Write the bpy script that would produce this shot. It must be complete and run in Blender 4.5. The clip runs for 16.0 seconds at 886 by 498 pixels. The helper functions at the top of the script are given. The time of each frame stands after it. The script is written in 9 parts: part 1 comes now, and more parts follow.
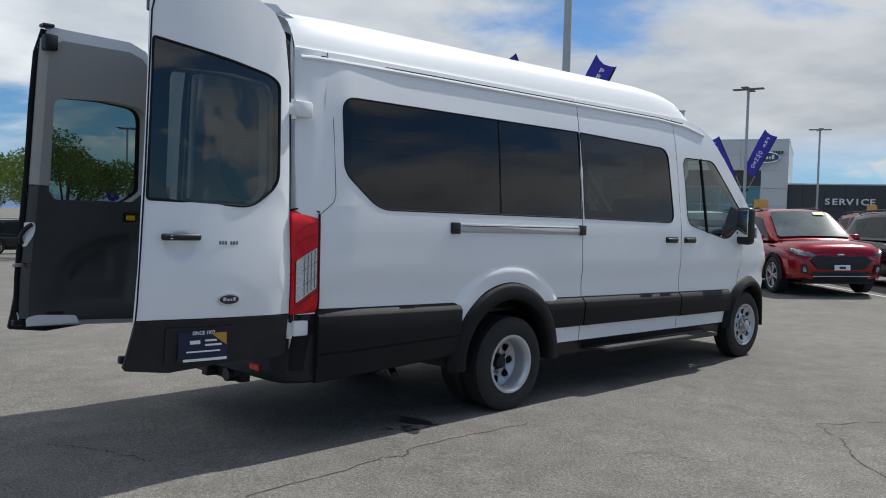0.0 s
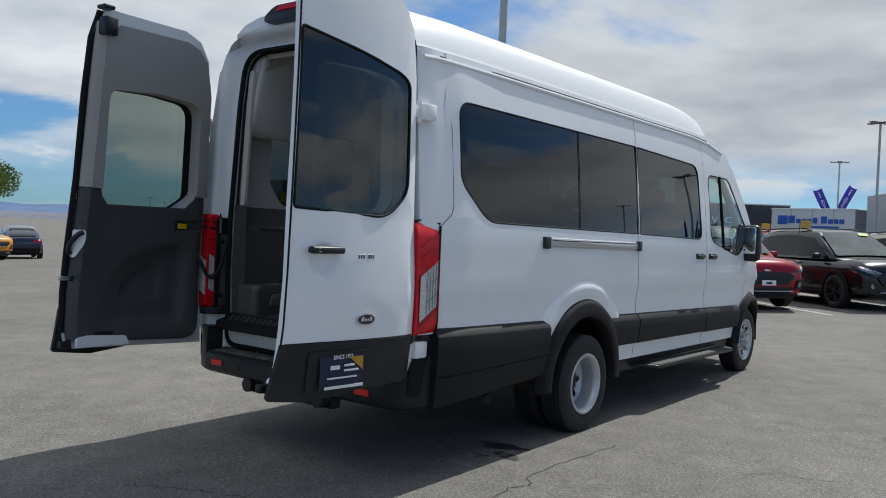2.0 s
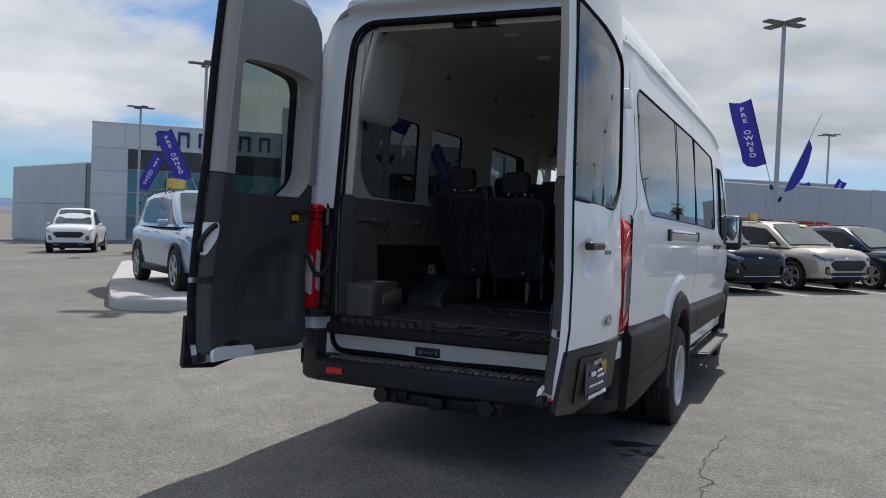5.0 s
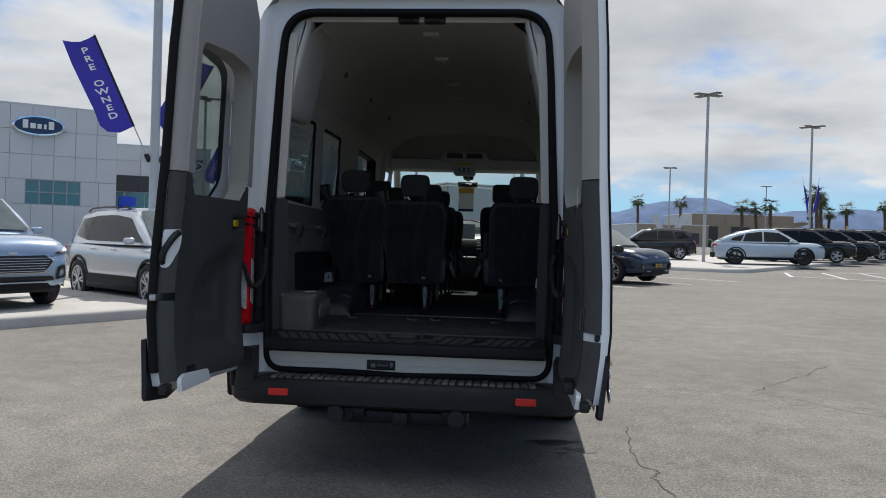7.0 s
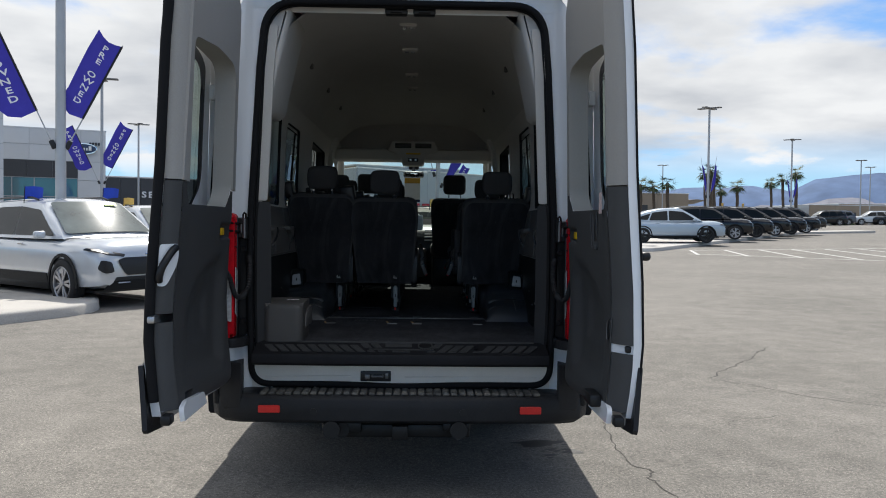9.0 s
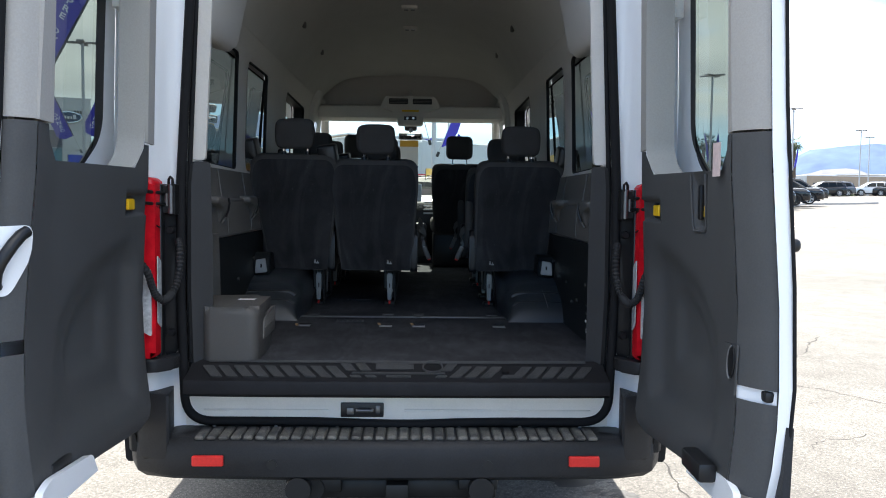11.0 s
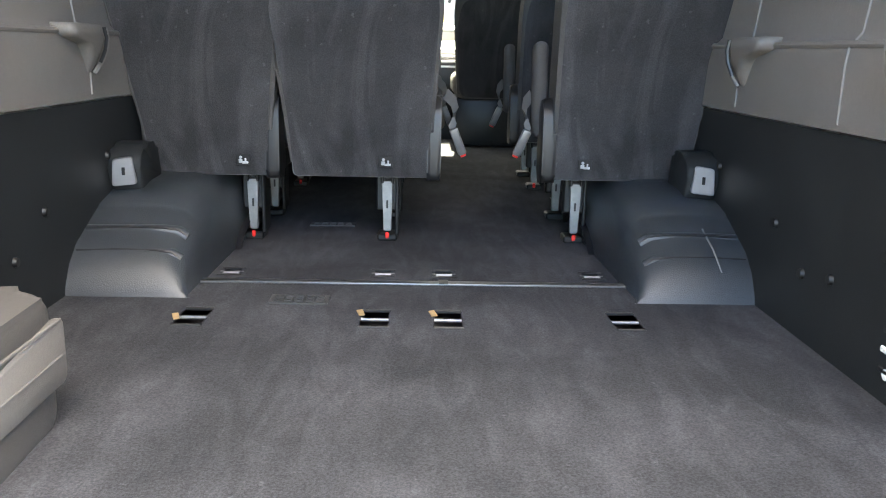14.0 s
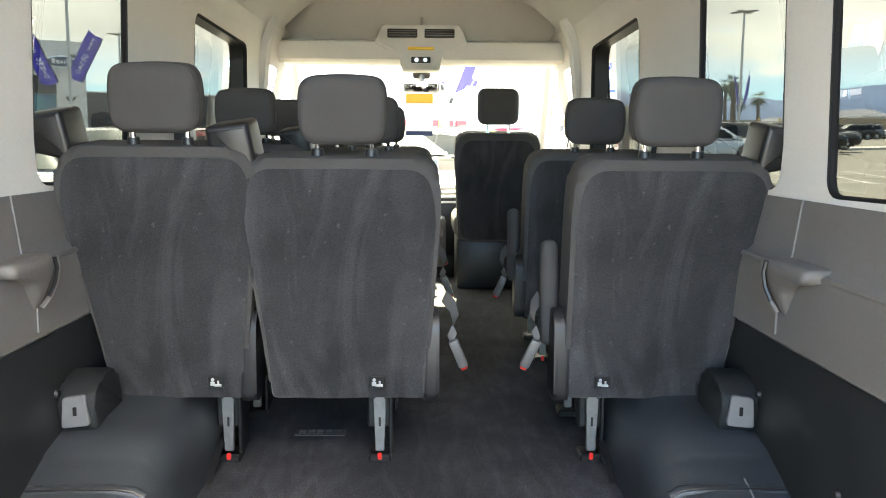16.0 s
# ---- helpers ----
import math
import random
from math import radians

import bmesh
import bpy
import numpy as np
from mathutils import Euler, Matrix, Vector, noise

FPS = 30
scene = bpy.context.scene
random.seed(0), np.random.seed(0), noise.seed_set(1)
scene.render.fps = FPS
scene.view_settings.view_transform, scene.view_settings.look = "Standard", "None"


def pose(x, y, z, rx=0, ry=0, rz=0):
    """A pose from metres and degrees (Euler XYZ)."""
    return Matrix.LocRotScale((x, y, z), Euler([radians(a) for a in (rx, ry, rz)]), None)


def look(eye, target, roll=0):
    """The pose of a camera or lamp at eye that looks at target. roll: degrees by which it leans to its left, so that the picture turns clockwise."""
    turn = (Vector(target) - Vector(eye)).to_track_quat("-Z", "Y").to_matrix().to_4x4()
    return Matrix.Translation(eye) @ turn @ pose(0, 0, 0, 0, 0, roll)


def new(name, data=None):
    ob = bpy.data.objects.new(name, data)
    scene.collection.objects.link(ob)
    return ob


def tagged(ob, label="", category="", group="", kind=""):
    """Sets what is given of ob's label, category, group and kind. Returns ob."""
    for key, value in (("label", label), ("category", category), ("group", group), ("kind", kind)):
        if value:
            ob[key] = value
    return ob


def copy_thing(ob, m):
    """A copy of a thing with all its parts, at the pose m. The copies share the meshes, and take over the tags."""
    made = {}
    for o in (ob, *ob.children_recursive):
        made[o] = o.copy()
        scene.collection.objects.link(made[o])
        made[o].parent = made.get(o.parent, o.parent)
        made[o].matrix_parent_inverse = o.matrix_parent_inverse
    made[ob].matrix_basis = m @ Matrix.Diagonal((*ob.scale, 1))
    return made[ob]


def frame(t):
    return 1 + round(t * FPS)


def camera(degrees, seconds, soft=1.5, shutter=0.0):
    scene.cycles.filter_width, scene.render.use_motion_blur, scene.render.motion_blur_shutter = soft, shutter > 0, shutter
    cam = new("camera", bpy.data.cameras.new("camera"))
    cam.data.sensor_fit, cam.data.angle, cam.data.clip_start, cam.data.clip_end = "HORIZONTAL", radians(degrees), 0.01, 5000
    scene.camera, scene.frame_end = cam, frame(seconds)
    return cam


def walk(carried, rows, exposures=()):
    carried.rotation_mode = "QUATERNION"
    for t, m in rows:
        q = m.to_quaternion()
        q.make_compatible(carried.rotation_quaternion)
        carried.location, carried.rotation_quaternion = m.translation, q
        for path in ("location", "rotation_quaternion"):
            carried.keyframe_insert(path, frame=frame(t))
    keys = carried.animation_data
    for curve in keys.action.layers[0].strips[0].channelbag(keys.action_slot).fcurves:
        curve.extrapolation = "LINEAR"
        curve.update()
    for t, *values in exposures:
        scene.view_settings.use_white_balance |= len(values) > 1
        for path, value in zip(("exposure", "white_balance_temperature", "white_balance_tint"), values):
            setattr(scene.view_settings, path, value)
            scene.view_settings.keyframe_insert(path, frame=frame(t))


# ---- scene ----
cam = camera(55.9, 16.0, soft=1.0)
PATH = [
    (0, (5.258, -2.664, 1.388), (3.793, -1.304, 1.316), 1.6),
    (0.5, (4.904, -2.862, 1.364), (3.477, -1.462, 1.302), 1.8),
    (1, (4.629, -3.099, 1.352), (3.251, -1.651, 1.297), 2.1),
    (1.5, (4.323, -3.308, 1.373), (3.01, -1.8, 1.326), 2.3),
    (2, (3.929, -3.459, 1.349), (2.698, -1.883, 1.315), 2.5),
    (2.5, (3.588, -3.685, 1.319), (2.495, -2.011, 1.3), 2.6),
    (3, (3.282, -3.847, 1.344), (2.24, -2.14, 1.328), 2.7),
    (3.5, (2.921, -4.004, 1.322), (1.922, -2.272, 1.308), 2.7),
    (5.8, (1.325, -4.279, 1.247), (0.761, -2.361, 1.206), 2.1),
    (6, (1.168, -4.271, 1.232), (0.694, -2.328, 1.199), 2.0),
    (6.5, (0.876, -4.348, 1.233), (0.6, -2.367, 1.212), 1.9),
    (7, (0.607, -4.387, 1.255), (0.426, -2.395, 1.242), 1.6),
    (7.5, (0.341, -4.317, 1.256), (0.284, -2.318, 1.253), 1.4),
    (8, (0.207, -4.345, 1.278), (0.24, -2.345, 1.277), 1.2),
    (8.5, (0.145, -4.348, 1.335), (0.187, -2.349, 1.302), 0.9),
    (9, (0.1, -4.209, 1.371), (0.151, -2.211, 1.315), 0.7),
    (11.5, (0.032, -2.468, 1.364), (0.101, -0.475, 1.203), 0.8),
    (12, (-0.008, -2.056, 1.342), (0.062, -0.068, 1.133), 0.9),
    (12.5, (-0.028, -1.692, 1.345), (0.045, 0.289, 1.079), 0.8),
    (13, (0.021, -1.316, 1.342), (0.083, 0.656, 1.013), 1.0),
    (13.5, (-0.007, -0.947, 1.323), (0.054, 1.013, 0.933), 1.2),
    (14, (0.015, -0.623, 1.311), (0.068, 1.322, 0.849), 1.2),
    (14.5, (0.041, -0.373, 1.352), (0.091, 1.573, 0.894), 1.3),
    (15, (0.045, -0.283, 1.425), (0.084, 1.672, 1.001), 1.0),
    (15.5, (0.041, -0.273, 1.518), (0.078, 1.701, 1.197), 0.6),
    (16, (0.033, -0.293, 1.604), (0.074, 1.69, 1.345), 0.4),
]
walk(cam, [(t, look(eye, target, roll)) for t, eye, target, roll in PATH],
     exposures=[(0.0, 0.07, 6150, 7), (3.5, 0.08, 6150, 7.5), (5.8, 0.24, 6250, 8.5), (7.5, 0.32, 6400, 8.5), (9.2, 0.62, 6450, 9), (11.5, 2.6, 6450, 9.5), (12.0, 3.28, 6650, 10.5), (12.5, 3.58, 6950, 12.5), (13.0, 3.82, 6950, 10.5), (13.5, 4.15, 7300, 11.5), (14.0, 4.88, 7900, 12), (14.5, 5.55, 8500, 11), (15.2, 5.42, 8500, 11), (16.0, 5.02, 8450, 10.5)])

# ---------------------------------------------------------------- world and sun
SUN = Vector((0.012, 0.62, 0.78)).normalized()
world = bpy.data.worlds.new("world")
scene.world = world
world.use_nodes = True
wn, wl = world.node_tree.nodes, world.node_tree.links
wn.clear()
w_out = wn.new("ShaderNodeOutputWorld")
w_bg = wn.new("ShaderNodeBackground")
w_bg.inputs[1].default_value = 0.093
w_sky = wn.new("ShaderNodeTexSky")
w_sky.sky_type = 'NISHITA'
w_sky.sun_disc = False
w_sky.sun_elevation = math.asin(SUN.z)
w_sky.sun_rotation = math.atan2(SUN.x, SUN.y)
w_sky.altitude = 600
w_sky.air_density, w_sky.dust_density, w_sky.ozone_density = 1.0, 0.3, 2.0
w_co = wn.new("ShaderNodeTexCoord")
w_sep = wn.new("ShaderNodeSeparateXYZ")
wl.new(w_co.outputs["Generated"], w_sep.inputs[0])


def w_math(op, a, b=None, clamp=False):
    n = wn.new("ShaderNodeMath")
    n.operation, n.use_clamp = op, clamp
    for k, v in enumerate((a, b)):
        if v is None:
            continue
        if isinstance(v, (int, float)):
            n.inputs[k].default_value = v
        else:
            wl.new(v, n.inputs[k])
    return n.outputs[0]


# a cloud layer seen in perspective: the direction over its height
w_h = w_math('ADD', w_math('MAXIMUM', w_sep.outputs[2], 0.0), 0.16)
w_vec = wn.new("ShaderNodeCombineXYZ")
wl.new(w_math('DIVIDE', w_sep.outputs[0], w_h), w_vec.inputs[0])
wl.new(w_math('DIVIDE', w_sep.outputs[1], w_h), w_vec.inputs[1])
w_n1 = wn.new("ShaderNodeTexNoise")
w_n1.inputs["Scale"].default_value, w_n1.inputs["Detail"].default_value, w_n1.inputs["Roughness"].default_value = 0.75, 9.0, 0.55
w_n1.inputs["Distortion"].default_value = 0.25
wl.new(w_vec.outputs[0], w_n1.inputs["Vector"])
w_n2 = wn.new("ShaderNodeTexNoise")
w_n2.inputs["Scale"].default_value, w_n2.inputs["Detail"].default_value = 1.6, 7.0
wl.new(w_vec.outputs[0], w_n2.inputs["Vector"])
w_cover = wn.new("ShaderNodeMapRange")
w_cover.interpolation_type = 'SMOOTHSTEP'
w_cover.inputs[1].default_value, w_cover.inputs[2].default_value = 0.415, 0.545
# the cloud is thicker to the north and broken to the east
w_east = w_math('MULTIPLY', w_math('MAXIMUM', w_math('SUBTRACT', w_sep.outputs[0], 0.48), 0.0), -0.22)
wl.new(w_math('ADD', w_math('ADD', w_n1.outputs[0], w_math('MULTIPLY', w_sep.outputs[1], 0.10)), w_east), w_cover.inputs[0])
w_low = wn.new("ShaderNodeMapRange")
w_low.inputs[1].default_value, w_low.inputs[2].default_value, w_low.inputs[3].default_value, w_low.inputs[4].default_value = 0.05, 0.11, 0.10, 1.0
wl.new(w_sep.outputs[2], w_low.inputs[0])
w_mask = w_math('MULTIPLY', w_cover.outputs[0], w_low.outputs[0], True)
w_cr = wn.new("ShaderNodeValToRGB")
w_cr.color_ramp.elements[0].position, w_cr.color_ramp.elements[0].color = 0.36, (5.7, 5.9, 6.3, 1)
w_cr.color_ramp.elements[1].position, w_cr.color_ramp.elements[1].color = 0.60, (8.4, 8.45, 8.55, 1)
wl.new(w_n2.outputs[0], w_cr.inputs[0])
w_mix = wn.new("ShaderNodeMix")
w_mix.data_type = 'RGBA'
wl.new(w_mask, w_mix.inputs[0])
# clear sky, a little deeper than the model's horizon
w_deep = wn.new("ShaderNodeMix")
w_deep.data_type, w_deep.blend_type = 'RGBA', 'MULTIPLY'
w_deep.inputs[0].default_value = 1.0
w_tone = wn.new("ShaderNodeMix")
w_tone.data_type = 'RGBA'
w_tone.inputs[6].default_value, w_tone.inputs[7].default_value = (0.36, 0.60, 0.86, 1), (0.72, 0.86, 1.0, 1)
w_rise = wn.new("ShaderNodeMapRange")
w_rise.inputs[1].default_value, w_rise.inputs[2].default_value = 0.02, 0.35
wl.new(w_sep.outputs[2], w_rise.inputs[0])
wl.new(w_rise.outputs[0], w_tone.inputs[0])
wl.new(w_tone.outputs[2], w_deep.inputs[7])
wl.new(w_sky.outputs[0], w_deep.inputs[6])
# small heaped clouds low over the horizon
w_map = wn.new("ShaderNodeMapping")
w_map.inputs["Scale"].default_value = (6.0, 6.0, 17.0)
wl.new(w_co.outputs["Generated"], w_map.inputs["Vector"])
w_n3 = wn.new("ShaderNodeTexNoise")
w_n3.inputs["Scale"].default_value, w_n3.inputs["Detail"].default_value, w_n3.inputs["Roughness"].default_value = 1.0, 7.0, 0.55
wl.new(w_map.outputs[0], w_n3.inputs["Vector"])
w_puff = wn.new("ShaderNodeMapRange")
w_puff.interpolation_type = 'SMOOTHSTEP'
w_puff.inputs[1].default_value, w_puff.inputs[2].default_value = 0.54, 0.62
wl.new(w_n3.outputs[0], w_puff.inputs[0])
w_up = wn.new("ShaderNodeMapRange")
w_up.inputs[1].default_value, w_up.inputs[2].default_value = 0.045, 0.075
wl.new(w_sep.outputs[2], w_up.inputs[0])
w_dn = wn.new("ShaderNodeMapRange")
w_dn.inputs[1].default_value, w_dn.inputs[2].default_value, w_dn.inputs[3].default_value, w_dn.inputs[4].default_value = 0.16, 0.24, 1.0, 0.0
wl.new(w_sep.outputs[2], w_dn.inputs[0])
w_heap = w_math('MULTIPLY', w_math('MULTIPLY', w_puff.outputs[0], w_up.outputs[0]), w_dn.outputs[0], True)
w_mix0 = wn.new("ShaderNodeMix")
w_mix0.data_type = 'RGBA'
w_mix0.inputs[7].default_value = (7.2, 7.3, 7.5, 1)
wl.new(w_heap, w_mix0.inputs[0])
wl.new(w_deep.outputs[2], w_mix0.inputs[6])
wl.new(w_mix0.outputs[2], w_mix.inputs[6])
# clouds away from the sun are lit from the front and shine more
w_lit = wn.new("ShaderNodeMix")
w_lit.data_type, w_lit.blend_type = 'RGBA', 'MULTIPLY'
w_lit.inputs[0].default_value = 1.0
wl.new(w_cr.outputs[0], w_lit.inputs[6])
wl.new(w_math('ADD', w_math('MULTIPLY', w_sep.outputs[1], -0.40), 1.14), w_lit.inputs[7])
wl.new(w_lit.outputs[2], w_mix.inputs[7])
wl.new(w_mix.outputs[2], w_bg.inputs[0])
wl.new(w_bg.outputs[0], w_out.inputs[0])

sun = new("sun", bpy.data.lights.new("sun", 'SUN'))
sun.data.energy, sun.data.angle, sun.data.color = 4.15, radians(0.6), (1.0, 0.95, 0.88)
sun.matrix_basis = look((0, 0, 20), Vector((0, 0, 20)) - SUN)


# ---------------------------------------------------------------- materials
def mat(name, color, rough=0.5, metal=0.0, vary=0.0, scale=8.0, color2=None, bump=0.0, bump_scale=60.0, coat=0.0, spec=0.5, fine=0.0, fine_scale=200.0, stretch=None, random_tint=0.0, trans=0.0, ior=1.45, alpha=1.0, emit=0.0, rough_vary=0.0):
    """A principled surface with colour variation at a broad and a fine scale and a bump."""
    m = bpy.data.materials.new(name)
    m.use_nodes = True
    nt = m.node_tree
    N, L = nt.nodes, nt.links
    b = N["Principled BSDF"]
    b.inputs["Base Color"].default_value = (*color, 1)
    b.inputs["Roughness"].default_value = rough
    b.inputs["Metallic"].default_value = metal
    b.inputs["Coat Weight"].default_value = coat
    b.inputs["Coat Roughness"].default_value = 0.04
    b.inputs["Specular IOR Level"].default_value = spec
    b.inputs["Transmission Weight"].default_value = trans
    b.inputs["IOR"].default_value = ior
    b.inputs["Alpha"].default_value = alpha
    if emit:
        b.inputs["Emission Color"].default_value = (*color, 1)
        b.inputs["Emission Strength"].default_value = emit
    if vary or bump or fine or random_tint or rough_vary:
        co = N.new("ShaderNodeTexCoord")
        src = co.outputs["Object"]
        if stretch:
            mp = N.new("ShaderNodeMapping")
            mp.inputs["Scale"].default_value = stretch
            L.new(src, mp.inputs["Vector"])
            src = mp.outputs[0]
        n1 = N.new("ShaderNodeTexNoise")
        n1.inputs["Scale"].default_value, n1.inputs["Detail"].default_value, n1.inputs["Roughness"].default_value = scale, 6, 0.6
        L.new(src, n1.inputs["Vector"])
        n2 = N.new("ShaderNodeTexNoise")
        n2.inputs["Scale"].default_value, n2.inputs["Detail"].default_value = fine_scale, 3
        L.new(src, n2.inputs["Vector"])
        ramp = N.new("ShaderNodeValToRGB")
        ramp.color_ramp.elements[0].position, ramp.color_ramp.elements[1].position = 0.3, 0.7
        c2 = color2 or tuple(c * (1 - vary) for c in color)
        ramp.color_ramp.elements[0].color, ramp.color_ramp.elements[1].color = (*c2, 1), (*color, 1)
        L.new(n1.outputs[0], ramp.inputs[0])
        col = ramp.outputs[0]
        if fine:
            mx = N.new("ShaderNodeMix")
            mx.data_type, mx.blend_type = 'RGBA', 'MULTIPLY'
            mx.inputs[0].default_value = 1.0
            r2 = N.new("ShaderNodeMapRange")
            r2.inputs[1].default_value, r2.inputs[2].default_value, r2.inputs[3].default_value, r2.inputs[4].default_value = 0.3, 0.7, 1 - fine, 1 + fine
            L.new(n2.outputs[0], r2.inputs[0])
            L.new(col, mx.inputs[6])
            L.new(r2.outputs[0], mx.inputs[7])
            col = mx.outputs[2]
        if random_tint:
            oi = N.new("ShaderNodeObjectInfo")
            hs = N.new("ShaderNodeHueSaturation")
            r3 = N.new("ShaderNodeMapRange")
            r3.inputs[3].default_value, r3.inputs[4].default_value = 1 - random_tint, 1 + random_tint
            L.new(oi.outputs["Random"], r3.inputs[0])
            L.new(r3.outputs[0], hs.inputs["Value"])
            L.new(col, hs.inputs["Color"])
            col = hs.outputs[0]
        L.new(col, b.inputs["Base Color"])
        if rough_vary:
            r4 = N.new("ShaderNodeMapRange")
            r4.inputs[3].default_value, r4.inputs[4].default_value = max(0.02, rough - rough_vary), min(1, rough + rough_vary)
            L.new(n1.outputs[0], r4.inputs[0])
            L.new(r4.outputs[0], b.inputs["Roughness"])
        if bump:
            n3 = N.new("ShaderNodeTexNoise")
            n3.inputs["Scale"].default_value, n3.inputs["Detail"].default_value = bump_scale, 4
            L.new(src, n3.inputs["Vector"])
            bp = N.new("ShaderNodeBump")
            bp.inputs["Strength"].default_value, bp.inputs["Distance"].default_value = min(1.0, bump * 10), 0.004 if bump_scale > 30 else 0.02
            L.new(n3.outputs[0], bp.inputs["Height"])
            L.new(bp.outputs[0], b.inputs["Normal"])
    return m


def glass(name, tint, rough=0.0, gloss=0.07):
    """A thin tinted pane: tinted see-through under a clear gloss."""
    m = bpy.data.materials.new(name)
    m.use_nodes = True
    N, L = m.node_tree.nodes, m.node_tree.links
    N.clear()
    out = N.new("ShaderNodeOutputMaterial")
    tr = N.new("ShaderNodeBsdfTransparent")
    tr.inputs[0].default_value = (*tint, 1)
    gl = N.new("ShaderNodeBsdfGlossy")
    gl.inputs["Roughness"].default_value = rough
    lw = N.new("ShaderNodeLayerWeight")
    lw.inputs[0].default_value = 0.5
    pw = N.new("ShaderNodeMath")
    pw.operation = 'POWER'
    pw.inputs[1].default_value = 4.0
    L.new(lw.outputs["Facing"], pw.inputs[0])
    fr = N.new("ShaderNodeMapRange")
    fr.inputs[3].default_value, fr.inputs[4].default_value = gloss, 1.0
    L.new(pw.outputs[0], fr.inputs[0])
    mx = N.new("ShaderNodeMixShader")
    L.new(fr.outputs[0], mx.inputs[0])
    L.new(tr.outputs[0], mx.inputs[1])
    L.new(gl.outputs[0], mx.inputs[2])
    L.new(mx.outputs[0], out.inputs[0])
    return m


M = {}
M["white"] = mat("white_paint", (0.84, 0.845, 0.85), 0.42, vary=0.03, scale=1.5, coat=0.55, fine=0.01, rough_vary=0.05)
M["clad"] = mat("black_cladding", (0.013, 0.013, 0.014), 0.5, spec=0.18, vary=0.25, scale=3, bump=0.03, bump_scale=900, fine=0.15, fine_scale=500)
# warm bounce from the sunlit ground is put into this white
M["white_warm"] = mat("warm_white_paint", (0.80, 0.765, 0.70), 0.5, vary=0.08, scale=9, coat=0.1, fine=0.03)
# pillar and jack box: the trim grey again, darkened against light from the opening
M["pillar"] = mat("dark_pillar_lining", (0.038, 0.038, 0.039), 0.6, vary=0.15, scale=5, bump=0.03, bump_scale=700, fine=0.08)
M["jack"] = mat("grey_jack_box", (0.088, 0.082, 0.076), 0.55, vary=0.12, scale=4, bump=0.03, bump_scale=700, fine=0.08)
M["tread"] = mat("dusty_step_tread", (0.030, 0.030, 0.031), 0.5, vary=0.75, scale=16, color2=(0.17, 0.16, 0.14), spec=0.4, bump=0.04, bump_scale=400, fine=0.3, fine_scale=160, random_tint=0.12)
M["sill"] = mat("black_sill_plastic", (0.014, 0.014, 0.016), 0.6, spec=0.22, vary=0.3, scale=14, fine=0.15)
M["leg_dark"] = mat("dull_lock_steel", (0.20, 0.20, 0.20), 0.4, metal=0.8, vary=0.3, scale=60)
M["bumper"] = mat("bumper_plastic", (0.025, 0.025, 0.027), 0.45, spec=0.28, vary=0.3, scale=5, bump=0.03, bump_scale=700, fine=0.15)
M["rubber"] = mat("rubber", (0.018, 0.018, 0.019), 0.75, vary=0.3, scale=10, bump=0.03, bump_scale=150)
M["seal"] = mat("door_seal", (0.012, 0.012, 0.013), 0.75, spec=0.2, vary=0.2, scale=20)
M["steel"] = mat("painted_steel_rim", (0.55, 0.56, 0.58), 0.4, metal=0.55, vary=0.12, scale=12, fine=0.05)
M["chrome"] = mat("chrome", (0.72, 0.73, 0.75), 0.12, metal=1.0, vary=0.05, scale=20)
M["alu"] = mat("brushed_aluminium", (0.56, 0.56, 0.57), 0.35, metal=0.9, vary=0.12, scale=30)
M["black"] = mat("black_plastic", (0.012, 0.012, 0.013), 0.4, vary=0.2, scale=30)
M["blackmetal"] = mat("black_metal", (0.02, 0.02, 0.02), 0.45, metal=0.4, vary=0.4, scale=20)
M["red_lens"] = mat("red_lens", (0.74, 0.011, 0.022), 0.22, vary=0.35, scale=25, coat=0.25, spec=0.25)
M["red_deep"] = mat("deep_red_bowl", (0.26, 0.002, 0.004), 0.25, vary=0.5, scale=60, coat=0.3)
M["lens_dark"] = mat("lens_flute_grey", (0.25, 0.25, 0.26), 0.25, metal=0.4, vary=0.4, scale=90)
M["clear_lens"] = mat("clear_lens", (0.78, 0.78, 0.78), 0.15, vary=0.45, scale=70, coat=0.8, metal=0.1)
M["yellow"] = mat("amber_reflector", (0.80, 0.48, 0.01), 0.35, vary=0.1, scale=60)
M["reflector"] = mat("red_reflector", (0.75, 0.03, 0.025), 0.3, vary=0.15, scale=120)
M["lite_trim"] = mat("light_grey_trim", (0.63, 0.60, 0.555), 0.6, vary=0.05, scale=3, bump=0.02, bump_scale=600, fine=0.04)
M["door_upper"] = mat("grey_door_trim", (0.37, 0.352, 0.325), 0.6, vary=0.06, scale=3, bump=0.02, bump_scale=600, fine=0.05)
M["headliner"] = mat("headliner_cloth", (0.60, 0.58, 0.54), 0.9, vary=0.06, scale=4, bump=0.03, bump_scale=900, fine=0.06, fine_scale=600)
M["dark_trim"] = mat("dark_grey_trim", (0.148, 0.138, 0.127), 0.55, vary=0.12, scale=4, bump=0.03, bump_scale=700, fine=0.08)
M["door_trim"] = mat("door_lower_trim", (0.067, 0.067, 0.067), 0.6, vary=0.15, scale=4, bump=0.03, bump_scale=700, fine=0.08)
M["board"] = mat("black_side_board", (0.018, 0.020, 0.021), 0.6, spec=0.25, vary=0.3, scale=7, bump=0.02, bump_scale=500, fine=0.1)
M["sill_rib"] = mat("sill_tread", (0.045, 0.045, 0.046), 0.6, vary=0.25, scale=12, bump=0.04, bump_scale=500, fine=0.2)
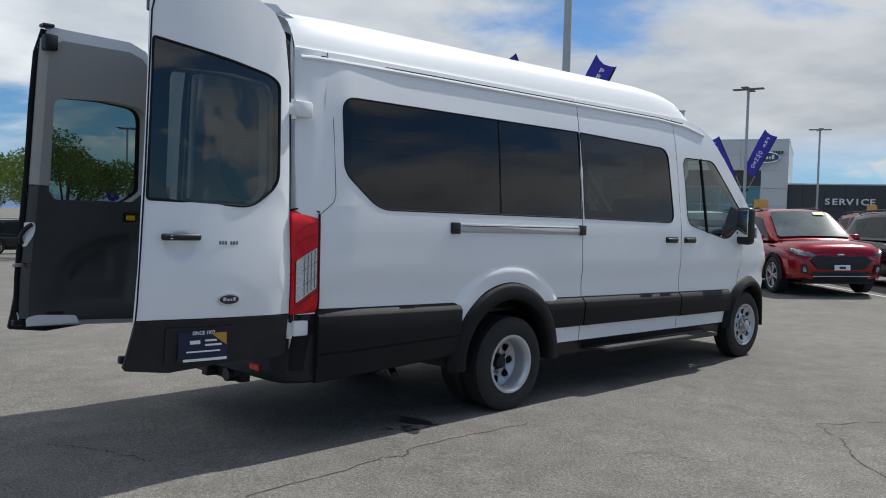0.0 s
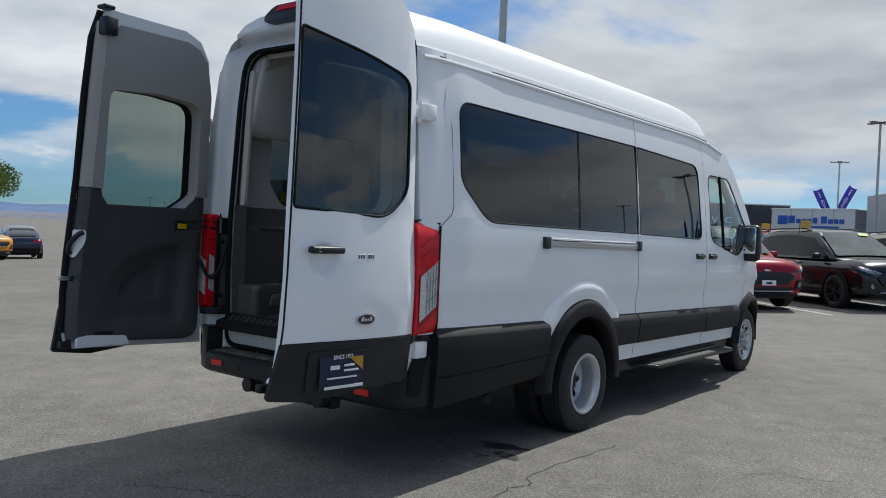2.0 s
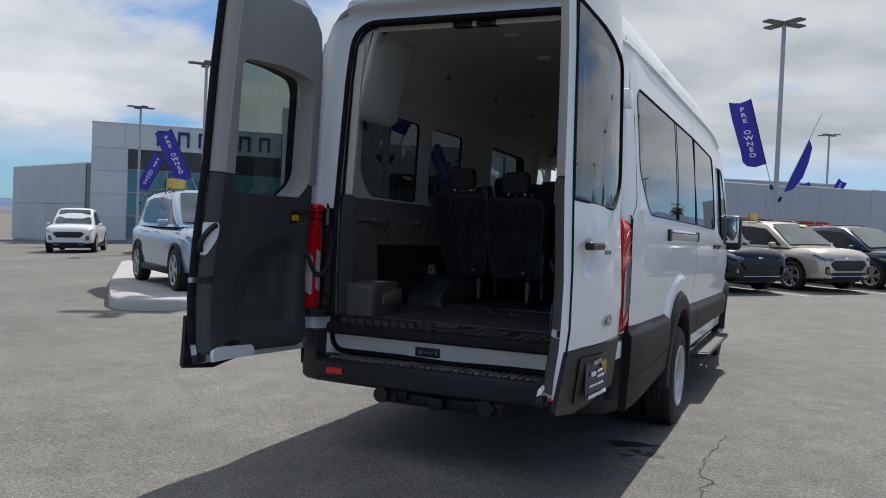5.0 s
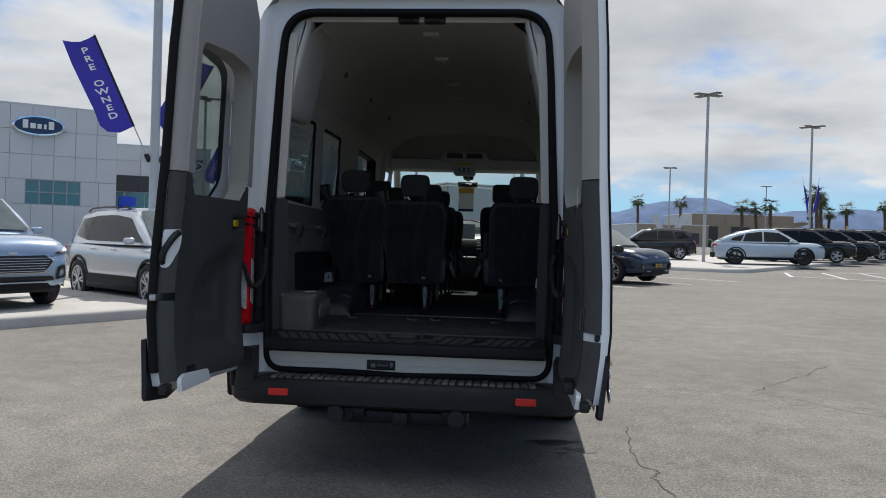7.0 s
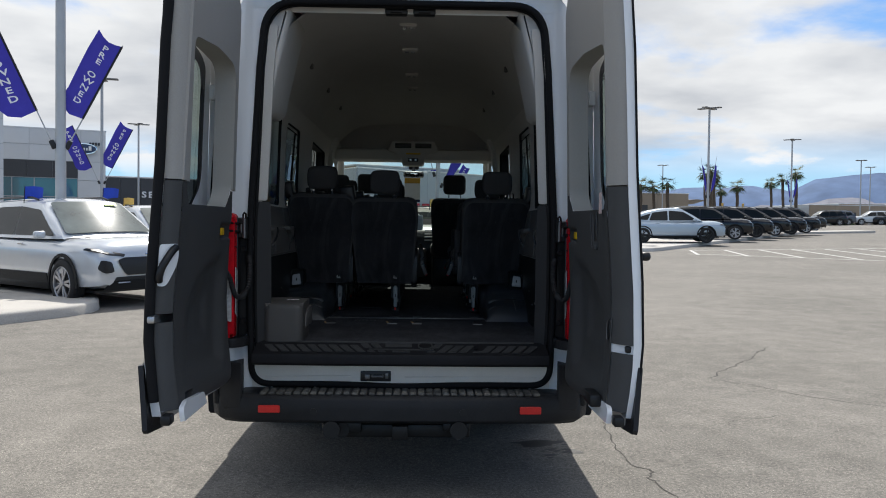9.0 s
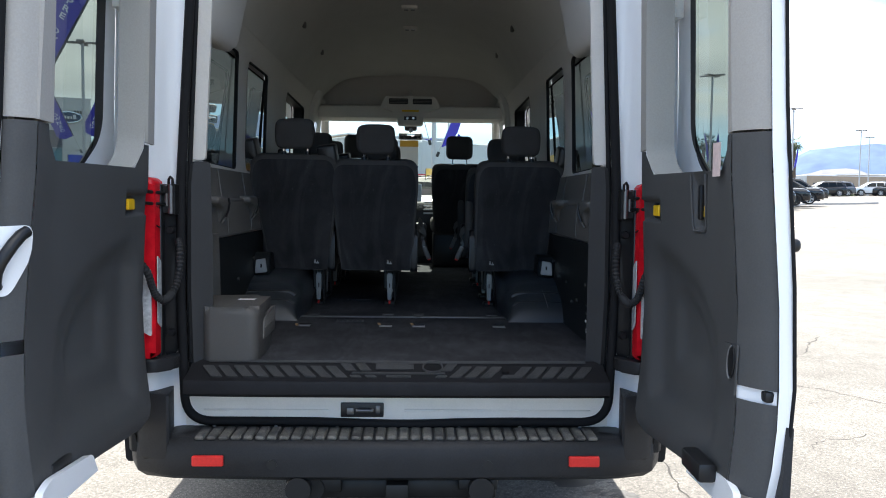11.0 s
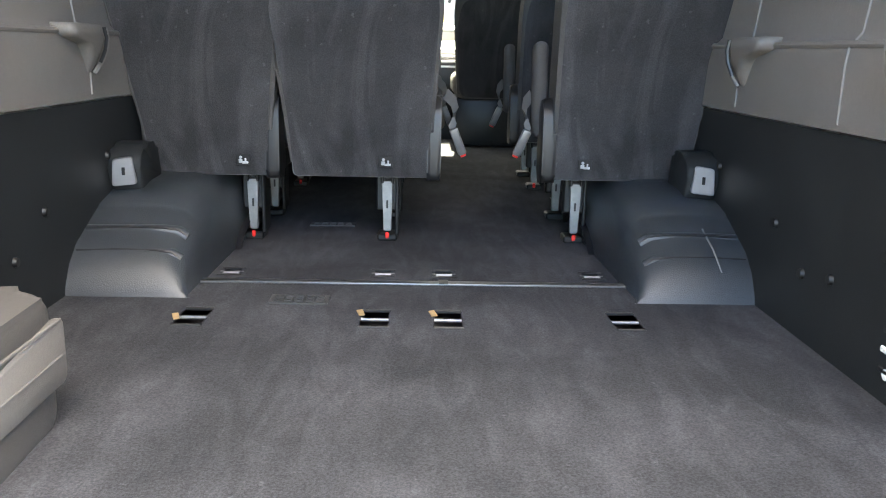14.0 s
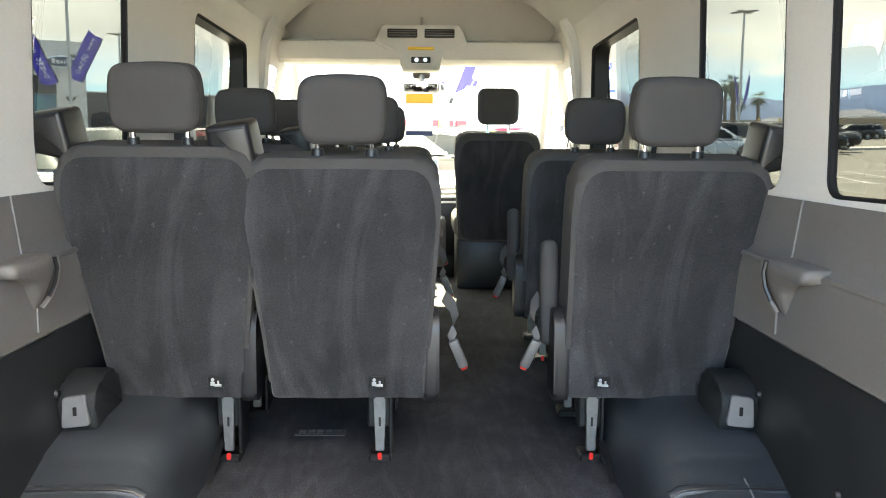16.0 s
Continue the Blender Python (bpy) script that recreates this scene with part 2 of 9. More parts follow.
M["wheelhouse"] = mat("moulded_wheelhouse", (0.031, 0.036, 0.041), 0.33, spec=0.7, vary=0.2, scale=6, bump=0.03, bump_scale=400, fine=0.1)
def pile(name, dark, light, stretch, streak, wear, grain=0.35):
    """A brushed pile: long strokes where the nap lies the other way, worn patches and a fine speckle."""
    m = bpy.data.materials.new(name)
    m.use_nodes = True
    N, L = m.node_tree.nodes, m.node_tree.links
    b = N["Principled BSDF"]
    b.inputs["Roughness"].default_value, b.inputs["Specular IOR Level"].default_value = 0.95, 0.15
    co = N.new("ShaderNodeTexCoord")
    mp = N.new("ShaderNodeMapping")
    mp.inputs["Scale"].default_value = stretch
    L.new(co.outputs["Object"], mp.inputs["Vector"])
    def tex(scale, detail, src, distort=0.0):
        n = N.new("ShaderNodeTexNoise")
        n.inputs["Scale"].default_value, n.inputs["Detail"].default_value, n.inputs["Distortion"].default_value = scale, detail, distort
        L.new(src, n.inputs["Vector"])
        return n.outputs[0]
    def span(src, a, c, lo, hi):
        r = N.new("ShaderNodeMapRange")
        r.inputs[1].default_value, r.inputs[2].default_value, r.inputs[3].default_value, r.inputs[4].default_value = a, c, lo, hi
        L.new(src, r.inputs[0])
        return r.outputs[0]
    def times(a, c):
        q = N.new("ShaderNodeMath")
        q.operation = 'MULTIPLY'
        L.new(a, q.inputs[0])
        L.new(c, q.inputs[1])
        return q.outputs[0]
    strokes = span(tex(3.0, 4, mp.outputs[0], 1.6), 0.44, 0.64, 1 - streak, 1 + streak)
    patches = span(tex(4.5, 5, co.outputs["Object"], 0.4), 0.35, 0.7, 1 - wear, 1 + wear)
    speck = span(tex(300, 3, co.outputs["Object"]), 0.3, 0.7, 1 - grain, 1 + grain)
    lint = span(tex(55, 2, co.outputs["Object"]), 0.70, 0.76, 1.0, 1.6)
    tone = times(times(strokes, patches), times(speck, lint))
    mx = N.new("ShaderNodeMix")
    mx.data_type = 'RGBA'
    mx.clamp_factor = False
    mx.inputs[6].default_value, mx.inputs[7].default_value = (*dark, 1), (*light, 1)
    L.new(span(tone, 0.4, 1.6, 0.0, 1.0), mx.inputs[0])
    L.new(mx.outputs[2], b.inputs["Base Color"])
    bp = N.new("ShaderNodeBump")
    bp.inputs["Strength"].default_value, bp.inputs["Distance"].default_value = 0.5, 0.003
    L.new(tex(420, 3, co.outputs["Object"]), bp.inputs["Height"])
    L.new(bp.outputs[0], b.inputs["Normal"])
    return m


M["carpet"] = pile("charcoal_carpet", (0.017, 0.0178, 0.020), (0.071, 0.0725, 0.081), (5.0, 1.1, 1.2), 0.13, 0.24, 0.36)
M["seat_back"] = pile("dark_velour_seat_back", (0.016, 0.0155, 0.016), (0.068, 0.066, 0.068), (2.3, 1.0, 0.62), 0.26, 0.24, 0.20)
M["seat"] = mat("grey_woven_seat_cloth", (0.080, 0.075, 0.072), 0.9, vary=0.15, scale=9, bump=0.08, bump_scale=900, fine=0.2, fine_scale=700, spec=0.25)
M["piping"] = mat("grey_piping", (0.16, 0.155, 0.15), 0.8, vary=0.1, scale=40)
M["glass_dark"] = glass("privacy_glass", (0.053, 0.062, 0.060), gloss=0.05)
M["glass_green"] = glass("green_glass", (0.72, 0.80, 0.74))
M["glass_rear"] = glass("rear_door_glass", (0.24, 0.285, 0.255), gloss=0.075)
M["mirror"] = mat("mirror_glass", (0.9, 0.9, 0.9), 0.02, metal=1.0)
M["plate_blue"] = mat("plate_blue", (0.007, 0.012, 0.05), 0.4, vary=0.1, scale=30)
M["gold"] = mat("gold_print", (0.50, 0.28, 0.03), 0.5, vary=0.1, scale=30)
M["print_white"] = mat("white_print", (0.8, 0.8, 0.8), 0.5, vary=0.04, scale=40)
M["navy_badge"] = mat("blue_badge", (0.006, 0.015, 0.07), 0.2, coat=0.6, vary=0.1, scale=40)
M["paper"] = mat("paper", (0.72, 0.72, 0.70), 0.8, vary=0.06, scale=20)
M["paper_red"] = mat("warning_label", (0.70, 0.55, 0.52), 0.7, vary=0.2, scale=60)
M["screen"] = mat("display_screen", (0.55, 0.62, 0.68), 0.2, vary=0.2, scale=20)


# ---------------------------------------------------------------- mesh helpers
def data_of(bm, material, sharp=35.0):
    me = bpy.data.meshes.new("mesh")
    bmesh.ops.recalc_face_normals(bm, faces=bm.faces)
    bm.to_mesh(me)
    bm.free()
    me.materials.append(material)
    me.shade_smooth()
    me.set_sharp_from_angle(angle=radians(sharp))
    return me


def part(name, bm, material, parent=None, label="", sharp=35.0, category=""):
    """Links a bmesh as one mesh object under a thing or under a part."""
    ob = new(name, data_of(bm, material, sharp))
    if parent is not None:
        ob.parent = parent
    return tagged(ob, label, category)


def thing(name, label, category, group="", kind="", m=None):
    ob = tagged(new(name), label, category, group, kind)
    if m is not None:
        ob.matrix_basis = m
    return ob


def joined(*bms):
    """Several bmeshes as one."""
    out = bmesh.new()
    for b in bms:
        me = bpy.data.meshes.new("tmp")
        b.to_mesh(me)
        b.free()
        out.from_mesh(me)
        bpy.data.meshes.remove(me)
    return out


def rbox(x0, x1, y0, y1, z0, z1, r=0.01, seg=2):
    """A box with rounded edges."""
    bm = bmesh.new()
    bmesh.ops.create_cube(bm, size=1.0)
    bmesh.ops.transform(bm, matrix=Matrix.Translation(((x0 + x1) / 2, (y0 + y1) / 2, (z0 + z1) / 2)) @ Matrix.Diagonal((x1 - x0, y1 - y0, z1 - z0, 1)), verts=bm.verts)
    r = min(r, 0.49 * min(abs(x1 - x0), abs(y1 - y0), abs(z1 - z0)))
    if r > 0:
        bmesh.ops.bevel(bm, geom=list(bm.edges), offset=r, segments=seg, profile=0.5, affect='EDGES')
    return bm


def moved(bm, m):
    bmesh.ops.transform(bm, matrix=m, verts=bm.verts)
    return bm


def cyl(p, q, r, r2=None, seg=16, caps=True):
    """A round bar from p to q."""
    p, q = Vector(p), Vector(q)
    bm = bmesh.new()
    bmesh.ops.create_cone(bm, cap_ends=caps, segments=seg, radius1=r, radius2=r if r2 is None else r2, depth=(q - p).length)
    turn = (q - p).to_track_quat("Z", "Y").to_matrix().to_4x4()
    return moved(bm, Matrix.Translation((p + q) / 2) @ turn)


def tube(pts, r, seg=8, rings=None):
    """A bent bar along points."""
    pts = [Vector(p) for p in pts]
    bm = bmesh.new()
    rows = []
    for k, p in enumerate(pts):
        d = (pts[min(k + 1, len(pts) - 1)] - pts[max(k - 1, 0)]).normalized()
        a = d.orthogonal().normalized() if k == 0 else (rows[-1][1] - d * rows[-1][1].dot(d)).normalized()
        b = d.cross(a)
        rk = r if rings is None else r * (1 + rings * (k % 2))
        rows.append(([bm.verts.new(p + a * rk * math.cos(2 * math.pi * j / seg) + b * rk * math.sin(2 * math.pi * j / seg)) for j in range(seg)], a))
    for (u, _), (v, _) in zip(rows, rows[1:]):
        for j in range(seg):
            bm.faces.new((u[j], u[(j + 1) % seg], v[(j + 1) % seg], v[j]))
    bm.faces.new(rows[0][0][::-1])
    bm.faces.new(rows[-1][0])
    return bm


def lathe(profile, seg=32, axis="x"):
    """A turned body: profile rows are (along the axis, radius)."""
    bm = bmesh.new()
    rows = []
    for h, r in profile:
        row = []
        for k in range(seg):
            a = 2 * math.pi * k / seg
            c, s = r * math.cos(a), r * math.sin(a)
            row.append(bm.verts.new({"x": (h, c, s), "y": (c, h, s), "z": (c, s, h)}[axis]))
        rows.append(row)
    for u, v in zip(rows, rows[1:]):
        for k in range(seg):
            bm.faces.new((u[k], u[(k + 1) % seg], v[(k + 1) % seg], v[k]))
    return bm


def rpoly(pts, r=0.05, seg=5):
    """A polygon with rounded corners; a point may carry its own radius."""
    out = []
    n = len(pts)
    for k in range(n):
        p = Vector(pts[k][:2])
        rk = pts[k][2] if len(pts[k]) > 2 else r
        a, b = Vector(pts[k - 1][:2]) - p, Vector(pts[(k + 1) % n][:2]) - p
        if rk <= 0:
            out.append(tuple(p))
            continue
        d = min(rk, a.length * 0.48, b.length * 0.48)
        s, e = p + a.normalized() * d, p + b.normalized() * d
        for j in range(seg + 1):
            t = j / seg
            out.append(tuple(s * (1 - t) ** 2 + p * 2 * t * (1 - t) + e * t * t))
    return out


def arc(cx, cy, r, a0, a1, seg=12):
    return [(cx + r * math.cos(radians(a0 + (a1 - a0) * k / seg)), cy + r * math.sin(radians(a0 + (a1 - a0) * k / seg))) for k in range(seg + 1)]


def sheet(outer, holes=(), f=None, cu=(), cv=(), thick=0.0):
    """A sheet cut to an outline with holes in u, v, bent by f(u, v) and given thickness."""
    bm = bmesh.new()
    for loop in (outer, *holes):
        vs = [bm.verts.new((u, v, 0)) for u, v in loop]
        for a, b in zip(vs, vs[1:] + vs[:1]):
            bm.edges.new((a, b))
    bmesh.ops.triangle_fill(bm, use_beauty=True, use_dissolve=False, edges=bm.edges[:], normal=(0, 0, 1))
    for axis, cuts in ((0, cu), (1, cv)):
        for c in cuts:
            bmesh.ops.bisect_plane(bm, geom=bm.verts[:] + bm.edges[:] + bm.faces[:], dist=1e-5, plane_co=(c, 0, 0) if axis == 0 else (0, c, 0), plane_no=(1, 0, 0) if axis == 0 else (0, 1, 0))
    bmesh.ops.recalc_face_normals(bm, faces=bm.faces)
    if f:
        for v in bm.verts:
            v.co = Vector(f(v.co.x, v.co.y))
    if thick:
        bmesh.ops.recalc_face_normals(bm, faces=bm.faces)
        bmesh.ops.solidify(bm, geom=bm.faces[:], thickness=thick)
    return bm


def prism(outline, axis, a, b, bevel=0.0, seg=2):
    """An outline drawn out along an axis; the outline is in the two other axes, in order."""
    bm = bmesh.new()
    def at(u, v, w):
        return {"x": (w, u, v), "y": (u, w, v), "z": (u, v, w)}[axis]
    lo = [bm.verts.new(at(u, v, a)) for u, v in outline]
    hi = [bm.verts.new(at(u, v, b)) for u, v in outline]
    n = len(lo)
    c0, c1 = bm.faces.new(lo[::-1]), bm.faces.new(hi)
    for k in range(n):
        bm.faces.new((lo[k], lo[(k + 1) % n], hi[(k + 1) % n], hi[k]))
    if bevel:
        bmesh.ops.bevel(bm, geom=[e for e in bm.edges if e in c0.edges[:] or e in c1.edges[:]], offset=bevel, segments=seg, profile=0.5, affect='EDGES')
    return bm


def grid(rows):
    """A surface through rows of points."""
    bm = bmesh.new()
    vs = [[bm.verts.new(p) for p in row] for row in rows]
    for u, v in zip(vs, vs[1:]):
        for k in range(len(u) - 1):
            bm.faces.new((u[k], u[k + 1], v[k + 1], v[k]))
    return bm


_text = {}


def text_bm(s, size=1.0, depth=0.0):
    """Letters in the built-in font, centred, in the x-y plane."""
    key = (s, size, depth)
    if key not in _text:
        cu = bpy.data.curves.new("txt", 'FONT')
        cu.body, cu.size, cu.align_x, cu.align_y, cu.extrude = s, size, 'CENTER', 'CENTER', depth
        cu.resolution_u = 3
        cu.offset = 0.022 * size
        ob = bpy.data.objects.new("txt", cu)
        _text[key] = ob.to_mesh().copy()
        ob.to_mesh_clear()
        bpy.data.objects.remove(ob)
        bpy.data.curves.remove(cu)
    bm = bmesh.new()
    bm.from_mesh(_text[key])
    return bm


def lerp(table, x):
    return float(np.interp(x, [t[0] for t in table], [t[1] for t in table]))

# ---------------------------------------------------------------- the ground
def ground_z(x, y):
    """The lot falls a little towards the van's tail, rises slowly ahead and to the east and falls off to the west."""
    def soft(v, k=3.0):
        return k * math.log1p(math.exp(min(40.0, v / k)))
    up = 0.0175 * min(soft(y - 7.0), 85.0)
    side = 0.012 * min(soft(x - 6.0), 80.0) - 0.030 * min(soft(-x - 7.0), 90.0)
    back = -0.011 * min(soft(5.7 - y, 1.0), 60.0)
    return back + up + side - 0.0175 * soft(-7.0) - 0.012 * soft(-6.0) + 0.030 * soft(-7.0)


def far_up(x, y, z=None, rz=0.0):
    """A pose on the lot, square to its fall."""
    up = Vector((-0.017, -0.0175, 1.0)).normalized()
    turn = Vector((0, 0, 1)).rotation_difference(up).to_matrix().to_4x4()
    return Matrix.Translation((x, y, ground_z(x, y) if z is None else z)) @ turn @ pose(0, 0, 0, 0, 0, rz)


def asphalt_material():
    m = bpy.data.materials.new("asphalt")
    m.use_nodes = True
    N, L = m.node_tree.nodes, m.node_tree.links
    b = N["Principled BSDF"]
    co = N.new("ShaderNodeTexCoord")
    def noise(scale, detail=6, rough=0.6):
        n = N.new("ShaderNodeTexNoise")
        n.inputs["Scale"].default_value, n.inputs["Detail"].default_value, n.inputs["Roughness"].default_value = scale, detail, rough
        L.new(co.outputs["Object"], n.inputs["Vector"])
        return n.outputs[0]
    def ramp(src, p0, c0, p1, c1):
        r = N.new("ShaderNodeValToRGB")
        r.color_ramp.elements[0].position, r.color_ramp.elements[0].color = p0, (*c0, 1)
        r.color_ramp.elements[1].position, r.color_ramp.elements[1].color = p1, (*c1, 1)
        L.new(src, r.inputs[0])
        return r.outputs[0]
    def mul(a, c, fac=1.0):
        x = N.new("ShaderNodeMix")
        x.data_type, x.blend_type = 'RGBA', 'MULTIPLY'
        x.inputs[0].default_value = fac
        L.new(a, x.inputs[6])
        L.new(c, x.inputs[7])
        return x.outputs[2]
    base = ramp(noise(0.35, 5), 0.3, (0.148, 0.140, 0.127), 0.7, (0.203, 0.191, 0.174))
    mid = ramp(noise(3.5, 6), 0.35, (0.86, 0.86, 0.86), 0.65, (1.1, 1.1, 1.1))
    grain = ramp(noise(55, 5, 0.85), 0.38, (0.58, 0.58, 0.58), 0.62, (1.46, 1.45, 1.42))
    stone = N.new("ShaderNodeTexVoronoi")
    stone.inputs["Scale"].default_value = 95
    L.new(co.outputs["Object"], stone.inputs["Vector"])
    speck = ramp(stone.outputs[0], 0.06, (2.3, 2.24, 2.14), 0.30, (0.84, 0.84, 0.84))
    L.new(mul(mul(mul(base, mid), grain), speck), b.inputs["Base Color"])
    b.inputs["Roughness"].default_value = 0.9
    b.inputs["Specular IOR Level"].default_value = 0.3
    bp = N.new("ShaderNodeBump")
    bp.inputs["Strength"].default_value, bp.inputs["Distance"].default_value = 0.4, 0.004
    L.new(noise(90, 4, 0.8), bp.inputs["Height"])
    L.new(bp.outputs[0], b.inputs["Normal"])
    return m


M["asphalt"] = asphalt_material()
M["concrete"] = mat("concrete", (0.44, 0.42, 0.39), 0.85, vary=0.2, scale=1.3, bump=0.05, bump_scale=90, fine=0.12, fine_scale=60)
M["line_paint"] = mat("worn_white_line", (0.58, 0.57, 0.55), 0.8, vary=0.35, scale=9, fine=0.2, fine_scale=90)
M["stain"] = mat("oil_stain", (0.030, 0.029, 0.028), 0.6, vary=0.4, scale=15, fine=0.2)
M["crack"] = mat("crack_fill", (0.065, 0.061, 0.056), 0.95, vary=0.4, scale=20)


def ground_bm():
    xs = [-3000, -1200, -500, -250, -150, -110] + list(range(-90, 91, 5)) + [110, 150, 250, 500, 1200, 3000]
    ys = [-3000, -1200, -500, -250, -120, -60] + list(range(-40, 116, 5)) + [150, 250, 500, 1200, 3000]
    return grid([[(x, y, ground_z(x, y)) for x in xs] for y in ys])


tagged(part("ground", ground_bm(), M["asphalt"], sharp=80), "wide grey worn asphalt of a parking lot", "asphalt", kind="structure")

# ---------------------------------------------------------------- the van: its skin
van = thing("passenger_van", "white high-roof passenger van with black cladding, rear doors open", "van")
WIDTH = [(0.30, 0.985), (0.45, 1.005), (0.80, 1.020), (0.86, 1.017), (0.93, 1.020), (1.00, 1.032), (1.04, 1.035), (1.10, 1.034), (1.35, 1.030), (1.45, 1.022), (1.80, 0.998), (2.13, 0.968), (2.37, 0.930), (2.42, 0.915)]
NOSE = [(0.0, -0.035), (0.27, -0.02), (0.45, 0.0), (4.6, 0.0), (5.2, 0.0), (5.6, -0.015), (6.0, -0.07), (6.3, -0.16), (6.5, -0.30)]


def side_x(y, z):
    return lerp(WIDTH, z) + lerp(NOSE, y)


def on_side(s, off=0.0):
    return lambda y, z: (s * (side_x(y, z) + off), y, z)


CV = (0.5, 0.62, 0.8, 0.86, 0.93, 1.0, 1.04, 1.1, 1.25, 1.35, 1.45, 1.6, 1.8, 2.0, 2.13, 2.25, 2.33)
CU = (0.36, 0.5, 1.4, 2.4, 3.4, 4.4, 4.9, 5.2, 5.5, 5.75, 6.0, 6.2, 6.35)
REAR_ARCH = arc(1.95, 0.345, 0.47, 170, 10, 18)
FRONT_ARCH = arc(5.70, 0.36, 0.43, 172, 8, 18)
WIN_REAR = rpoly([(0.43, 2.135, 0.10), (0.43, 1.66, 0.07), (0.70, 1.435, 0.10), (2.815, 1.425, 0.012), (2.79, 2.125, 0.012)])
WIN_SLIDE = rpoly([(2.815, 2.125, 0.012), (2.845, 1.425, 0.012), (4.19, 1.41, 0.10), (4.11, 2.09, 0.12)])
WIN_FRONT = rpoly([(4.37, 2.03, 0.09), (4.43, 1.40, 0.10), (5.18, 1.255, 0.12), (5.56, 1.48, 0.03), (4.92, 2.03, 0.08)])
TOP = [(4.40, 2.405), (4.70, 2.36), (4.93, 2.26), (5.84, 1.44), (6.02, 1.33), (6.36, 1.14), (6.48, 0.95), (6.50, 0.62), (6.42, 0.36), (6.16, 0.33)]

for s in (1, -1):
    # the rear quarter, the sliding door or side panel, and the front door with the wing, each a pressing of its own
    quarter = [(0.255, 0.80), (0.255, 1.43), (0.30, 2.02), (0.345, 2.405), (2.795, 2.405), (2.805, 1.40), (2.835, 0.60), (2.835, 0.42)] + [(2.42, 0.42)] + REAR_ARCH[::-1] + [(1.45, 0.42), (0.255, 0.42)]
    q = part("quarter_panel", sheet(quarter, [WIN_REAR], on_side(s), CU, CV, 0.0), M["white"], van)
    door = [(2.803, 2.405), (4.225, 2.405), (4.245, 2.17), (4.305, 1.35), (4.305, 0.42), (2.843, 0.42), (2.843, 0.62), (2.813, 1.40)]
    d = part("side_door", sheet(door, [WIN_SLIDE], on_side(s), CU, CV, 0.0), M["white"], van)
    front = [(4.233, 2.405)] + TOP[:3] + [(5.40, 1.835), (5.47, 1.775), (5.47, 1.0), (5.42, 0.75)] + [(5.27, 0.42), (4.313, 0.42), (4.313, 1.35), (4.253, 2.17)]
    fd = part("front_door", sheet(front, [WIN_FRONT], on_side(s), CU, CV, 0.0), M["white"], van)
    wing = [(5.478, 1.768)] + TOP[3:] + FRONT_ARCH[::-1] + [(5.275, 0.42), (5.428, 0.75), (5.478, 1.0)]
    part("front_wing", sheet(wing, (), on_side(s), CU, CV, 0.0), M["white"], van)
    part("window_pane", sheet(WIN_REAR, (), on_side(s, -0.004), (0.9, 1.4, 1.9, 2.4), CV), M["glass_dark"], q, "dark tinted side window")
    part("window_pane", sheet(WIN_SLIDE, (), on_side(s, -0.004), (3.2, 3.7), CV), M["glass_dark"], d, "dark tinted side window")
    part("window_pane", sheet(WIN_FRONT, (), on_side(s, -0.006), (4.7, 5.1), CV), M["glass_green"], fd, "clear front door window")
    # black edges of the glass, and the bar between the panes
    for ring, owner in ((WIN_REAR, q), (WIN_SLIDE, d), (WIN_FRONT, fd)):
        part("window_seal", tube([on_side(s, -0.002)(y, z) for y, z in ring + ring[:1]], 0.006, 6), M["seal"], owner)
    part("glass_joint", tube([on_side(s, 0.001)(1.845, z) for z in (1.44, 1.6, 1.8, 2.0, 2.128)], 0.003, 6), M["seal"], q)
    part("window_bar", tube([on_side(s, -0.004)(4.78 - 0.015 * k, 1.32 + 0.12 * k) for k in range(7)], 0.014, 6), M["seal"], fd)
    # the drip rail along the roof
    part("drip_rail", tube([on_side(s, 0.002)(y, z) for y, z in ((0.15, 2.345), (0.25, 2.352), (0.33, 2.352), (1.0, 2.352), (2.0, 2.352), (3.0, 2.352), (4.0, 2.352), (4.45, 2.33), (4.78, 2.27))], 0.015, 8), M["white"], van)
    # thin black tube draws the shadow in the roof groove
    part("roof_gutter", tube([on_side(s, -0.002)(y, z + 0.020) for y, z in ((0.30, 2.352), (1.0, 2.352), (2.0, 2.352), (3.0, 2.352), (4.0, 2.352), (4.42, 2.335))], 0.005, 6), M["seal"], van)
    # swage bulge over the rear arch
    sw = grid([[on_side(s, off)(1.95 + rr * 1.04 * math.cos(radians(a)), 0.345 + rr * math.sin(radians(a))) for a in range(14, 167, 3)] for rr, off in ((0.57, 0.022), (0.62, 0.022), (0.655, 0.0215), (0.672, 0.019), (0.688, 0.012), (0.704, 0.004), (0.722, -0.003))])
    part("arch_swage", sw, M["white"], q, sharp=60)
    # cladding: one long band in three lengths, and the flares round the wheels
    for y0, y1, name in ((0.235, 1.44, q), (2.36, 2.833, q), (2.845, 4.303, d), (4.315, 5.255, fd)):
        z1a, z1b = 0.815 - 0.012 * (y0 - 0.27), 0.815 - 0.012 * (y1 - 0.27)
        zb = 0.36 if y0 < 1 else 0.555 - 0.004 * y0
        top = lambda y: lerp([(y0, z1a), (y1, z1b)], y)
        foot = lambda y: lerp([(y0, zb), (y1, zb + (0.075 if y0 < 1 else 0.0))], y)
        # rows go down from the top edge: a slope, a crease, and on the tail a joint low down
        steps = [(0.0, -0.012, 0), (0.0, 0.001, 0), (0.003, 0.006, 0), (0.044, 0.041, 0), (0.050, 0.044, 0), (0.30, 0.047, 1)]
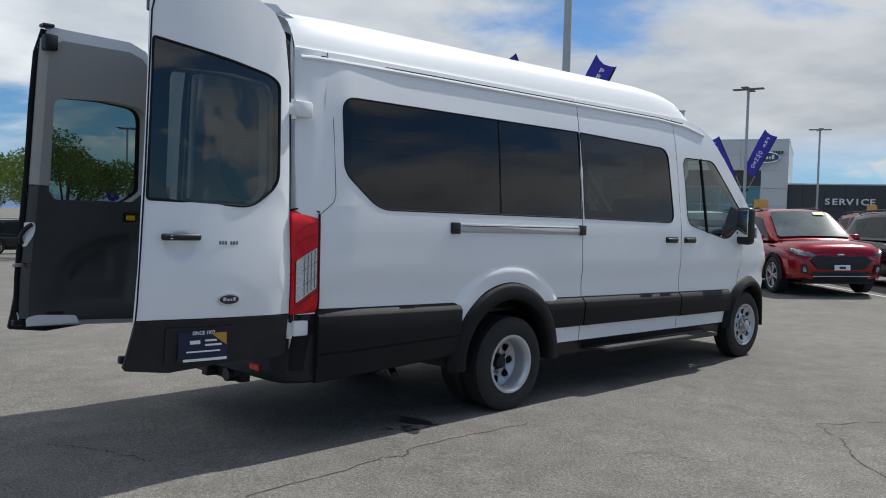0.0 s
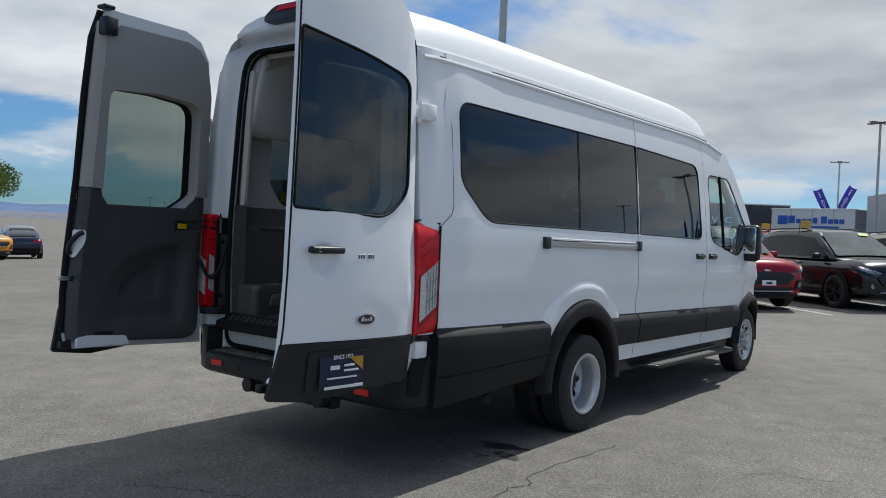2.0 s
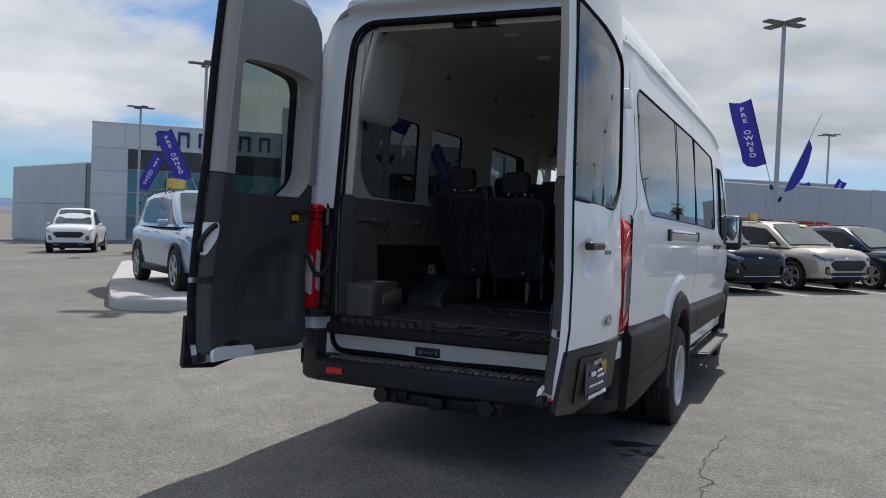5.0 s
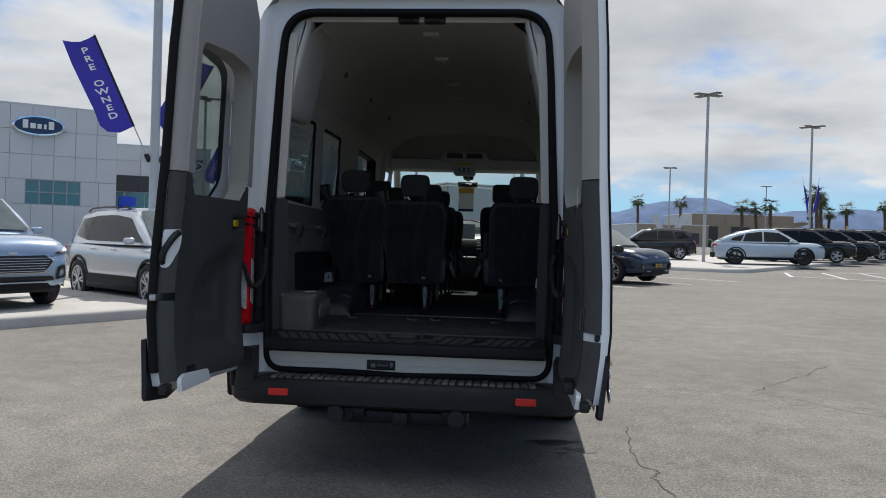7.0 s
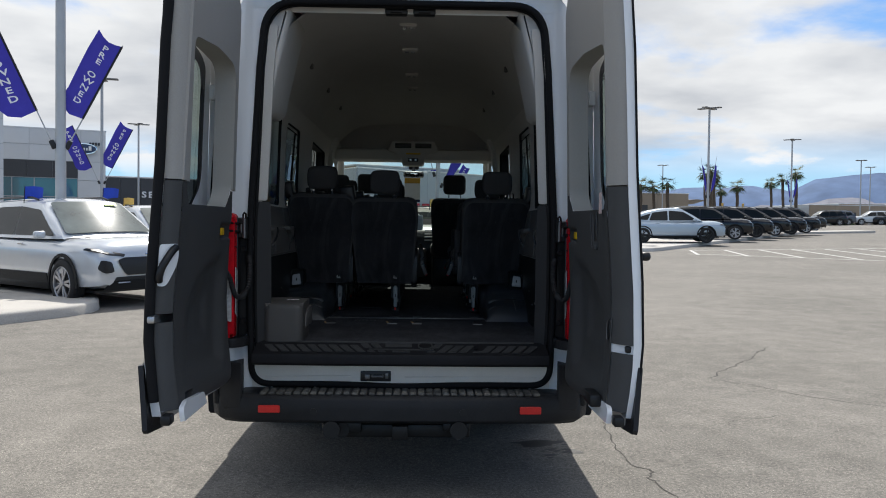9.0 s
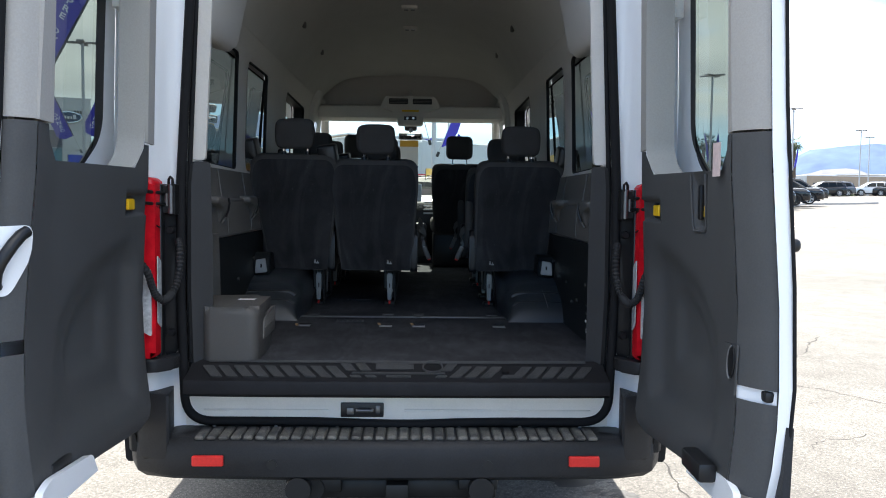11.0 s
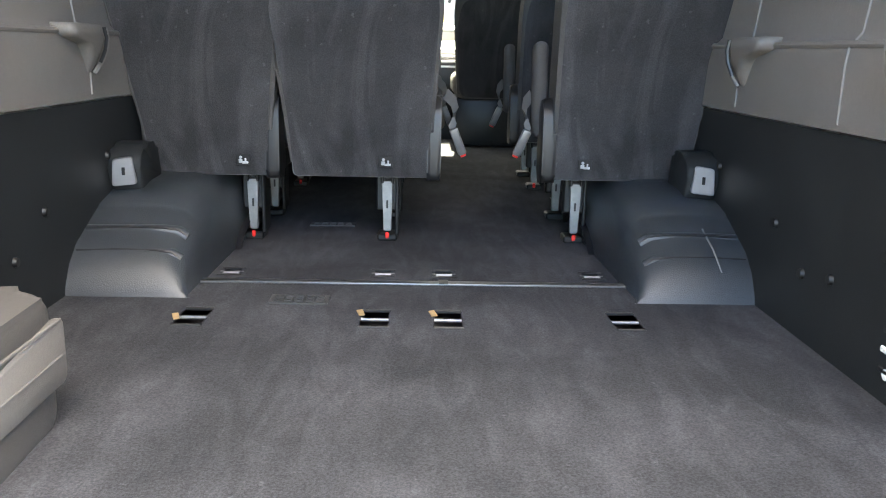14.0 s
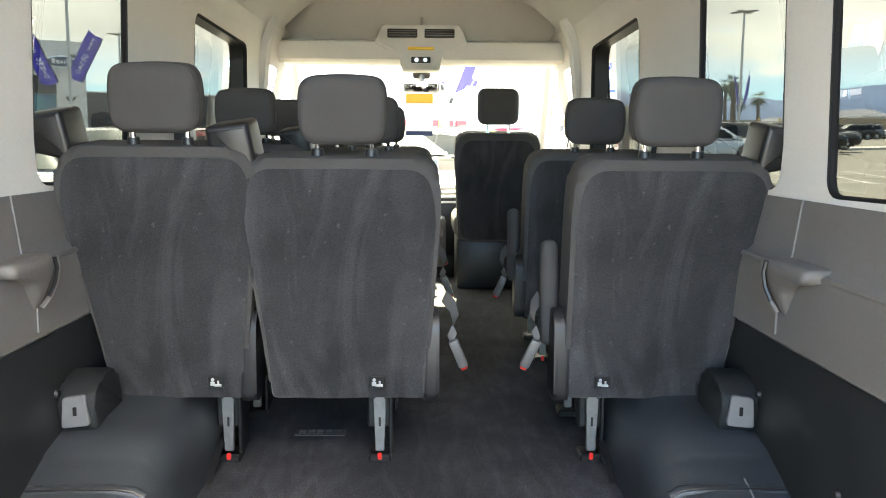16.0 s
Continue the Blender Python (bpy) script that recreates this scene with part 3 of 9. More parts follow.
        if y0 < 1:
            steps += [(0.55, 0.047, 1), (0.56, 0.040, 1), (0.575, 0.040, 1), (0.585, 0.046, 1)]
        steps += [(0.97, 0.040, 1), (1.0, 0.030, 1), (1.0, -0.02, 1)]
        ys = [y0, y0 + 0.002] + list(np.linspace(y0 + 0.006, y1 - 0.006, 9)) + [y1 - 0.002, y1]
        rows = []
        for d_, off, rel in steps:
            row = []
            for k, y in enumerate(ys):
                z = top(y) - (0.05 + (top(y) - 0.05 - foot(y)) * d_ if rel else d_)
                row.append((s * (side_x(y, max(z, 0.45)) + (min(off, -0.01) if k in (0, len(ys) - 1) else off)), y, z))
            rows.append(row)
        part("cladding", grid(rows), M["clad"], name, "black plastic side cladding", sharp=30)
    for (cy, cz, r0, r1, rg) in ((1.95, 0.345, 0.455, 0.60, (-4, 184)), (5.70, 0.36, 0.42, 0.52, (0, 180))):
        rows = []
        for k, (rr, off) in enumerate(((r0, -0.05), (r0, 0.045), (r0 + 0.010, 0.056), (r0 + 0.045, 0.058), (r1 - 0.052, 0.054), (r1 - 0.040, 0.048), (r1 - 0.006, 0.012), (r1, 0.006), (r1 + 0.001, -0.02))):
            row = []
            for a in range(rg[0], rg[1] + 1, 4):
                y, z = cy + rr * math.cos(radians(a)), cz + rr * math.sin(radians(a))
                row.append((s * (side_x(y, max(0.45, z)) + off), y, z))
            rows.append(row)
        part("wheel_arch_flare", grid(rows), M["clad"], van, "black plastic wheel arch flare", sharp=60)
        liner = grid([[(s * x, cy + (r0 + 0.01) * math.cos(radians(a)), cz + (r0 + 0.01) * math.sin(radians(a))) for a in range(-5, 186, 10)] for x in (0.50, 0.96)])
        part("wheel_well", liner, M["black"], van)
    part("rocker_panel", sheet([(2.42, 0.43), (5.24, 0.40), (5.24, 0.30), (2.42, 0.30)], (), lambda y, z: (s * (0.955 - 0.25 * (0.43 - z)), y, z), (), (0.35,)), M["black"], van)
    # door handles
    for y in (4.145, 4.46):
        bm = joined(rbox(s * 1.036 - 0.012, s * 1.036 + 0.022, y - 0.085, y + 0.085, 1.238, 1.268, 0.012, 3), rbox(s * 1.033 - 0.006, s * 1.033 + 0.008, y - 0.10, y + 0.10, 1.225, 1.28, 0.006, 2))
        part("door_handle", bm, M["black"], d if y < 4.3 else fd, "black pull handle")
    # slide rail
    part("slide_rail", joined(prism(rpoly([(1.345, 1.362), (2.83, 1.352), (2.83, 1.290), (1.345, 1.298)], 0.006, 2), "x", s * 1.022, s * 1.045, 0.008)), M["alu"], q, "bright metal slide rail")
    part("rail_slot", rbox(s * 1.030, s * 1.0475, 1.43, 2.75, 1.340, 1.346, 0.002, 1), M["seal"], q)
    for y in (1.375, 2.805):
        part("rail_end", rbox(s * 1.022, s * 1.050, y - 0.045, y + 0.035, 1.286, 1.366, 0.006, 2), M["black"], q)

# roof
ROOF_Z = [(0.13, 0.84), (0.2, 0.92), (0.6, 0.965), (1.2, 0.975), (2.6, 0.985), (3.4, 0.99), (3.9, 0.98), (4.2, 0.92), (4.45, 0.79), (4.65, 0.57), (4.85, 0.22), (4.97, 0.02)]


def roof_row(y):
    k = lerp(ROOF_Z, y)
    base = 2.385 - (0.0 if y < 4.4 else 0.22 * (y - 4.4))
    w = 1.0 - (0.0 if y < 4.5 else 0.12 * (y - 4.5)) - 0.03 * max(0.0, (0.5 - y) / 0.37)
    half = [(0.922, 0.0), (0.905, 0.02), (0.896, 0.048), (0.872, 0.112), (0.842, 0.178), (0.810, 0.228), (0.775, 0.256), (0.725, 0.280), (0.645, 0.304), (0.52, 0.330), (0.38, 0.354), (0.25, 0.372), (0.12, 0.382), (0.0, 0.384)]
    half = [(x * w, y, base + h * k) for x, h in half]
    return half + [(-x, yy, z) for x, yy, z in half[-2::-1]]


part("roof", grid([roof_row(y) for y in (0.13, 0.16, 0.2, 0.3, 0.42, 0.6, 0.9, 1.3, 1.8, 2.3, 2.797, 2.803, 3.1, 3.4, 3.65, 3.9, 4.05, 4.2, 4.32, 4.45, 4.55, 4.65, 4.75, 4.85, 4.92, 4.97)]), M["white"], van, sharp=60)
for y in (1.2, 2.0, 3.2):
    part("roof_bead", tube([(x, y, 2.757 - 0.12 * x * x) for x in np.linspace(-0.4, 0.4, 9)], 0.012, 6), M["white"], van)

# rear frame round the opening: set back behind the doors
REAR_OUT = [(0.955, 0.62), (0.985, 0.80), (0.99, 1.20), (0.98, 1.45), (0.945, 1.90), (0.905, 2.25), (0.875, 2.40), (0.83, 2.52), (0.762, 2.62), (0.65, 2.70), (0.5, 2.738)]
REAR_OUT = REAR_OUT + [(-x, z) for x, z in REAR_OUT[::-1]] + [(-0.90, 0.50), (0.90, 0.50)]
OPENING = rpoly([(0.785, 0.522, 0.10), (0.800, 1.0, 0), (0.798, 1.4, 0), (0.765, 2.2, 0), (0.735, 2.545, 0.24), (-0.735, 2.545, 0.24), (-0.765, 2.2, 0), (-0.798, 1.4, 0), (-0.800, 1.0, 0), (-0.785, 0.522, 0.10), (-0.30, 0.522, 0.3), (0.0, 0.510, 0.3), (0.30, 0.522, 0.3)], 0.05, 8)


def on_rear(x, z, off=0.0):
    d = max(abs(x) - lerp([(0.5, 0.80), (1.4, 0.805), (2.2, 0.775), (2.5, 0.75), (2.7, 0.75)], z), z - 2.56)
    t = min(1.0, max(0.0, (d - 0.015) / 0.07))
    return (x, 0.20 + 0.05 * max(0.0, z - 1.9) - 0.105 * t * t * (3 - 2 * t) - off, z)


part("rear_frame", sheet(REAR_OUT, [OPENING], on_rear, (-0.92, -0.9, -0.88, -0.86, -0.84, -0.82, -0.8, -0.78, -0.4, 0, 0.4, 0.78, 0.8, 0.82, 0.84, 0.86, 0.88, 0.9, 0.92), (0.8, 1.2, 1.6, 2.0, 2.2, 2.4, 2.5, 2.56, 2.58, 2.60, 2.62, 2.64, 2.66), 0.0), M["white"], van, sharp=60)
part("opening_return", grid([[on_rear(x, z, -d) for x, z in OPENING + OPENING[:1]] for d in (0.0, 0.03, 0.07)]), M["white"], van, sharp=50)
part("opening_seal", tube([on_rear(x * (1.0 if z < 2.2 else 0.99), z + (0.006 if z < 1 else -0.008), 0.012) for x, z in OPENING + OPENING[:1]], 0.017, 8), M["seal"], van, "black rubber opening seal", sharp=60)
part("opening_seal", tube([on_rear(x * 0.974, z + (0.02 if z < 1 else -0.02), -0.02) for x, z in OPENING + OPENING[:1]], 0.009, 8), M["seal"], van, sharp=60)
for s in (1, -1):
    # outer corner post between the frame and the side
    rows = []
    for z in (0.44, 0.62, 0.785, 0.80, 1.0, 1.2, 1.43, 1.6, 1.8, 2.02, 2.2, 2.35, 2.405):
        ys = lerp([(0.43, 0.255), (1.43, 0.255), (2.02, 0.30), (2.405, 0.345)], z)
        xi = lerp([(0.44, 0.93), (0.8, 0.985), (1.2, 0.99), (1.45, 0.98), (1.9, 0.945), (2.25, 0.905), (2.41, 0.885)], z)
        xo = side_x(ys, z)
        rows.append([(s * xo, ys, z), (s * (xo - 0.004), ys - 0.05, z), (s * (xo - 0.012), on_rear(xi, z)[1] + 0.03, z), (s * (xo - 0.03), on_rear(xi, z)[1] + 0.004, z), (s * xi, on_rear(xi, z)[1], z)])
    part("corner_post", grid(rows[2:]), M["white"], van, sharp=60)
    part("corner_cladding", grid(rows[:3]), M["clad"], van, sharp=60)
    part("corner_seam", tube([on_side(s, 0.0005)(y, z) for y, z in ((0.345, 2.40), (0.36, 1.95), (0.365, 1.52), (0.35, 1.47), (0.262, 1.40))], 0.0022, 6), M["seal"], van)
    # black jamb beside the opening with the wiring
    part("door_jamb", sheet(rpoly([(0.812, 0.78), (0.812, 1.40), (0.852, 1.40), (0.852, 0.78)], 0.02, 3), (), lambda x, z: (s * x, on_rear(x, z)[1] - 0.008, z), (), (1.0, 1.2), 0.006), M["black"], van, "black door jamb panel")
    # tail lamp
    lamp = part("tail_lamp", prism(rpoly([(0.852, 1.425, 0.03), (0.985, 1.415, 0.05), (1.012, 1.35, 0.02), (1.016, 0.85, 0.02), (1.0, 0.785, 0.03), (0.852, 0.785, 0.02)], 0.02, 4), "y", 0.255, 0.055, 0.02, 3) if s > 0 else prism([(-x, z) for x, z in rpoly([(0.852, 1.425, 0.03), (0.985, 1.415, 0.05), (1.012, 1.35, 0.02), (1.016, 0.85, 0.02), (1.0, 0.785, 0.03), (0.852, 0.785, 0.02)], 0.02, 4)], "y", 0.255, 0.055, 0.02, 3), M["red_lens"], van, "tall red tail lamp with a clear middle")
    clear = rpoly([(0.862, 1.10), (1.000, 1.175), (1.004, 0.95), (0.862, 0.865)], 0.01, 2)
    part("reversing_lens", sheet(clear, (), lambda x, z: (s * x, 0.049, z), (), (), 0.008), M["clear_lens"], lamp, "clear reversing lens")
    side_lens = rpoly([(0.078, 1.115), (0.232, 1.20), (0.232, 0.945), (0.078, 0.85)], 0.012, 3)
    part("reversing_lens", sheet(side_lens, (), lambda y, z: (s * (1.019 if y > 0.14 else 1.016), y, z), (), (), 0.004), M["clear_lens"], lamp)
    # flutes and cross bars behind the clear lens, and a dark rim round it
    for k in range(4):
        x = 0.885 + 0.032 * k
        part("lens_flute", tube([(s * x, 0.047, 0.885 + 0.60 * (x - 0.862)), (s * x, 0.047, 1.092 + 0.54 * (x - 0.862))], 0.0018, 5), M["lens_dark"], lamp)
        y = 0.140 + 0.024 * k
        part("lens_flute", tube([(s * 1.0215, y, 0.868 + 0.60 * (y - 0.078)), (s * 1.0215, y, 1.105 + 0.55 * (y - 0.078))], 0.0022, 5), M["lens_dark"], lamp)
    for k in range(2):
        part("lens_bar", tube([(s * 1.0215, 0.130, 0.962 + 0.09 * k), (s * 1.0215, 0.228, 1.02 + 0.09 * k)], 0.0016, 5), M["lens_dark"], lamp)
    part("lens_rim", tube([(s * (1.021 if y > 0.14 else 1.018), y, z) for y, z in side_lens + side_lens[:1]], 0.0035, 6), M["red_deep"], lamp)
    # moulded steps of the red lens
    for z in (1.255, 1.325):
        part("lens_step", tube([(s * 1.0165, 0.075, z - 0.055), (s * 1.0165, 0.15, z), (s * 1.0165, 0.24, z + 0.02)], 0.003, 5), M["red_deep"], lamp)
        part("lens_step", tube([(s * 0.8505, 0.065, z), (s * 0.8505, 0.112, z - 0.01)], 0.003, 5), M["red_deep"], lamp)
    part("lens_step", tube([(s * 1.0165, 0.078, 0.83), (s * 1.0165, 0.24, 0.925)], 0.003, 5), M["red_deep"], lamp)
    rim_y = [(0.245, 0.79), (0.245, 1.40)]
    part("lamp_edge", tube([(s * 1.012, y, z) for y, z in rim_y], 0.007, 6), M["seal"], lamp)
    part("lamp_edge", tube([(s * 1.004, 0.25, 1.408), (s * 0.985, 0.20, 1.424), (s * 0.975, 0.10, 1.424), (s * 0.965, 0.06, 1.415)], 0.006, 6), M["seal"], lamp)
    part("lamp_housing", rbox(0.846 if s > 0 else -0.872, 0.872 if s > 0 else -0.846, 0.115, 0.25, 0.78, 1.40, 0.008, 2), M["black"], lamp)
    part("reversing_lens", sheet(rpoly([(0.062, 1.150), (0.104, 1.125), (0.104, 0.888), (0.062, 0.912)], 0.008, 2), (), lambda y, z: (s * 0.8475, y, z), (), (), 0.003), M["clear_lens"], lamp)
    part("lamp_shelf", prism(rpoly([(0.80, 0.30), (0.80, 0.12), (0.86, 0.045), (0.97, 0.07), (1.0, 0.20), (0.95, 0.30)], 0.02, 3) if s > 0 else [(-x, y) for x, y in rpoly([(0.80, 0.30), (0.80, 0.12), (0.86, 0.045), (0.97, 0.07), (1.0, 0.20), (0.95, 0.30)], 0.02, 3)], "z", 0.735, 0.782, 0.008, 2), M["bumper"], van, "black plastic shelf under the tail lamp")
    # hinges
    for z in (2.02, 0.70):
        part("hinge", joined(rbox(min(s * 0.93, s * 1.0), max(s * 0.93, s * 1.0), 0.085, 0.19, z - 0.045, z + 0.05, 0.012, 2), cyl((s * 0.945, 0.085, z - 0.06), (s * 0.945, 0.085, z + 0.06), 0.022), rbox(min(s * 0.93, s * 0.965), max(s * 0.93, s * 0.965), -0.02, 0.09, z - 0.035, z + 0.035, 0.006, 2)), M["white"], van, "white painted steel door hinge")
    # door check arm, and the ribbed wiring hose
    def at_s(x, y, z):
        return (s * x, y, z)
    check = part("door_check", joined(rbox(min(s * 0.800, s * 0.812), max(s * 0.800, s * 0.812), 0.12, 0.22, 1.29, 1.40, 0.003, 1), rbox(min(s * 0.812, s * 0.852), max(s * 0.812, s * 0.852), 0.13, 0.19, 1.365, 1.395, 0.004, 1), rbox(min(s * 0.812, s * 0.852), max(s * 0.812, s * 0.852), 0.13, 0.19, 1.295, 1.322, 0.004, 1)), M["blackmetal"], van, "black steel door check")
    part("check_roller", cyl(at_s(0.835, 0.145, 1.30), at_s(0.835, 0.145, 1.40), 0.013, seg=14), M["leg_dark"], check, "steel roller")
    part("check_roller", cyl(at_s(0.816, 0.125, 1.295), at_s(0.816, 0.125, 1.40), 0.010, seg=14), M["leg_dark"], check)
    for z in (1.325, 1.365):
        part("check_arm", tube([at_s(0.825, 0.19, z), at_s(0.85, 0.10, z + 0.004), at_s(0.885, -0.05, z + 0.010)], 0.006, 8), M["blackmetal"], check)
    part("check_loop", tube([at_s(0.807, 0.12, 1.395), at_s(0.806, 0.112, 1.418), at_s(0.815, 0.118, 1.425), at_s(0.822, 0.124, 1.415), at_s(0.824, 0.128, 1.39)], 0.005, 8), M["blackmetal"], check)
    # bolts of the jamb
    for z in (1.235, 0.865):
        part("jamb_bolt", cyl(at_s(0.822, 0.150, z), at_s(0.822, 0.128, z), 0.016, 0.011, 16), M["seal"], van, "round black rubber stop")
    # ribbed wiring hose hanging between the jamb and the door
    knots = [Vector(at_s(*p)) for p in ((0.800, 0.160, 1.20), (0.789, 0.135, 1.168), (0.786, 0.12, 1.10), (0.795, 0.10, 1.035), (0.817, 0.07, 0.995), (0.841, 0.046, 1.004), (0.853, 0.025, 1.043), (0.862, -0.005, 1.10), (0.895, -0.05, 1.16))]
    hose = []
    for k in range(len(knots) - 1):
        a_, b_, c_, d_ = knots[max(k - 1, 0)], knots[k], knots[k + 1], knots[min(k + 2, len(knots) - 1)]
        for t in np.linspace(0, 1, 11)[:-1]:
            hose.append(0.5 * (2 * b_ + (c_ - a_) * t + (2 * a_ - 5 * b_ + 4 * c_ - d_) * t * t + (3 * b_ - a_ - 3 * c_ + d_) * t ** 3))
    part("wiring_hose", tube(hose, 0.0108, 10, rings=0.32), M["rubber"], van, "ribbed black rubber wiring hose", sharp=25)
    part("hose_sleeve", tube(hose[34:46], 0.0160, 10), M["rubber"], van, "smooth rubber sleeve", sharp=60)

# white threshold under the opening, with the lock striker
part("threshold", grid([[(x, y, z) for x in (-0.785, -0.4, 0.0, 0.4, 0.785)] for y, z in ((0.20, 0.50), (0.192, 0.52), (0.187, 0.615), (0.197, 0.645), (0.24, 0.65))]), M["white_warm"], van, sharp=60)
part("threshold_ridge", joined(rbox(-0.72, -0.26, 0.183, 0.191, 0.566, 0.574, 0.003), rbox(0.02, 0.72, 0.183, 0.191, 0.566, 0.574, 0.003)), M["white_warm"], van)
part("striker_recess", joined(rbox(-0.215, -0.055, 0.182, 0.189, 0.545, 0.600, 0.004)), M["black"], van)
part("lock_striker", joined(cyl((-0.15, 0.170, 0.574), (-0.10, 0.170, 0.574), 0.007), cyl((-0.15, 0.170, 0.574), (-0.15, 0.184, 0.574), 0.007), cyl((-0.10, 0.170, 0.574), (-0.10, 0.184, 0.574), 0.007), rbox(-0.192, -0.165, 0.176, 0.183, 0.556, 0.582, 0.004), rbox(-0.085, -0.068, 0.176, 0.183, 0.560, 0.59, 0.004)), M["leg_dark"], van, "steel lock striker")

# rear bumper with its step, reflectors, and tow hitch
bump_plan = [(-1.0, 0.42), (-0.985, 0.20), (-0.93, 0.09), (-0.80, 0.035), (-0.4, 0.015), (0, 0.01), (0.4, 0.015), (0.80, 0.035), (0.93, 0.09), (0.985, 0.20), (1.0, 0.42)]
rows = []
for off, z in ((0.10, 0.345), (0.03, 0.355), (0.0, 0.375), (-0.004, 0.43), (0.0, 0.475), (0.012, 0.495), (0.05, 0.502), (0.14, 0.505), (0.2, 0.51)):
    row = []
    for x, y in bump_plan:
        n = Vector((-x * 0.35 if abs(x) < 0.9 else -x, 0.6 if abs(x) < 0.9 else 0.15)).normalized()
        row.append((x + n.x * off if abs(x) > 0.9 else x * (1 - off * 0.2), y + n.y * off, z))
    rows.append(row)
bumper = part("rear_bumper", grid(rows), M["bumper"], van, "black plastic rear step bumper", sharp=50)
for s in (1, -1):
    part("bumper_end", prism(rpoly([(0.80, 0.03), (0.93, 0.085), (0.99, 0.20), (1.004, 0.44), (0.90, 0.44), (0.83, 0.2)], 0.03, 3) if s > 0 else [(-x, y) for x, y in rpoly([(0.80, 0.03), (0.93, 0.085), (0.99, 0.20), (1.004, 0.44), (0.90, 0.44), (0.83, 0.2)], 0.03, 3)], "z", 0.42, 0.66, 0.012, 2), M["bumper"], bumper)
    part("reflector", rbox(s * 0.665 - 0.055, s * 0.665 + 0.055, 0.012, 0.03, 0.412, 0.45, 0.004, 1), M["reflector"], bumper, "red reflector")
    part("tow_socket", cyl((s * 0.02 - 0.33 if s < 0 else 0.30, 0.10, 0.325), (s * 0.02 - 0.33 if s < 0 else 0.30, 0.02, 0.325), 0.05, 0.045), M["black"], bumper)
for k in range(34):
    x = -0.70 + k * 1.40 / 33
    part("tread_rib", rbox(x - 0.0175, x + 0.0175, 0.040, 0.172, 0.498, 0.513, 0.005, 1), M["tread"], bumper)
for k in range(7):
    x = -0.68 + k * 1.36 / 6
    part("bumper_screw", cyl((x, 0.185, 0.508), (x, 0.185, 0.516), 0.007, seg=10), M["alu"], bumper)
for x in (-0.34, 0.02, 0.42):
    part("parking_sensor", cyl((x - 0.1, 0.02, 0.42), (x - 0.1, 0.009, 0.42), 0.018), M["black"], bumper)
part("tow_hitch", joined(rbox(-0.36, 0.36, 0.09, 0.17, 0.27, 0.34, 0.01), rbox(-0.04, 0.04, 0.02, 0.2, 0.275, 0.345, 0.006), rbox(-0.40, -0.20, 0.06, 0.14, 0.30, 0.36, 0.01), cyl((-0.30, 0.05, 0.32), (-0.30, 0.10, 0.32), 0.04), rbox(0.22, 0.36, 0.05, 0.1, 0.315, 0.355, 0.006)), M["blackmetal"], van, "black steel tow hitch")
part("underbody", joined(rbox(-0.55, 0.55, 0.3, 6.1, 0.34, 0.44, 0.02), rbox(-0.92, 0.92, 0.24, 1.3, 0.46, 0.52, 0.02), rbox(-0.92, 0.92, 2.5, 5.1, 0.42, 0.5, 0.02)), M["black"], van)
part("rear_axle", joined(cyl((-0.8, 1.965, 0.31), (0.8, 1.965, 0.31), 0.06), rbox(-0.16, 0.16, 1.8, 2.1, 0.22, 0.47, 0.08, 3)), M["blackmetal"], van)
part("exhaust_pipe", joined(tube([(0.55, 2.6, 0.36), (0.62, 1.3, 0.36), (0.66, 1.1, 0.34), (0.88, 0.98, 0.30)], 0.032, 12)), M["blackmetal"], van, "sooty steel tailpipe")
for x in (-0.965, 0.965):
    part("mud_skirt", rbox(x - 0.035, x + 0.035, 0.45, 1.40, 0.40, 0.46, 0.01), M["clad"], van)

# brake light over the opening, and the roof lip
part("high_brake_lamp", prism(rpoly([(-0.42, 2.70, 0.03), (-0.30, 2.775, 0.05), (0.30, 2.775, 0.05), (0.42, 2.70, 0.03), (0.36, 2.665, 0.03), (-0.36, 2.665, 0.03)], 0.03, 4), "y", 0.085, 0.25, 0.015, 2), M["black"], van, "black high brake lamp housing")
part("high_brake_lens", prism(rpoly([(-0.28, 2.735, 0.01), (-0.24, 2.765, 0.01), (0.24, 2.765, 0.01), (0.28, 2.735, 0.01)], 0.01, 2), "y", 0.075, 0.09, 0.003, 1), M["red_lens"], van, "red brake lens")
part("lip_seal", tube([(x, 0.27, 2.615 - 0.03 * x * x) for x in np.linspace(-0.6, 0.6, 9)], 0.014, 6), M["seal"], van)

# nose: bonnet, bumper, grille, lamps, windscreen
rows = []
for y, z, w in ((4.97, 2.26, 0.80), (5.2, 2.06, 0.845), (5.45, 1.83, 0.875), (5.7, 1.60, 0.885), (5.86, 1.43, 0.88)):
    rows.append([(w * t, y + 0.10 * (1 - t * t) - 0.02, z + 0.02 * (1 - t * t)) for t in np.linspace(-1, 1, 11)])
part("windscreen", grid(rows), M["glass_green"], van, "clear windscreen", sharp=70)
rows = []
for y, z, w in ((5.84, 1.44, 0.90), (5.98, 1.37, 0.90), (6.15, 1.29, 0.86), (6.32, 1.20, 0.79), (6.45, 1.10, 0.69), (6.53, 0.98, 0.62), (6.56, 0.80, 0.60), (6.57, 0.60, 0.62), (6.53, 0.42, 0.66), (6.45, 0.34, 0.66)):
    rows.append([(w * t, y + 0.12 * (1 - t * t) ** 0.7 if abs(t) < 1 else y, z + 0.03 * (1 - t * t)) for t in np.linspace(-1, 1, 13)])
part("bonnet_and_nose", grid(rows), M["white"], van, sharp=60)
part("grille", rbox(-0.42, 0.42, 6.62, 6.70, 0.72, 0.98, 0.03, 2), M["black"], van)
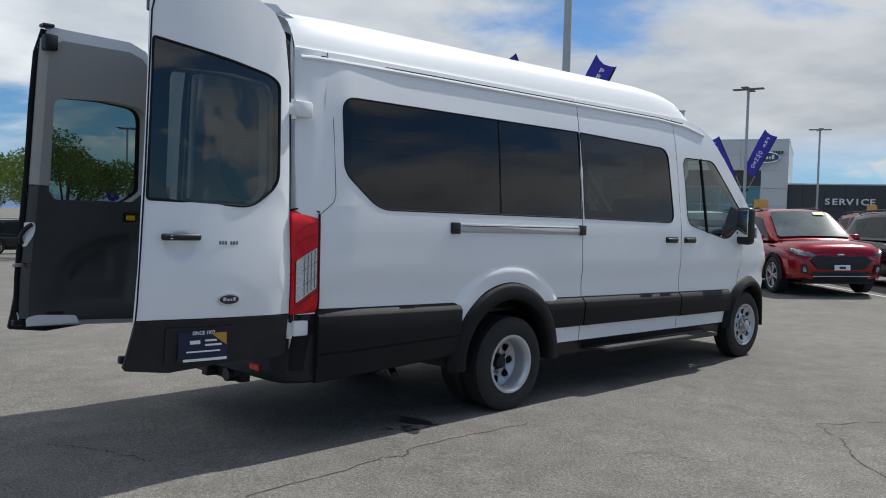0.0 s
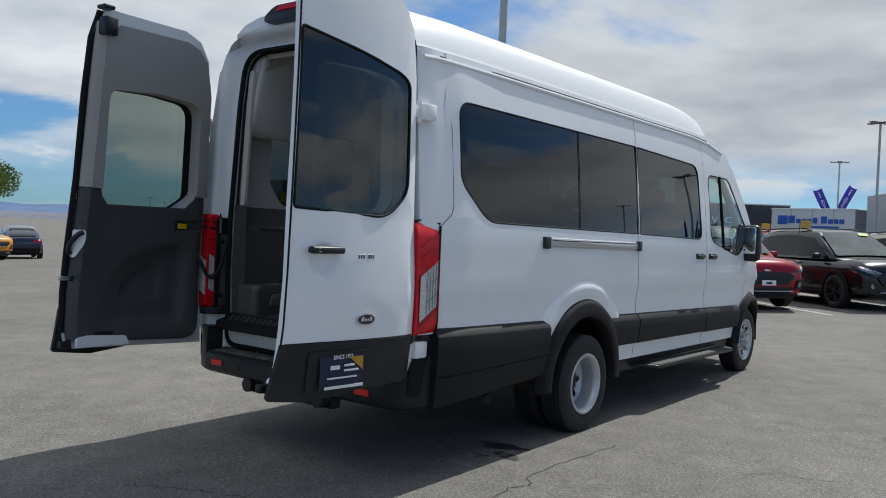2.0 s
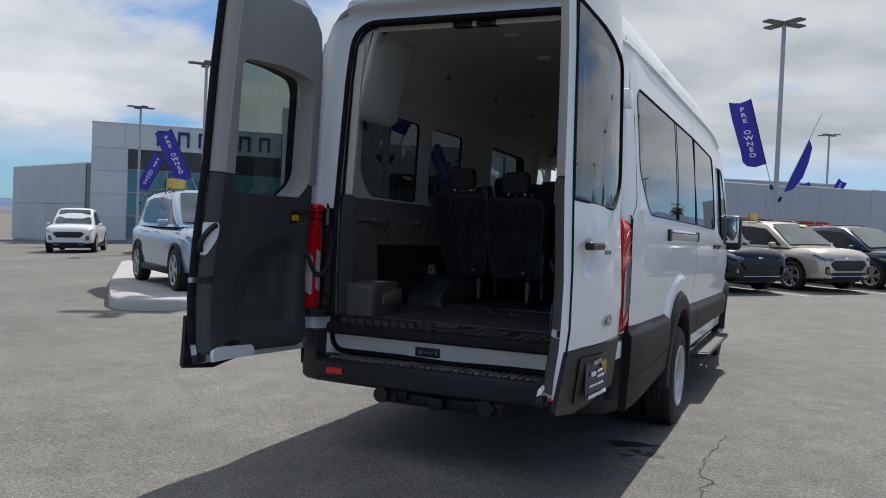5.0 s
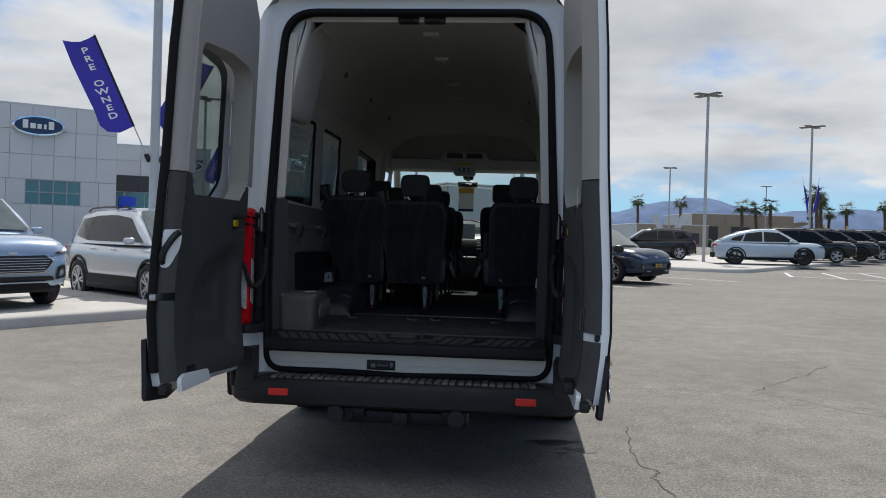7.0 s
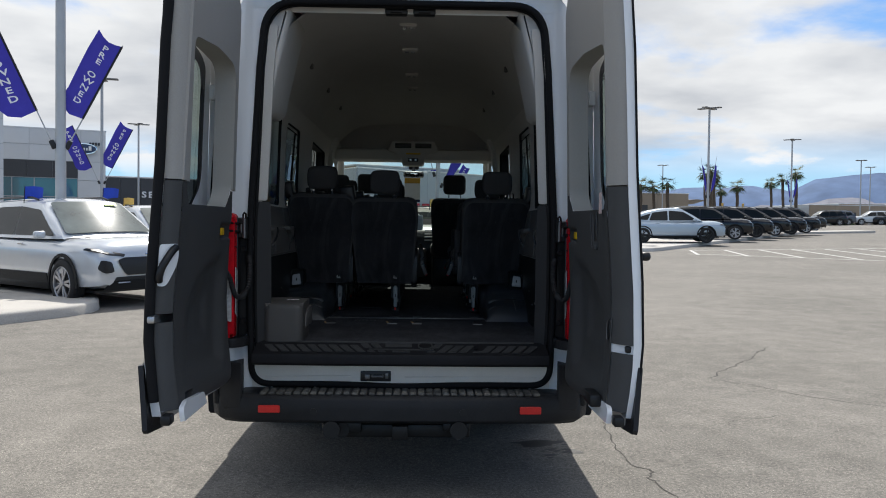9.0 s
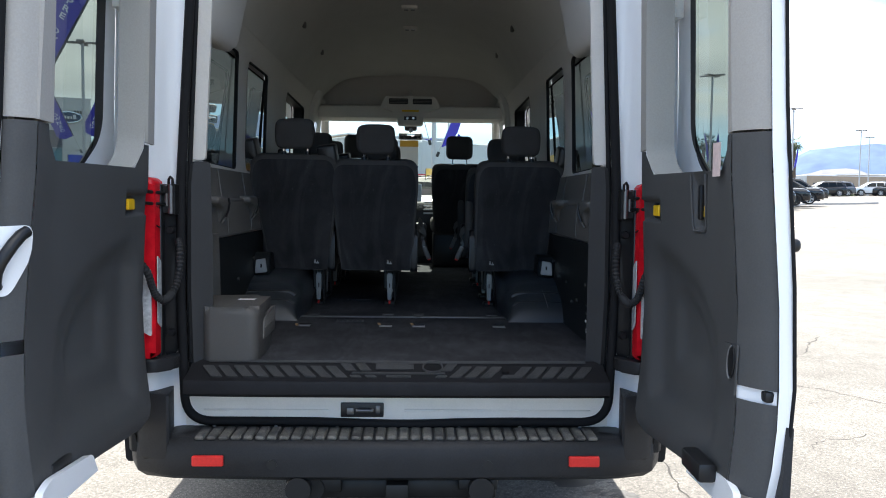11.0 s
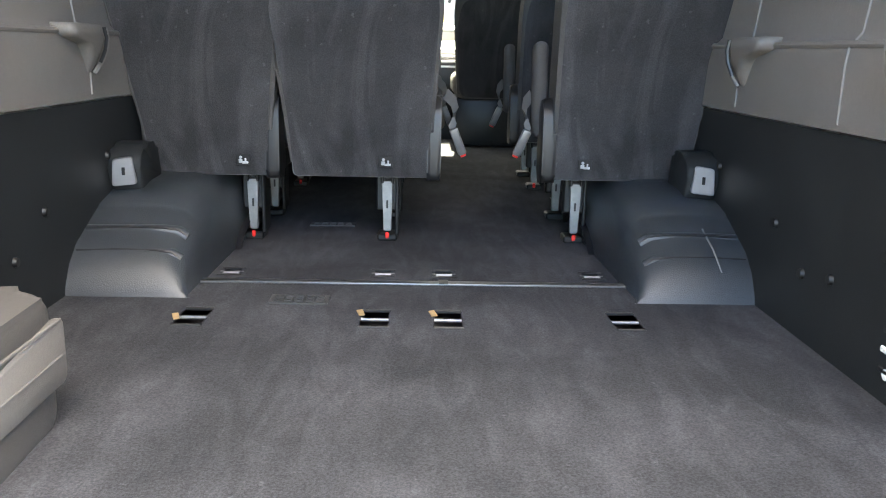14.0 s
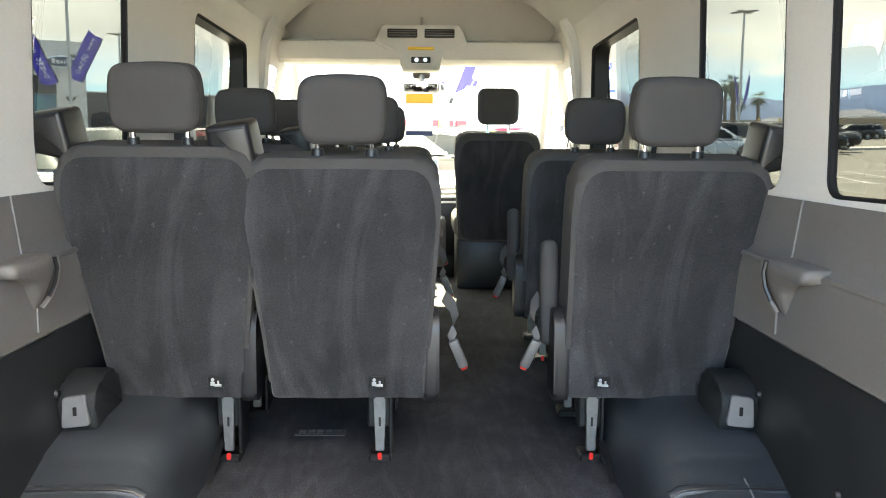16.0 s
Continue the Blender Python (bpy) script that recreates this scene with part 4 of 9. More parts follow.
for s in (1, -1):
    part("headlamp", moved(rbox(-0.08, 0.08, -0.16, 0.16, -0.10, 0.10, 0.05, 3), pose(s * 0.76, 6.33, 1.02, -25, 0, s * 35)), M["clear_lens"], van)
    part("front_corner", prism(rpoly([(s * 0.60, 6.56), (s * 0.80, 6.30), (s * 0.93, 6.14), (s * 0.70, 6.14)], 0.03, 3), "z", 0.34, 0.62, 0.02, 2), M["white"], van)
    # the door mirror
    mir = part("door_mirror", moved(rbox(-0.09, 0.09, -0.06, 0.06, -0.20, 0.18, 0.045, 4), pose(s * 1.085, 5.43, 1.41, 0, 0, s * -8)), M["black"], van, "black door mirror on an arm")
    part("mirror_glass", moved(rbox(-0.072, 0.072, -0.066, -0.056, -0.12, 0.155, 0.02, 3), pose(s * 1.085, 5.43, 1.41, 0, 0, s * -8)), M["mirror"], mir, "mirror glass")
    part("mirror_arm", joined(rbox(min(s * 0.98, s * 1.06), max(s * 0.98, s * 1.06), 5.37, 5.46, 1.30, 1.36, 0.02, 2), rbox(min(s * 0.98, s * 1.06), max(s * 0.98, s * 1.06), 5.39, 5.47, 1.42, 1.47, 0.02, 2), prism(rpoly([(5.14, 1.285), (5.52, 1.47), (5.30, 1.60), (5.14, 1.40)], 0.02, 3), "x", s * 0.985, s * 1.025, 0.006)), M["black"], mir)
    part("turn_lamp", moved(rbox(-0.02, 0.06, 0.05, 0.07, -0.13, -0.02, 0.01, 2), pose(s * 1.12, 5.43, 1.41, 0, 0, s * -8)), M["clear_lens"], mir)
    # running board
for s in (1,):
    stp = part("running_board", prism([(x, y) for y, x in rpoly([(2.95, 0.90), (3.05, 1.14), (4.86, 1.14), (4.96, 0.90)], 0.03, 3)], "z", 0.325, 0.352, 0.008, 2), M["black"], van, "black folding step with a grey tread")
    part("step_tread", prism([(x, y) for y, x in rpoly([(3.06, 1.03), (3.10, 1.13), (4.84, 1.13), (4.88, 1.03)], 0.01, 2)], "z", 0.352, 0.358, 0.002, 1), M["sill_rib"], stp)
    for y in (3.2, 4.6):
        part("step_bracket", rbox(0.6, 1.0, y - 0.04, y + 0.04, 0.30, 0.34, 0.01), M["blackmetal"], stp)


# ---------------------------------------------------------------- wheels
def tyre_bm(w=0.195, r=0.345, rim=0.215, seg=48):
    h = w / 2
    prof = [(-h * 0.78, rim - 0.012), (-h * 0.95, rim + 0.01), (-h, (r + rim) / 2), (-h * 0.96, r - 0.03), (-h * 0.80, r - 0.006)]
    for k in range(4):
        a = -h * 0.74 + k * h * 0.37
        prof += [(a, r), (a + h * 0.29, r), (a + h * 0.30, r - 0.009), (a + h * 0.365, r - 0.009)]
    prof += [(h * 0.74, r), (h * 0.80, r - 0.006), (h * 0.96, r - 0.03), (h, (r + rim) / 2), (h * 0.95, rim + 0.01), (h * 0.78, rim - 0.012)]
    return lathe(prof, seg, "x")


def dish_bm(s, depth, rim=0.215, holes=8, hub=0.075, hr=0.032, hole_at=0.138):
    """A steel wheel disc with round holes, seen from +x."""
    out = [(rim * 0.86 * math.cos(2 * math.pi * k / 48), rim * 0.86 * math.sin(2 * math.pi * k / 48)) for k in range(48)]
    hs = [[(hole_at * math.cos(2 * math.pi * j / holes) + hr * math.cos(2 * math.pi * k / 12), hole_at * math.sin(2 * math.pi * j / holes) + hr * math.sin(2 * math.pi * k / 12)) for k in range(12)] for j in range(holes)]
    def f(u, v):
        q = math.hypot(u, v)
        return (s * (depth + lerp([(0.0, 0.0), (0.09, 0.0), (0.12, -0.012), (0.155, -0.012), (0.18, 0.015), (0.2, 0.03)], q)), u, v)
    return sheet(out, hs, f, (), (), 0.006)


def van_wheel(name, s, x, y, r, depth, label, nuts=True):
    cz = ground_z(0, y) + r
    at = Matrix.Translation((s * x, y, cz))
    w = part(name, moved(tyre_bm(0.195, r), at), M["rubber"], van, label, sharp=40)
    rimp = [(s * a, b) for a, b in ((-0.09, 0.205), (-0.09, 0.19), (0.05, 0.18), (0.085, 0.19), (0.098, 0.205), (0.098, 0.219), (0.09, 0.221), (0.086, 0.212), (-0.085, 0.212))]
    part("rim", moved(lathe(rimp, 48, "x"), at), M["steel"], w, "painted steel rim", sharp=40)
    # inner disc and backing are black to put shade behind the wheel holes
    part("wheel_disc", moved(dish_bm(s, depth), at), M["steel"] if nuts else M["black"], w, sharp=40)
    part("dark_backing", moved(lathe([(s * (depth - 0.045), 0.0001), (s * (depth - 0.045), 0.178)], 24, "x"), at), M["black"], w)
    if nuts:
        hubp = [(s * (depth + a), b) for a, b in ((0.0, 0.066), (0.010, 0.058), (0.024, 0.052), (0.045, 0.048), (0.050, 0.036), (0.052, 0.0001))]
        part("wheel_hub", moved(lathe(hubp, 24, "x"), at), M["blackmetal"] if depth < 0 else M["alu"], w)
        for k in range(6):
            a = 2 * math.pi * (k + 0.5) / 6
            c = Vector((s * x, y + 0.082 * math.cos(a), cz + 0.082 * math.sin(a)))
            part("wheel_nut", cyl(c + Vector((s * depth, 0, 0)), c + Vector((s * (depth + 0.032), 0, 0)), 0.014, seg=6), M["alu"], w)
    return w


for s in (1, -1):
    van_wheel("rear_outer_wheel", s, 0.965, 1.965, 0.352, -0.055, "black tyre on a deep steel dual wheel")
    van_wheel("rear_inner_wheel", s, 0.735, 1.965, 0.352, 0.06, "black inner tyre of the dual pair", False)
    van_wheel("front_wheel", s, 0.885, 5.70, 0.345, 0.075, "black tyre on a steel front wheel")


# ---------------------------------------------------------------- rear doors, standing open square to the tail


def door_edge(z):
    """The free edge: it bulges out low down."""
    return lerp([(0.55, 1.0), (0.70, 1.005), (0.85, 0.995), (1.1, 0.975), (1.5, 0.95), (2.0, 0.925), (2.4, 0.91), (2.62, 0.895)], z)


def inside(poly, u, z, soft):
    """1 well within a polygon, 0 outside it, with a smooth slope of the given width."""
    d, hit = 9.0, False
    for (ax, az), (bx, bz) in zip(poly, poly[1:] + poly[:1]):
        vx, vz = bx - ax, bz - az
        t = min(1.0, max(0.0, ((u - ax) * vx + (z - az) * vz) / (vx * vx + vz * vz)))
        d = min(d, math.hypot(u - ax - t * vx, z - az - t * vz))
        if (az > z) != (bz > z) and u < ax + (z - az) / (bz - az) * vx:
            hit = not hit
    t = min(1.0, max(0.0, 0.5 + (d if hit else -d) / soft))
    return t * t * (3 - 2 * t)


def rear_door(s, angle):
    hinge = Matrix.Translation((s * 0.925, 0.070 if s > 0 else 0.085, 0)) @ pose(0, 0, 0, 0, 0, s * angle) @ Matrix.Diagonal((1, 0.95 if s > 0 else 0.985, 1, 1))
    rim_w, shift, slot = (0.098, 0.030, 0.875) if s > 0 else (0.055, 0.022, 0.988)
    # local: u runs from the hinge to the free edge along -y, x is the skin's side
    deep = 0.86 if s > 0 else 1.0
    skin_x = [(z, x * deep) for z, x in ((0.5, 0.085), (0.80, 0.125), (1.0, 0.135), (1.25, 0.12), (1.42, 0.105), (1.8, 0.095), (2.2, 0.08), (2.45, 0.06), (2.62, 0.04))]
    def at(u, z, off=0.0):
        bulge = 0.03 * math.sin(math.pi * min(1, max(0, u / 0.9))) - 0.025 * max(0, (0.08 - u) / 0.08)
        return Vector((s * (lerp(skin_x, z) + bulge + off - 0.02), -u, z))
    def inner(u, z, off=0.0):
        # the door is deep at its hinges and thin at its free edge
        t = min(1.0, max(0.0, (u - 0.12) / 0.65))
        return Vector((s * (lerp(skin_x, z) * (0.8 + 0.1 * t) - 0.105 + 0.05 * t + off - shift), -u, z))
    wu = 0.024 if s > 0 else 0.0
    win_out = rpoly([(0.085 + wu, 2.15, 0.11), (0.09 + wu, 1.56, 0.08), (0.28 + wu, 1.425, 0.08), (0.936, 1.45, 0.02), (0.90, 2.31, 0.02), (0.45 + wu, 2.245, 0.1), (0.16 + wu, 2.19, 0.05)])
    skin = [(0.02, 0.80), (0.02, 1.4), (0.03, 2.2), (0.06, 2.45), (0.14, 2.57), (0.26, 2.62), (0.80, 2.64), (0.86, 2.62)] + [(door_edge(z), z) for z in (2.5, 2.4, 2.1, 1.8, 1.5, 1.3, 1.1, 0.9, 0.81)]
    cu, cv = (0.1, 0.2, 0.35, 0.5, 0.65, 0.8), (0.95, 1.05, 1.2, 1.35, 1.5, 1.7, 1.9, 2.1, 2.3, 2.45)
    dish = [(0.755 + 0.092 * math.cos(2 * math.pi * k / 28), 1.196 + 0.098 * math.sin(2 * math.pi * k / 28)) for k in range(28)]
    d = part("rear_door", moved(sheet(skin, [win_out, dish] if s > 0 else [win_out], lambda u, z: at(u, z), cu, cv, 0.0), hinge), M["white"], van, "white rear door standing open with a window")
    def put(name, bm, m, label="", sharp=35):
        return part(name, moved(bm, hinge), m, d, label, sharp)
    # pressed inner shell, its edge, and the black edge seal
    shell = [(0.03, 0.54), (0.02, 0.80), (0.02, 1.4), (0.03, 2.2), (0.06, 2.45), (0.14, 2.57), (0.26, 2.62), (0.80, 2.64), (0.86, 2.62)] + [(door_edge(z) - 0.055, z) for z in (2.5, 2.4, 2.1, 1.8, 1.5, 1.3, 1.1, 0.9, 0.70, 0.56)]
    win_in = rpoly([(0.155, 2.14, 0.10), (0.155, 1.52, 0.05), (0.24, 1.445, 0.05), (0.83, 1.445, 0.07), (0.805, 2.16, 0.07), (0.45, 2.17, 0.05)])
    hole = rpoly([(0.13, 2.17, 0.10), (0.13, 1.50, 0.05), (0.22, 1.42, 0.05), (0.855, 1.42, 0.07), (0.83, 2.19, 0.07), (0.45, 2.20, 0.05)])
    put("inner_shell", sheet(shell, [hole], lambda u, z: inner(u, z, 0.02 + shift), cu, cv, 0.0), M["white"])
    put("door_edge", grid([[at(u, z) if k == 0 else (at(u, z, -0.012) if k == 1 else at(u, z, -0.036)) for u, z in skin[:-1] + [(0.997, 0.80), (1.003, 0.70), (0.99, 0.60), (0.03, 0.60), (0.02, 0.80)]] for k in range(3)]), M["white"], "", 60)
    put("edge_seal", tube([at(u + 0.002, z, 0.002 if s > 0 else -0.018) for u, z in ((0.86, 2.615), (0.905, 2.45), (0.925, 2.1), (0.945, 1.6), (0.975, 1.15), (0.99, 0.9), (1.003, 0.66))], 0.005 if s > 0 else 0.021, 8), M["seal"], "", 60)
    # black tube stands in for the shade in the gap along the hinge edge
    put("hinge_gap_shade", tube([at(0.012, z, -0.022) for z in (0.80, 1.1, 1.4, 1.7, 2.0, 2.2)] + [at(0.045, 2.42, -0.022), at(0.13, 2.56, -0.022)], 0.014, 8), M["seal"], "", 60)
    # trim: pale above, dark below, round the window
    up_trim = [(0.078, 1.53), (0.082, 2.2), (0.13, 2.42), (0.20, 2.50), (0.29, 2.535), (0.76, 2.545), (0.82, 2.515)] + [(door_edge(z) - rim_w, z) for z in (2.45, 2.2, 1.9, 1.7, 1.545)]
    bow = lambda u, z: inner(u, z, -0.012 - 0.018 * min(1, min(u - 0.03, 0.93 - u, abs(2.58 - z)) / 0.06 if min(u - 0.03, 0.93 - u, abs(2.58 - z)) > 0 else 0))
    arch_in = [(0.155, 1.534)] + [p for p in rpoly([(0.155, 1.4, 0), (0.155, 2.14, 0.10), (0.45, 2.17, 0.05), (0.805, 2.15, 0.07), (0.82, 1.4, 0)]) if p[1] > 1.6] + [(0.82, 1.541)]
    put("upper_trim", sheet(up_trim + arch_in[::-1], (), bow, (0.1, 0.8), (1.7, 1.9, 2.1, 2.3, 2.45), 0.012), M["door_upper"], "grey upper door trim")
    notch = [(0.165, 1.527), (0.165, 1.515), (0.24, 1.448), (0.78, 1.448), (0.82, 1.50), (0.825, 1.537)]
    lo_out = [(0.078, 1.526)] + notch + [(door_edge(z) - rim_w, z) for z in (1.54, 1.4, 1.2, 1.0, 0.85, 0.70, 0.63)] + [(0.82, 0.600), (0.50, 0.592), (0.21, 0.580), (0.15, 0.598), (0.105, 0.66), (0.082, 0.78)]
    # moulded hollows: a tall stepped one, and pockets for the reflector and the pull
    deep_a = [(0.25, 0.71), (0.205, 0.93), (0.195, 1.13), (0.25, 1.19), (0.43, 1.165), (0.60, 1.10), (0.70, 1.0), (0.74, 0.88), (0.74, 0.71)]
    deep_b = [(0.385, 0.86), (0.36, 1.03), (0.40, 1.075), (0.46, 1.07), (0.57, 1.01), (0.64, 0.93), (0.645, 0.875)]
    pocket = [(0.10, 1.298), (0.10, 1.362), (0.292, 1.362), (0.292, 1.298)]
    pull = [(0.578, 1.285), (0.572, 1.43), (0.668, 1.43), (0.660, 1.285)]
    def lower(u, z):
        edge = -0.010 - 0.022 * min(1.0, max(0, min(u - 0.07, 0.985 - u, z - 0.56) / 0.05))
        fade = 1 - 0.6 * min(1.0, max(0.0, (u - 0.30) / 0.42))
        return inner(u, z, edge + 0.034 * fade * inside(deep_a, u, z, 0.085) + 0.020 * inside(deep_b, u, z, 0.065) + 0.020 * inside(pocket, u, z, 0.014) + (0.018 * inside(pull, u, z, 0.014) if s > 0 else 0.0))
    cuts_u = sorted(list(np.linspace(0.095, 0.88, 34)) + [0.285, 0.292, 0.299, 0.566, 0.573, 0.580, 0.656, 0.663, 0.670])
    cuts_z = sorted(list(np.linspace(0.60, 1.43, 36)) + [1.291, 1.298, 1.305, 1.355, 1.362, 1.369, 1.278, 1.285])
    put("lower_trim", sheet(lo_out, (), lower, cuts_u, cuts_z, 0.0), M["door_trim"], "dark grey moulded lower door trim", 60)
    # the trim turns round the free edge to the white rim
    for zs, m_, w_ in (((1.546, 1.7, 1.9, 2.1, 2.3, 2.45, 2.55), "door_upper", 0.0), ((0.62, 0.7, 0.8, slot - 0.017), "door_trim", 0.0), ((slot + 0.017, 1.1, 1.2, 1.3, 1.4, 1.54), "door_trim", 0.0)):
        put("edge_trim", grid([[a_ + (b_ - a_) * f + Vector((0, -0.014 * math.sin(math.pi * f), 0)) for a_, b_ in ((at(door_edge(z) - 0.010, z, -0.034), inner(door_edge(z) - rim_w - 0.002, z, -0.030)) for z in zs)] for f in (0.0, 0.25, 0.5, 0.75, 1.0)]), M[m_], "moulded trim round the door edge", 70)
    # window reveal and glass
    put("window_reveal", grid([[inner(u, z, o) + Vector((s * 0, 0, 0)) for u, z in win_in + win_in[:1]] for o in (-0.030, 0.0, 0.035 + shift)]), M["door_upper"], "", 60)
    put("window_pane", sheet(win_out, (), lambda u, z: at(u, z, -0.002), cu, cv), M["glass_rear"], "tinted rear door window")
    put("window_seal", tube([at(u, z, 0.0) for u, z in win_out + win_out[:1]], 0.008, 6), M["seal"])
    put("glass_band", sheet(win_out, [win_in], lambda u, z: at(u, z, -0.008), cu, cv), M["black"], "black printed glass edge")
    # black lower skin
    lowskin = [(0.03, 0.795), (door_edge(0.805), 0.805), (1.012, 0.74), (1.032, 0.65), (1.055, 0.562), (1.04, 0.545), (0.80, 0.515), (0.60, 0.532), (0.45, 0.548), (0.10, 0.548), (0.03, 0.56)]
    put("lower_skin", sheet(lowskin, (), lambda u, z: at(u, z, 0.006), cu, (0.6, 0.7, 0.76), 0.02), M["bumper"], "black plastic door foot")
    if s > 0:
        put("plate_recess", sheet(rpoly([(0.40, 0.752), (0.83, 0.762), (0.83, 0.56), (0.40, 0.55)], 0.02, 3), (), lambda u, z: at(u, z, 0.014), (0.5, 0.6, 0.7), (0.65,), 0.004), M["bumper"])
        def flat(u0, u1, z0, z1, off=0.028):
            return sheet([(u0, z0), (u1, z0), (u1, z1), (u0, z1)], (), lambda u, z: at(u + 0.175, 0.66, off) + Vector((0, 0, z - 0.66)), (), (), 0.004)
        put("number_plate", flat(0.29, 0.585, 0.585, 0.735, 0.026), M["plate_blue"], "dark blue dealer plate with white and gold print")
        put("plate_frame_foot", flat(0.28, 0.595, 0.572, 0.590, 0.030), M["black"])
        put("plate_gold", sheet([(0.30, 0.725), (0.40, 0.725), (0.30, 0.655)], (), lambda u, z: at(u + 0.175, 0.66, 0.0315) + Vector((0, 0, z - 0.66)), (), (), 0.001), M["gold"])
        bars = [flat(0.30 + 0.0, 0.56, 0.574, 0.588, 0.036), flat(0.46, 0.52, 0.668, 0.688, 0.0315), flat(0.36, 0.43, 0.680, 0.690, 0.0315), flat(0.33, 0.43, 0.655, 0.665, 0.0315), flat(0.34, 0.54, 0.622, 0.630, 0.0315)]
        put("plate_print", joined(*bars), M["print_white"])
        tx = text_bm("SINCE 1922", 0.028)
        put("plate_words", moved(tx, Matrix.Translation(at(0.615, 0.66, 0.033) + Vector((0, 0, 0.068))) @ Matrix(((0, 0, 1, 0), (1, 0, 0, 0), (0, 1, 0, 0), (0, 0, 0, 1)))), M["print_white"])
        hz = 1.252
        hollow = [(0.755 + (u - 0.755) * 0.72, 1.196 + (z - 1.196) * 0.72) for u, z in dish]
        put("handle_cup", sheet(dish, (), lambda u, z: at(u, z, -0.026 * inside(hollow, u, z, 0.05)), np.linspace(0.675, 0.835, 12), np.linspace(1.11, 1.28, 12)), M["white"], "", 60)
        put("door_handle", joined(*[moved(rbox(-0.012, 0.03, -0.115, 0.115, -0.018, 0.018, 0.014, 3), Matrix.Translation(at(0.76, hz, 0.022)))]), M["black"], "black door handle")
        put("lock_barrel", cyl(at(0.825, hz, 0.05), at(0.825, hz, 0.058), 0.011), M["chrome"])
        put("model_badge", joined(*[moved(rbox(-0.001, 0.003, -w_, w_, -0.011, 0.011, 0.002, 1), Matrix.Translation(at(u, 1.222, -0.001))) for u, w_ in ((0.515, 0.007), (0.498, 0.006), (0.480, 0.008), (0.445, 0.007), (0.427, 0.007), (0.408, 0.006))]), M["lens_dark"], "chrome trim badge")
        ov = [(0.462 + 0.068 * math.cos(2 * math.pi * k / 28), 0.905 + 0.031 * math.sin(2 * math.pi * k / 28)) for k in range(28)]
        put("oval_badge", sheet(ov, (), lambda u, z: at(u, z, 0.010), (), (), 0.008), M["chrome"], "chrome rim of the oval badge")
        put("badge_face", sheet([(0.462 + (u - 0.462) * 0.88, 0.905 + (z - 0.905) * 0.80) for u, z in ov], (), lambda u, z: at(u, z, 0.013), (), (), 0.003), M["navy_badge"])
        put("badge_script", joined(*[sheet([(0.462 + a, 0.898), (0.462 + b, 0.898), (0.462 + b, 0.898 + h), (0.462 + a, 0.898 + h)], (), lambda u, z: at(u, z, 0.0145), (), (), 0.001) for a, b, h in ((0.02, 0.04, 0.02), (-0.002, 0.016, 0.012), (-0.018, -0.006, 0.012), (-0.040, -0.024, 0.02))]), M["chrome"])
    # latch, foot bracket, reflector, pull and label
    z = 2.555
    put("top_latch", moved(rbox(-0.03, 0.05, -0.045, 0.045, -0.055, 0.055, 0.012, 2), Matrix.Translation(inner(0.845, 2.52, -0.02))), M["black"], "black door latch")
    put("latch_hook", moved(rbox(-0.02, 0.06, -0.03, 0.05, -0.012, 0.012, 0.006, 1), Matrix.Translation(inner(0.875, 2.63, 0.0))), M["black"])
    put("amber_reflector", moved(rbox(-0.006, 0.006, -0.034, 0.034, -0.018, 0.018, 0.003, 1), Matrix.Translation(inner(0.240, 1.330, -0.022))), M["yellow"], "amber reflector")
    put("reflector_frame", moved(rbox(-0.008, 0.006, -0.042, 0.042, -0.025, 0.025, 0.003, 1), Matrix.Translation(inner(0.240, 1.330, -0.014))), M["black"])
    put("foot_bracket", sheet(rpoly([(0.62, 0.575, 0), (0.635, 0.630, 0.02), (0.90, 0.645, 0.02), (0.97, 0.63, 0.02), (0.97, 0.575, 0)], 0.02, 3), (), lambda u, z: inner(u, z, -0.035), (), (), 0.02), M["white"], "white painted foot bracket")
    put("foot_latch", moved(rbox(-0.05, 0.0, -0.085, 0.085, -0.028, 0.025, 0.01, 2), Matrix.Translation(inner(0.755, 0.640, -0.035))), M["black"], "black foot latch")
    put("foot_buffer", moved(rbox(-0.02, 0.02, -0.05, 0.02, -0.035, 0.005, 0.008, 2), Matrix.Translation(inner(1.0, 0.61, 0.0))), M["black"])
    put("side_latch", joined(moved(rbox(-0.015, 0.015, -0.06, 0.03, -0.014, 0.014, 0.006, 2), Matrix.Translation(inner(0.955 if s < 0 else 0.895, slot, 0.03) + Vector((0, -0.015, 0))))), M["alu"] if s < 0 else M["black"], "side latch of the door")
    if s > 0:
        put("latch_slot", grid([[a_ + (b_ - a_) * f + Vector((0, 0.006, 0)) for a_, b_ in ((at(door_edge(z) - 0.010, z, -0.034), inner(door_edge(z) - rim_w - 0.002, z, -0.030)) for z in (slot - 0.03, slot + 0.03))] for f in (0.0, 0.5, 1.0)]), M["white"])
    if s < 0:
        def rim(f, z, off):
            a_, b_ = at(door_edge(z) - 0.010, z, -0.034), inner(door_edge(z) - rim_w - 0.002, z, -0.030)
            return a_ + (b_ - a_) * f + Vector((0, -0.014 * math.sin(math.pi * f) - off, 0))
        put("pull_bezel", sheet(rpoly([(0.12, -0.58, 0.12), (0.08, 0.58, 0.14), (1.08, 0.60, 0.2), (1.10, 0.05, 0.3), (0.62, -0.60, 0.2)], 0.12, 4), (), lambda f, w: rim(f, 1.20 + w / 7, 0.008), (0.3, 0.6, 0.9), (-0.3, 0.0, 0.3), 0.004), M["white"], "pale handle bezel")
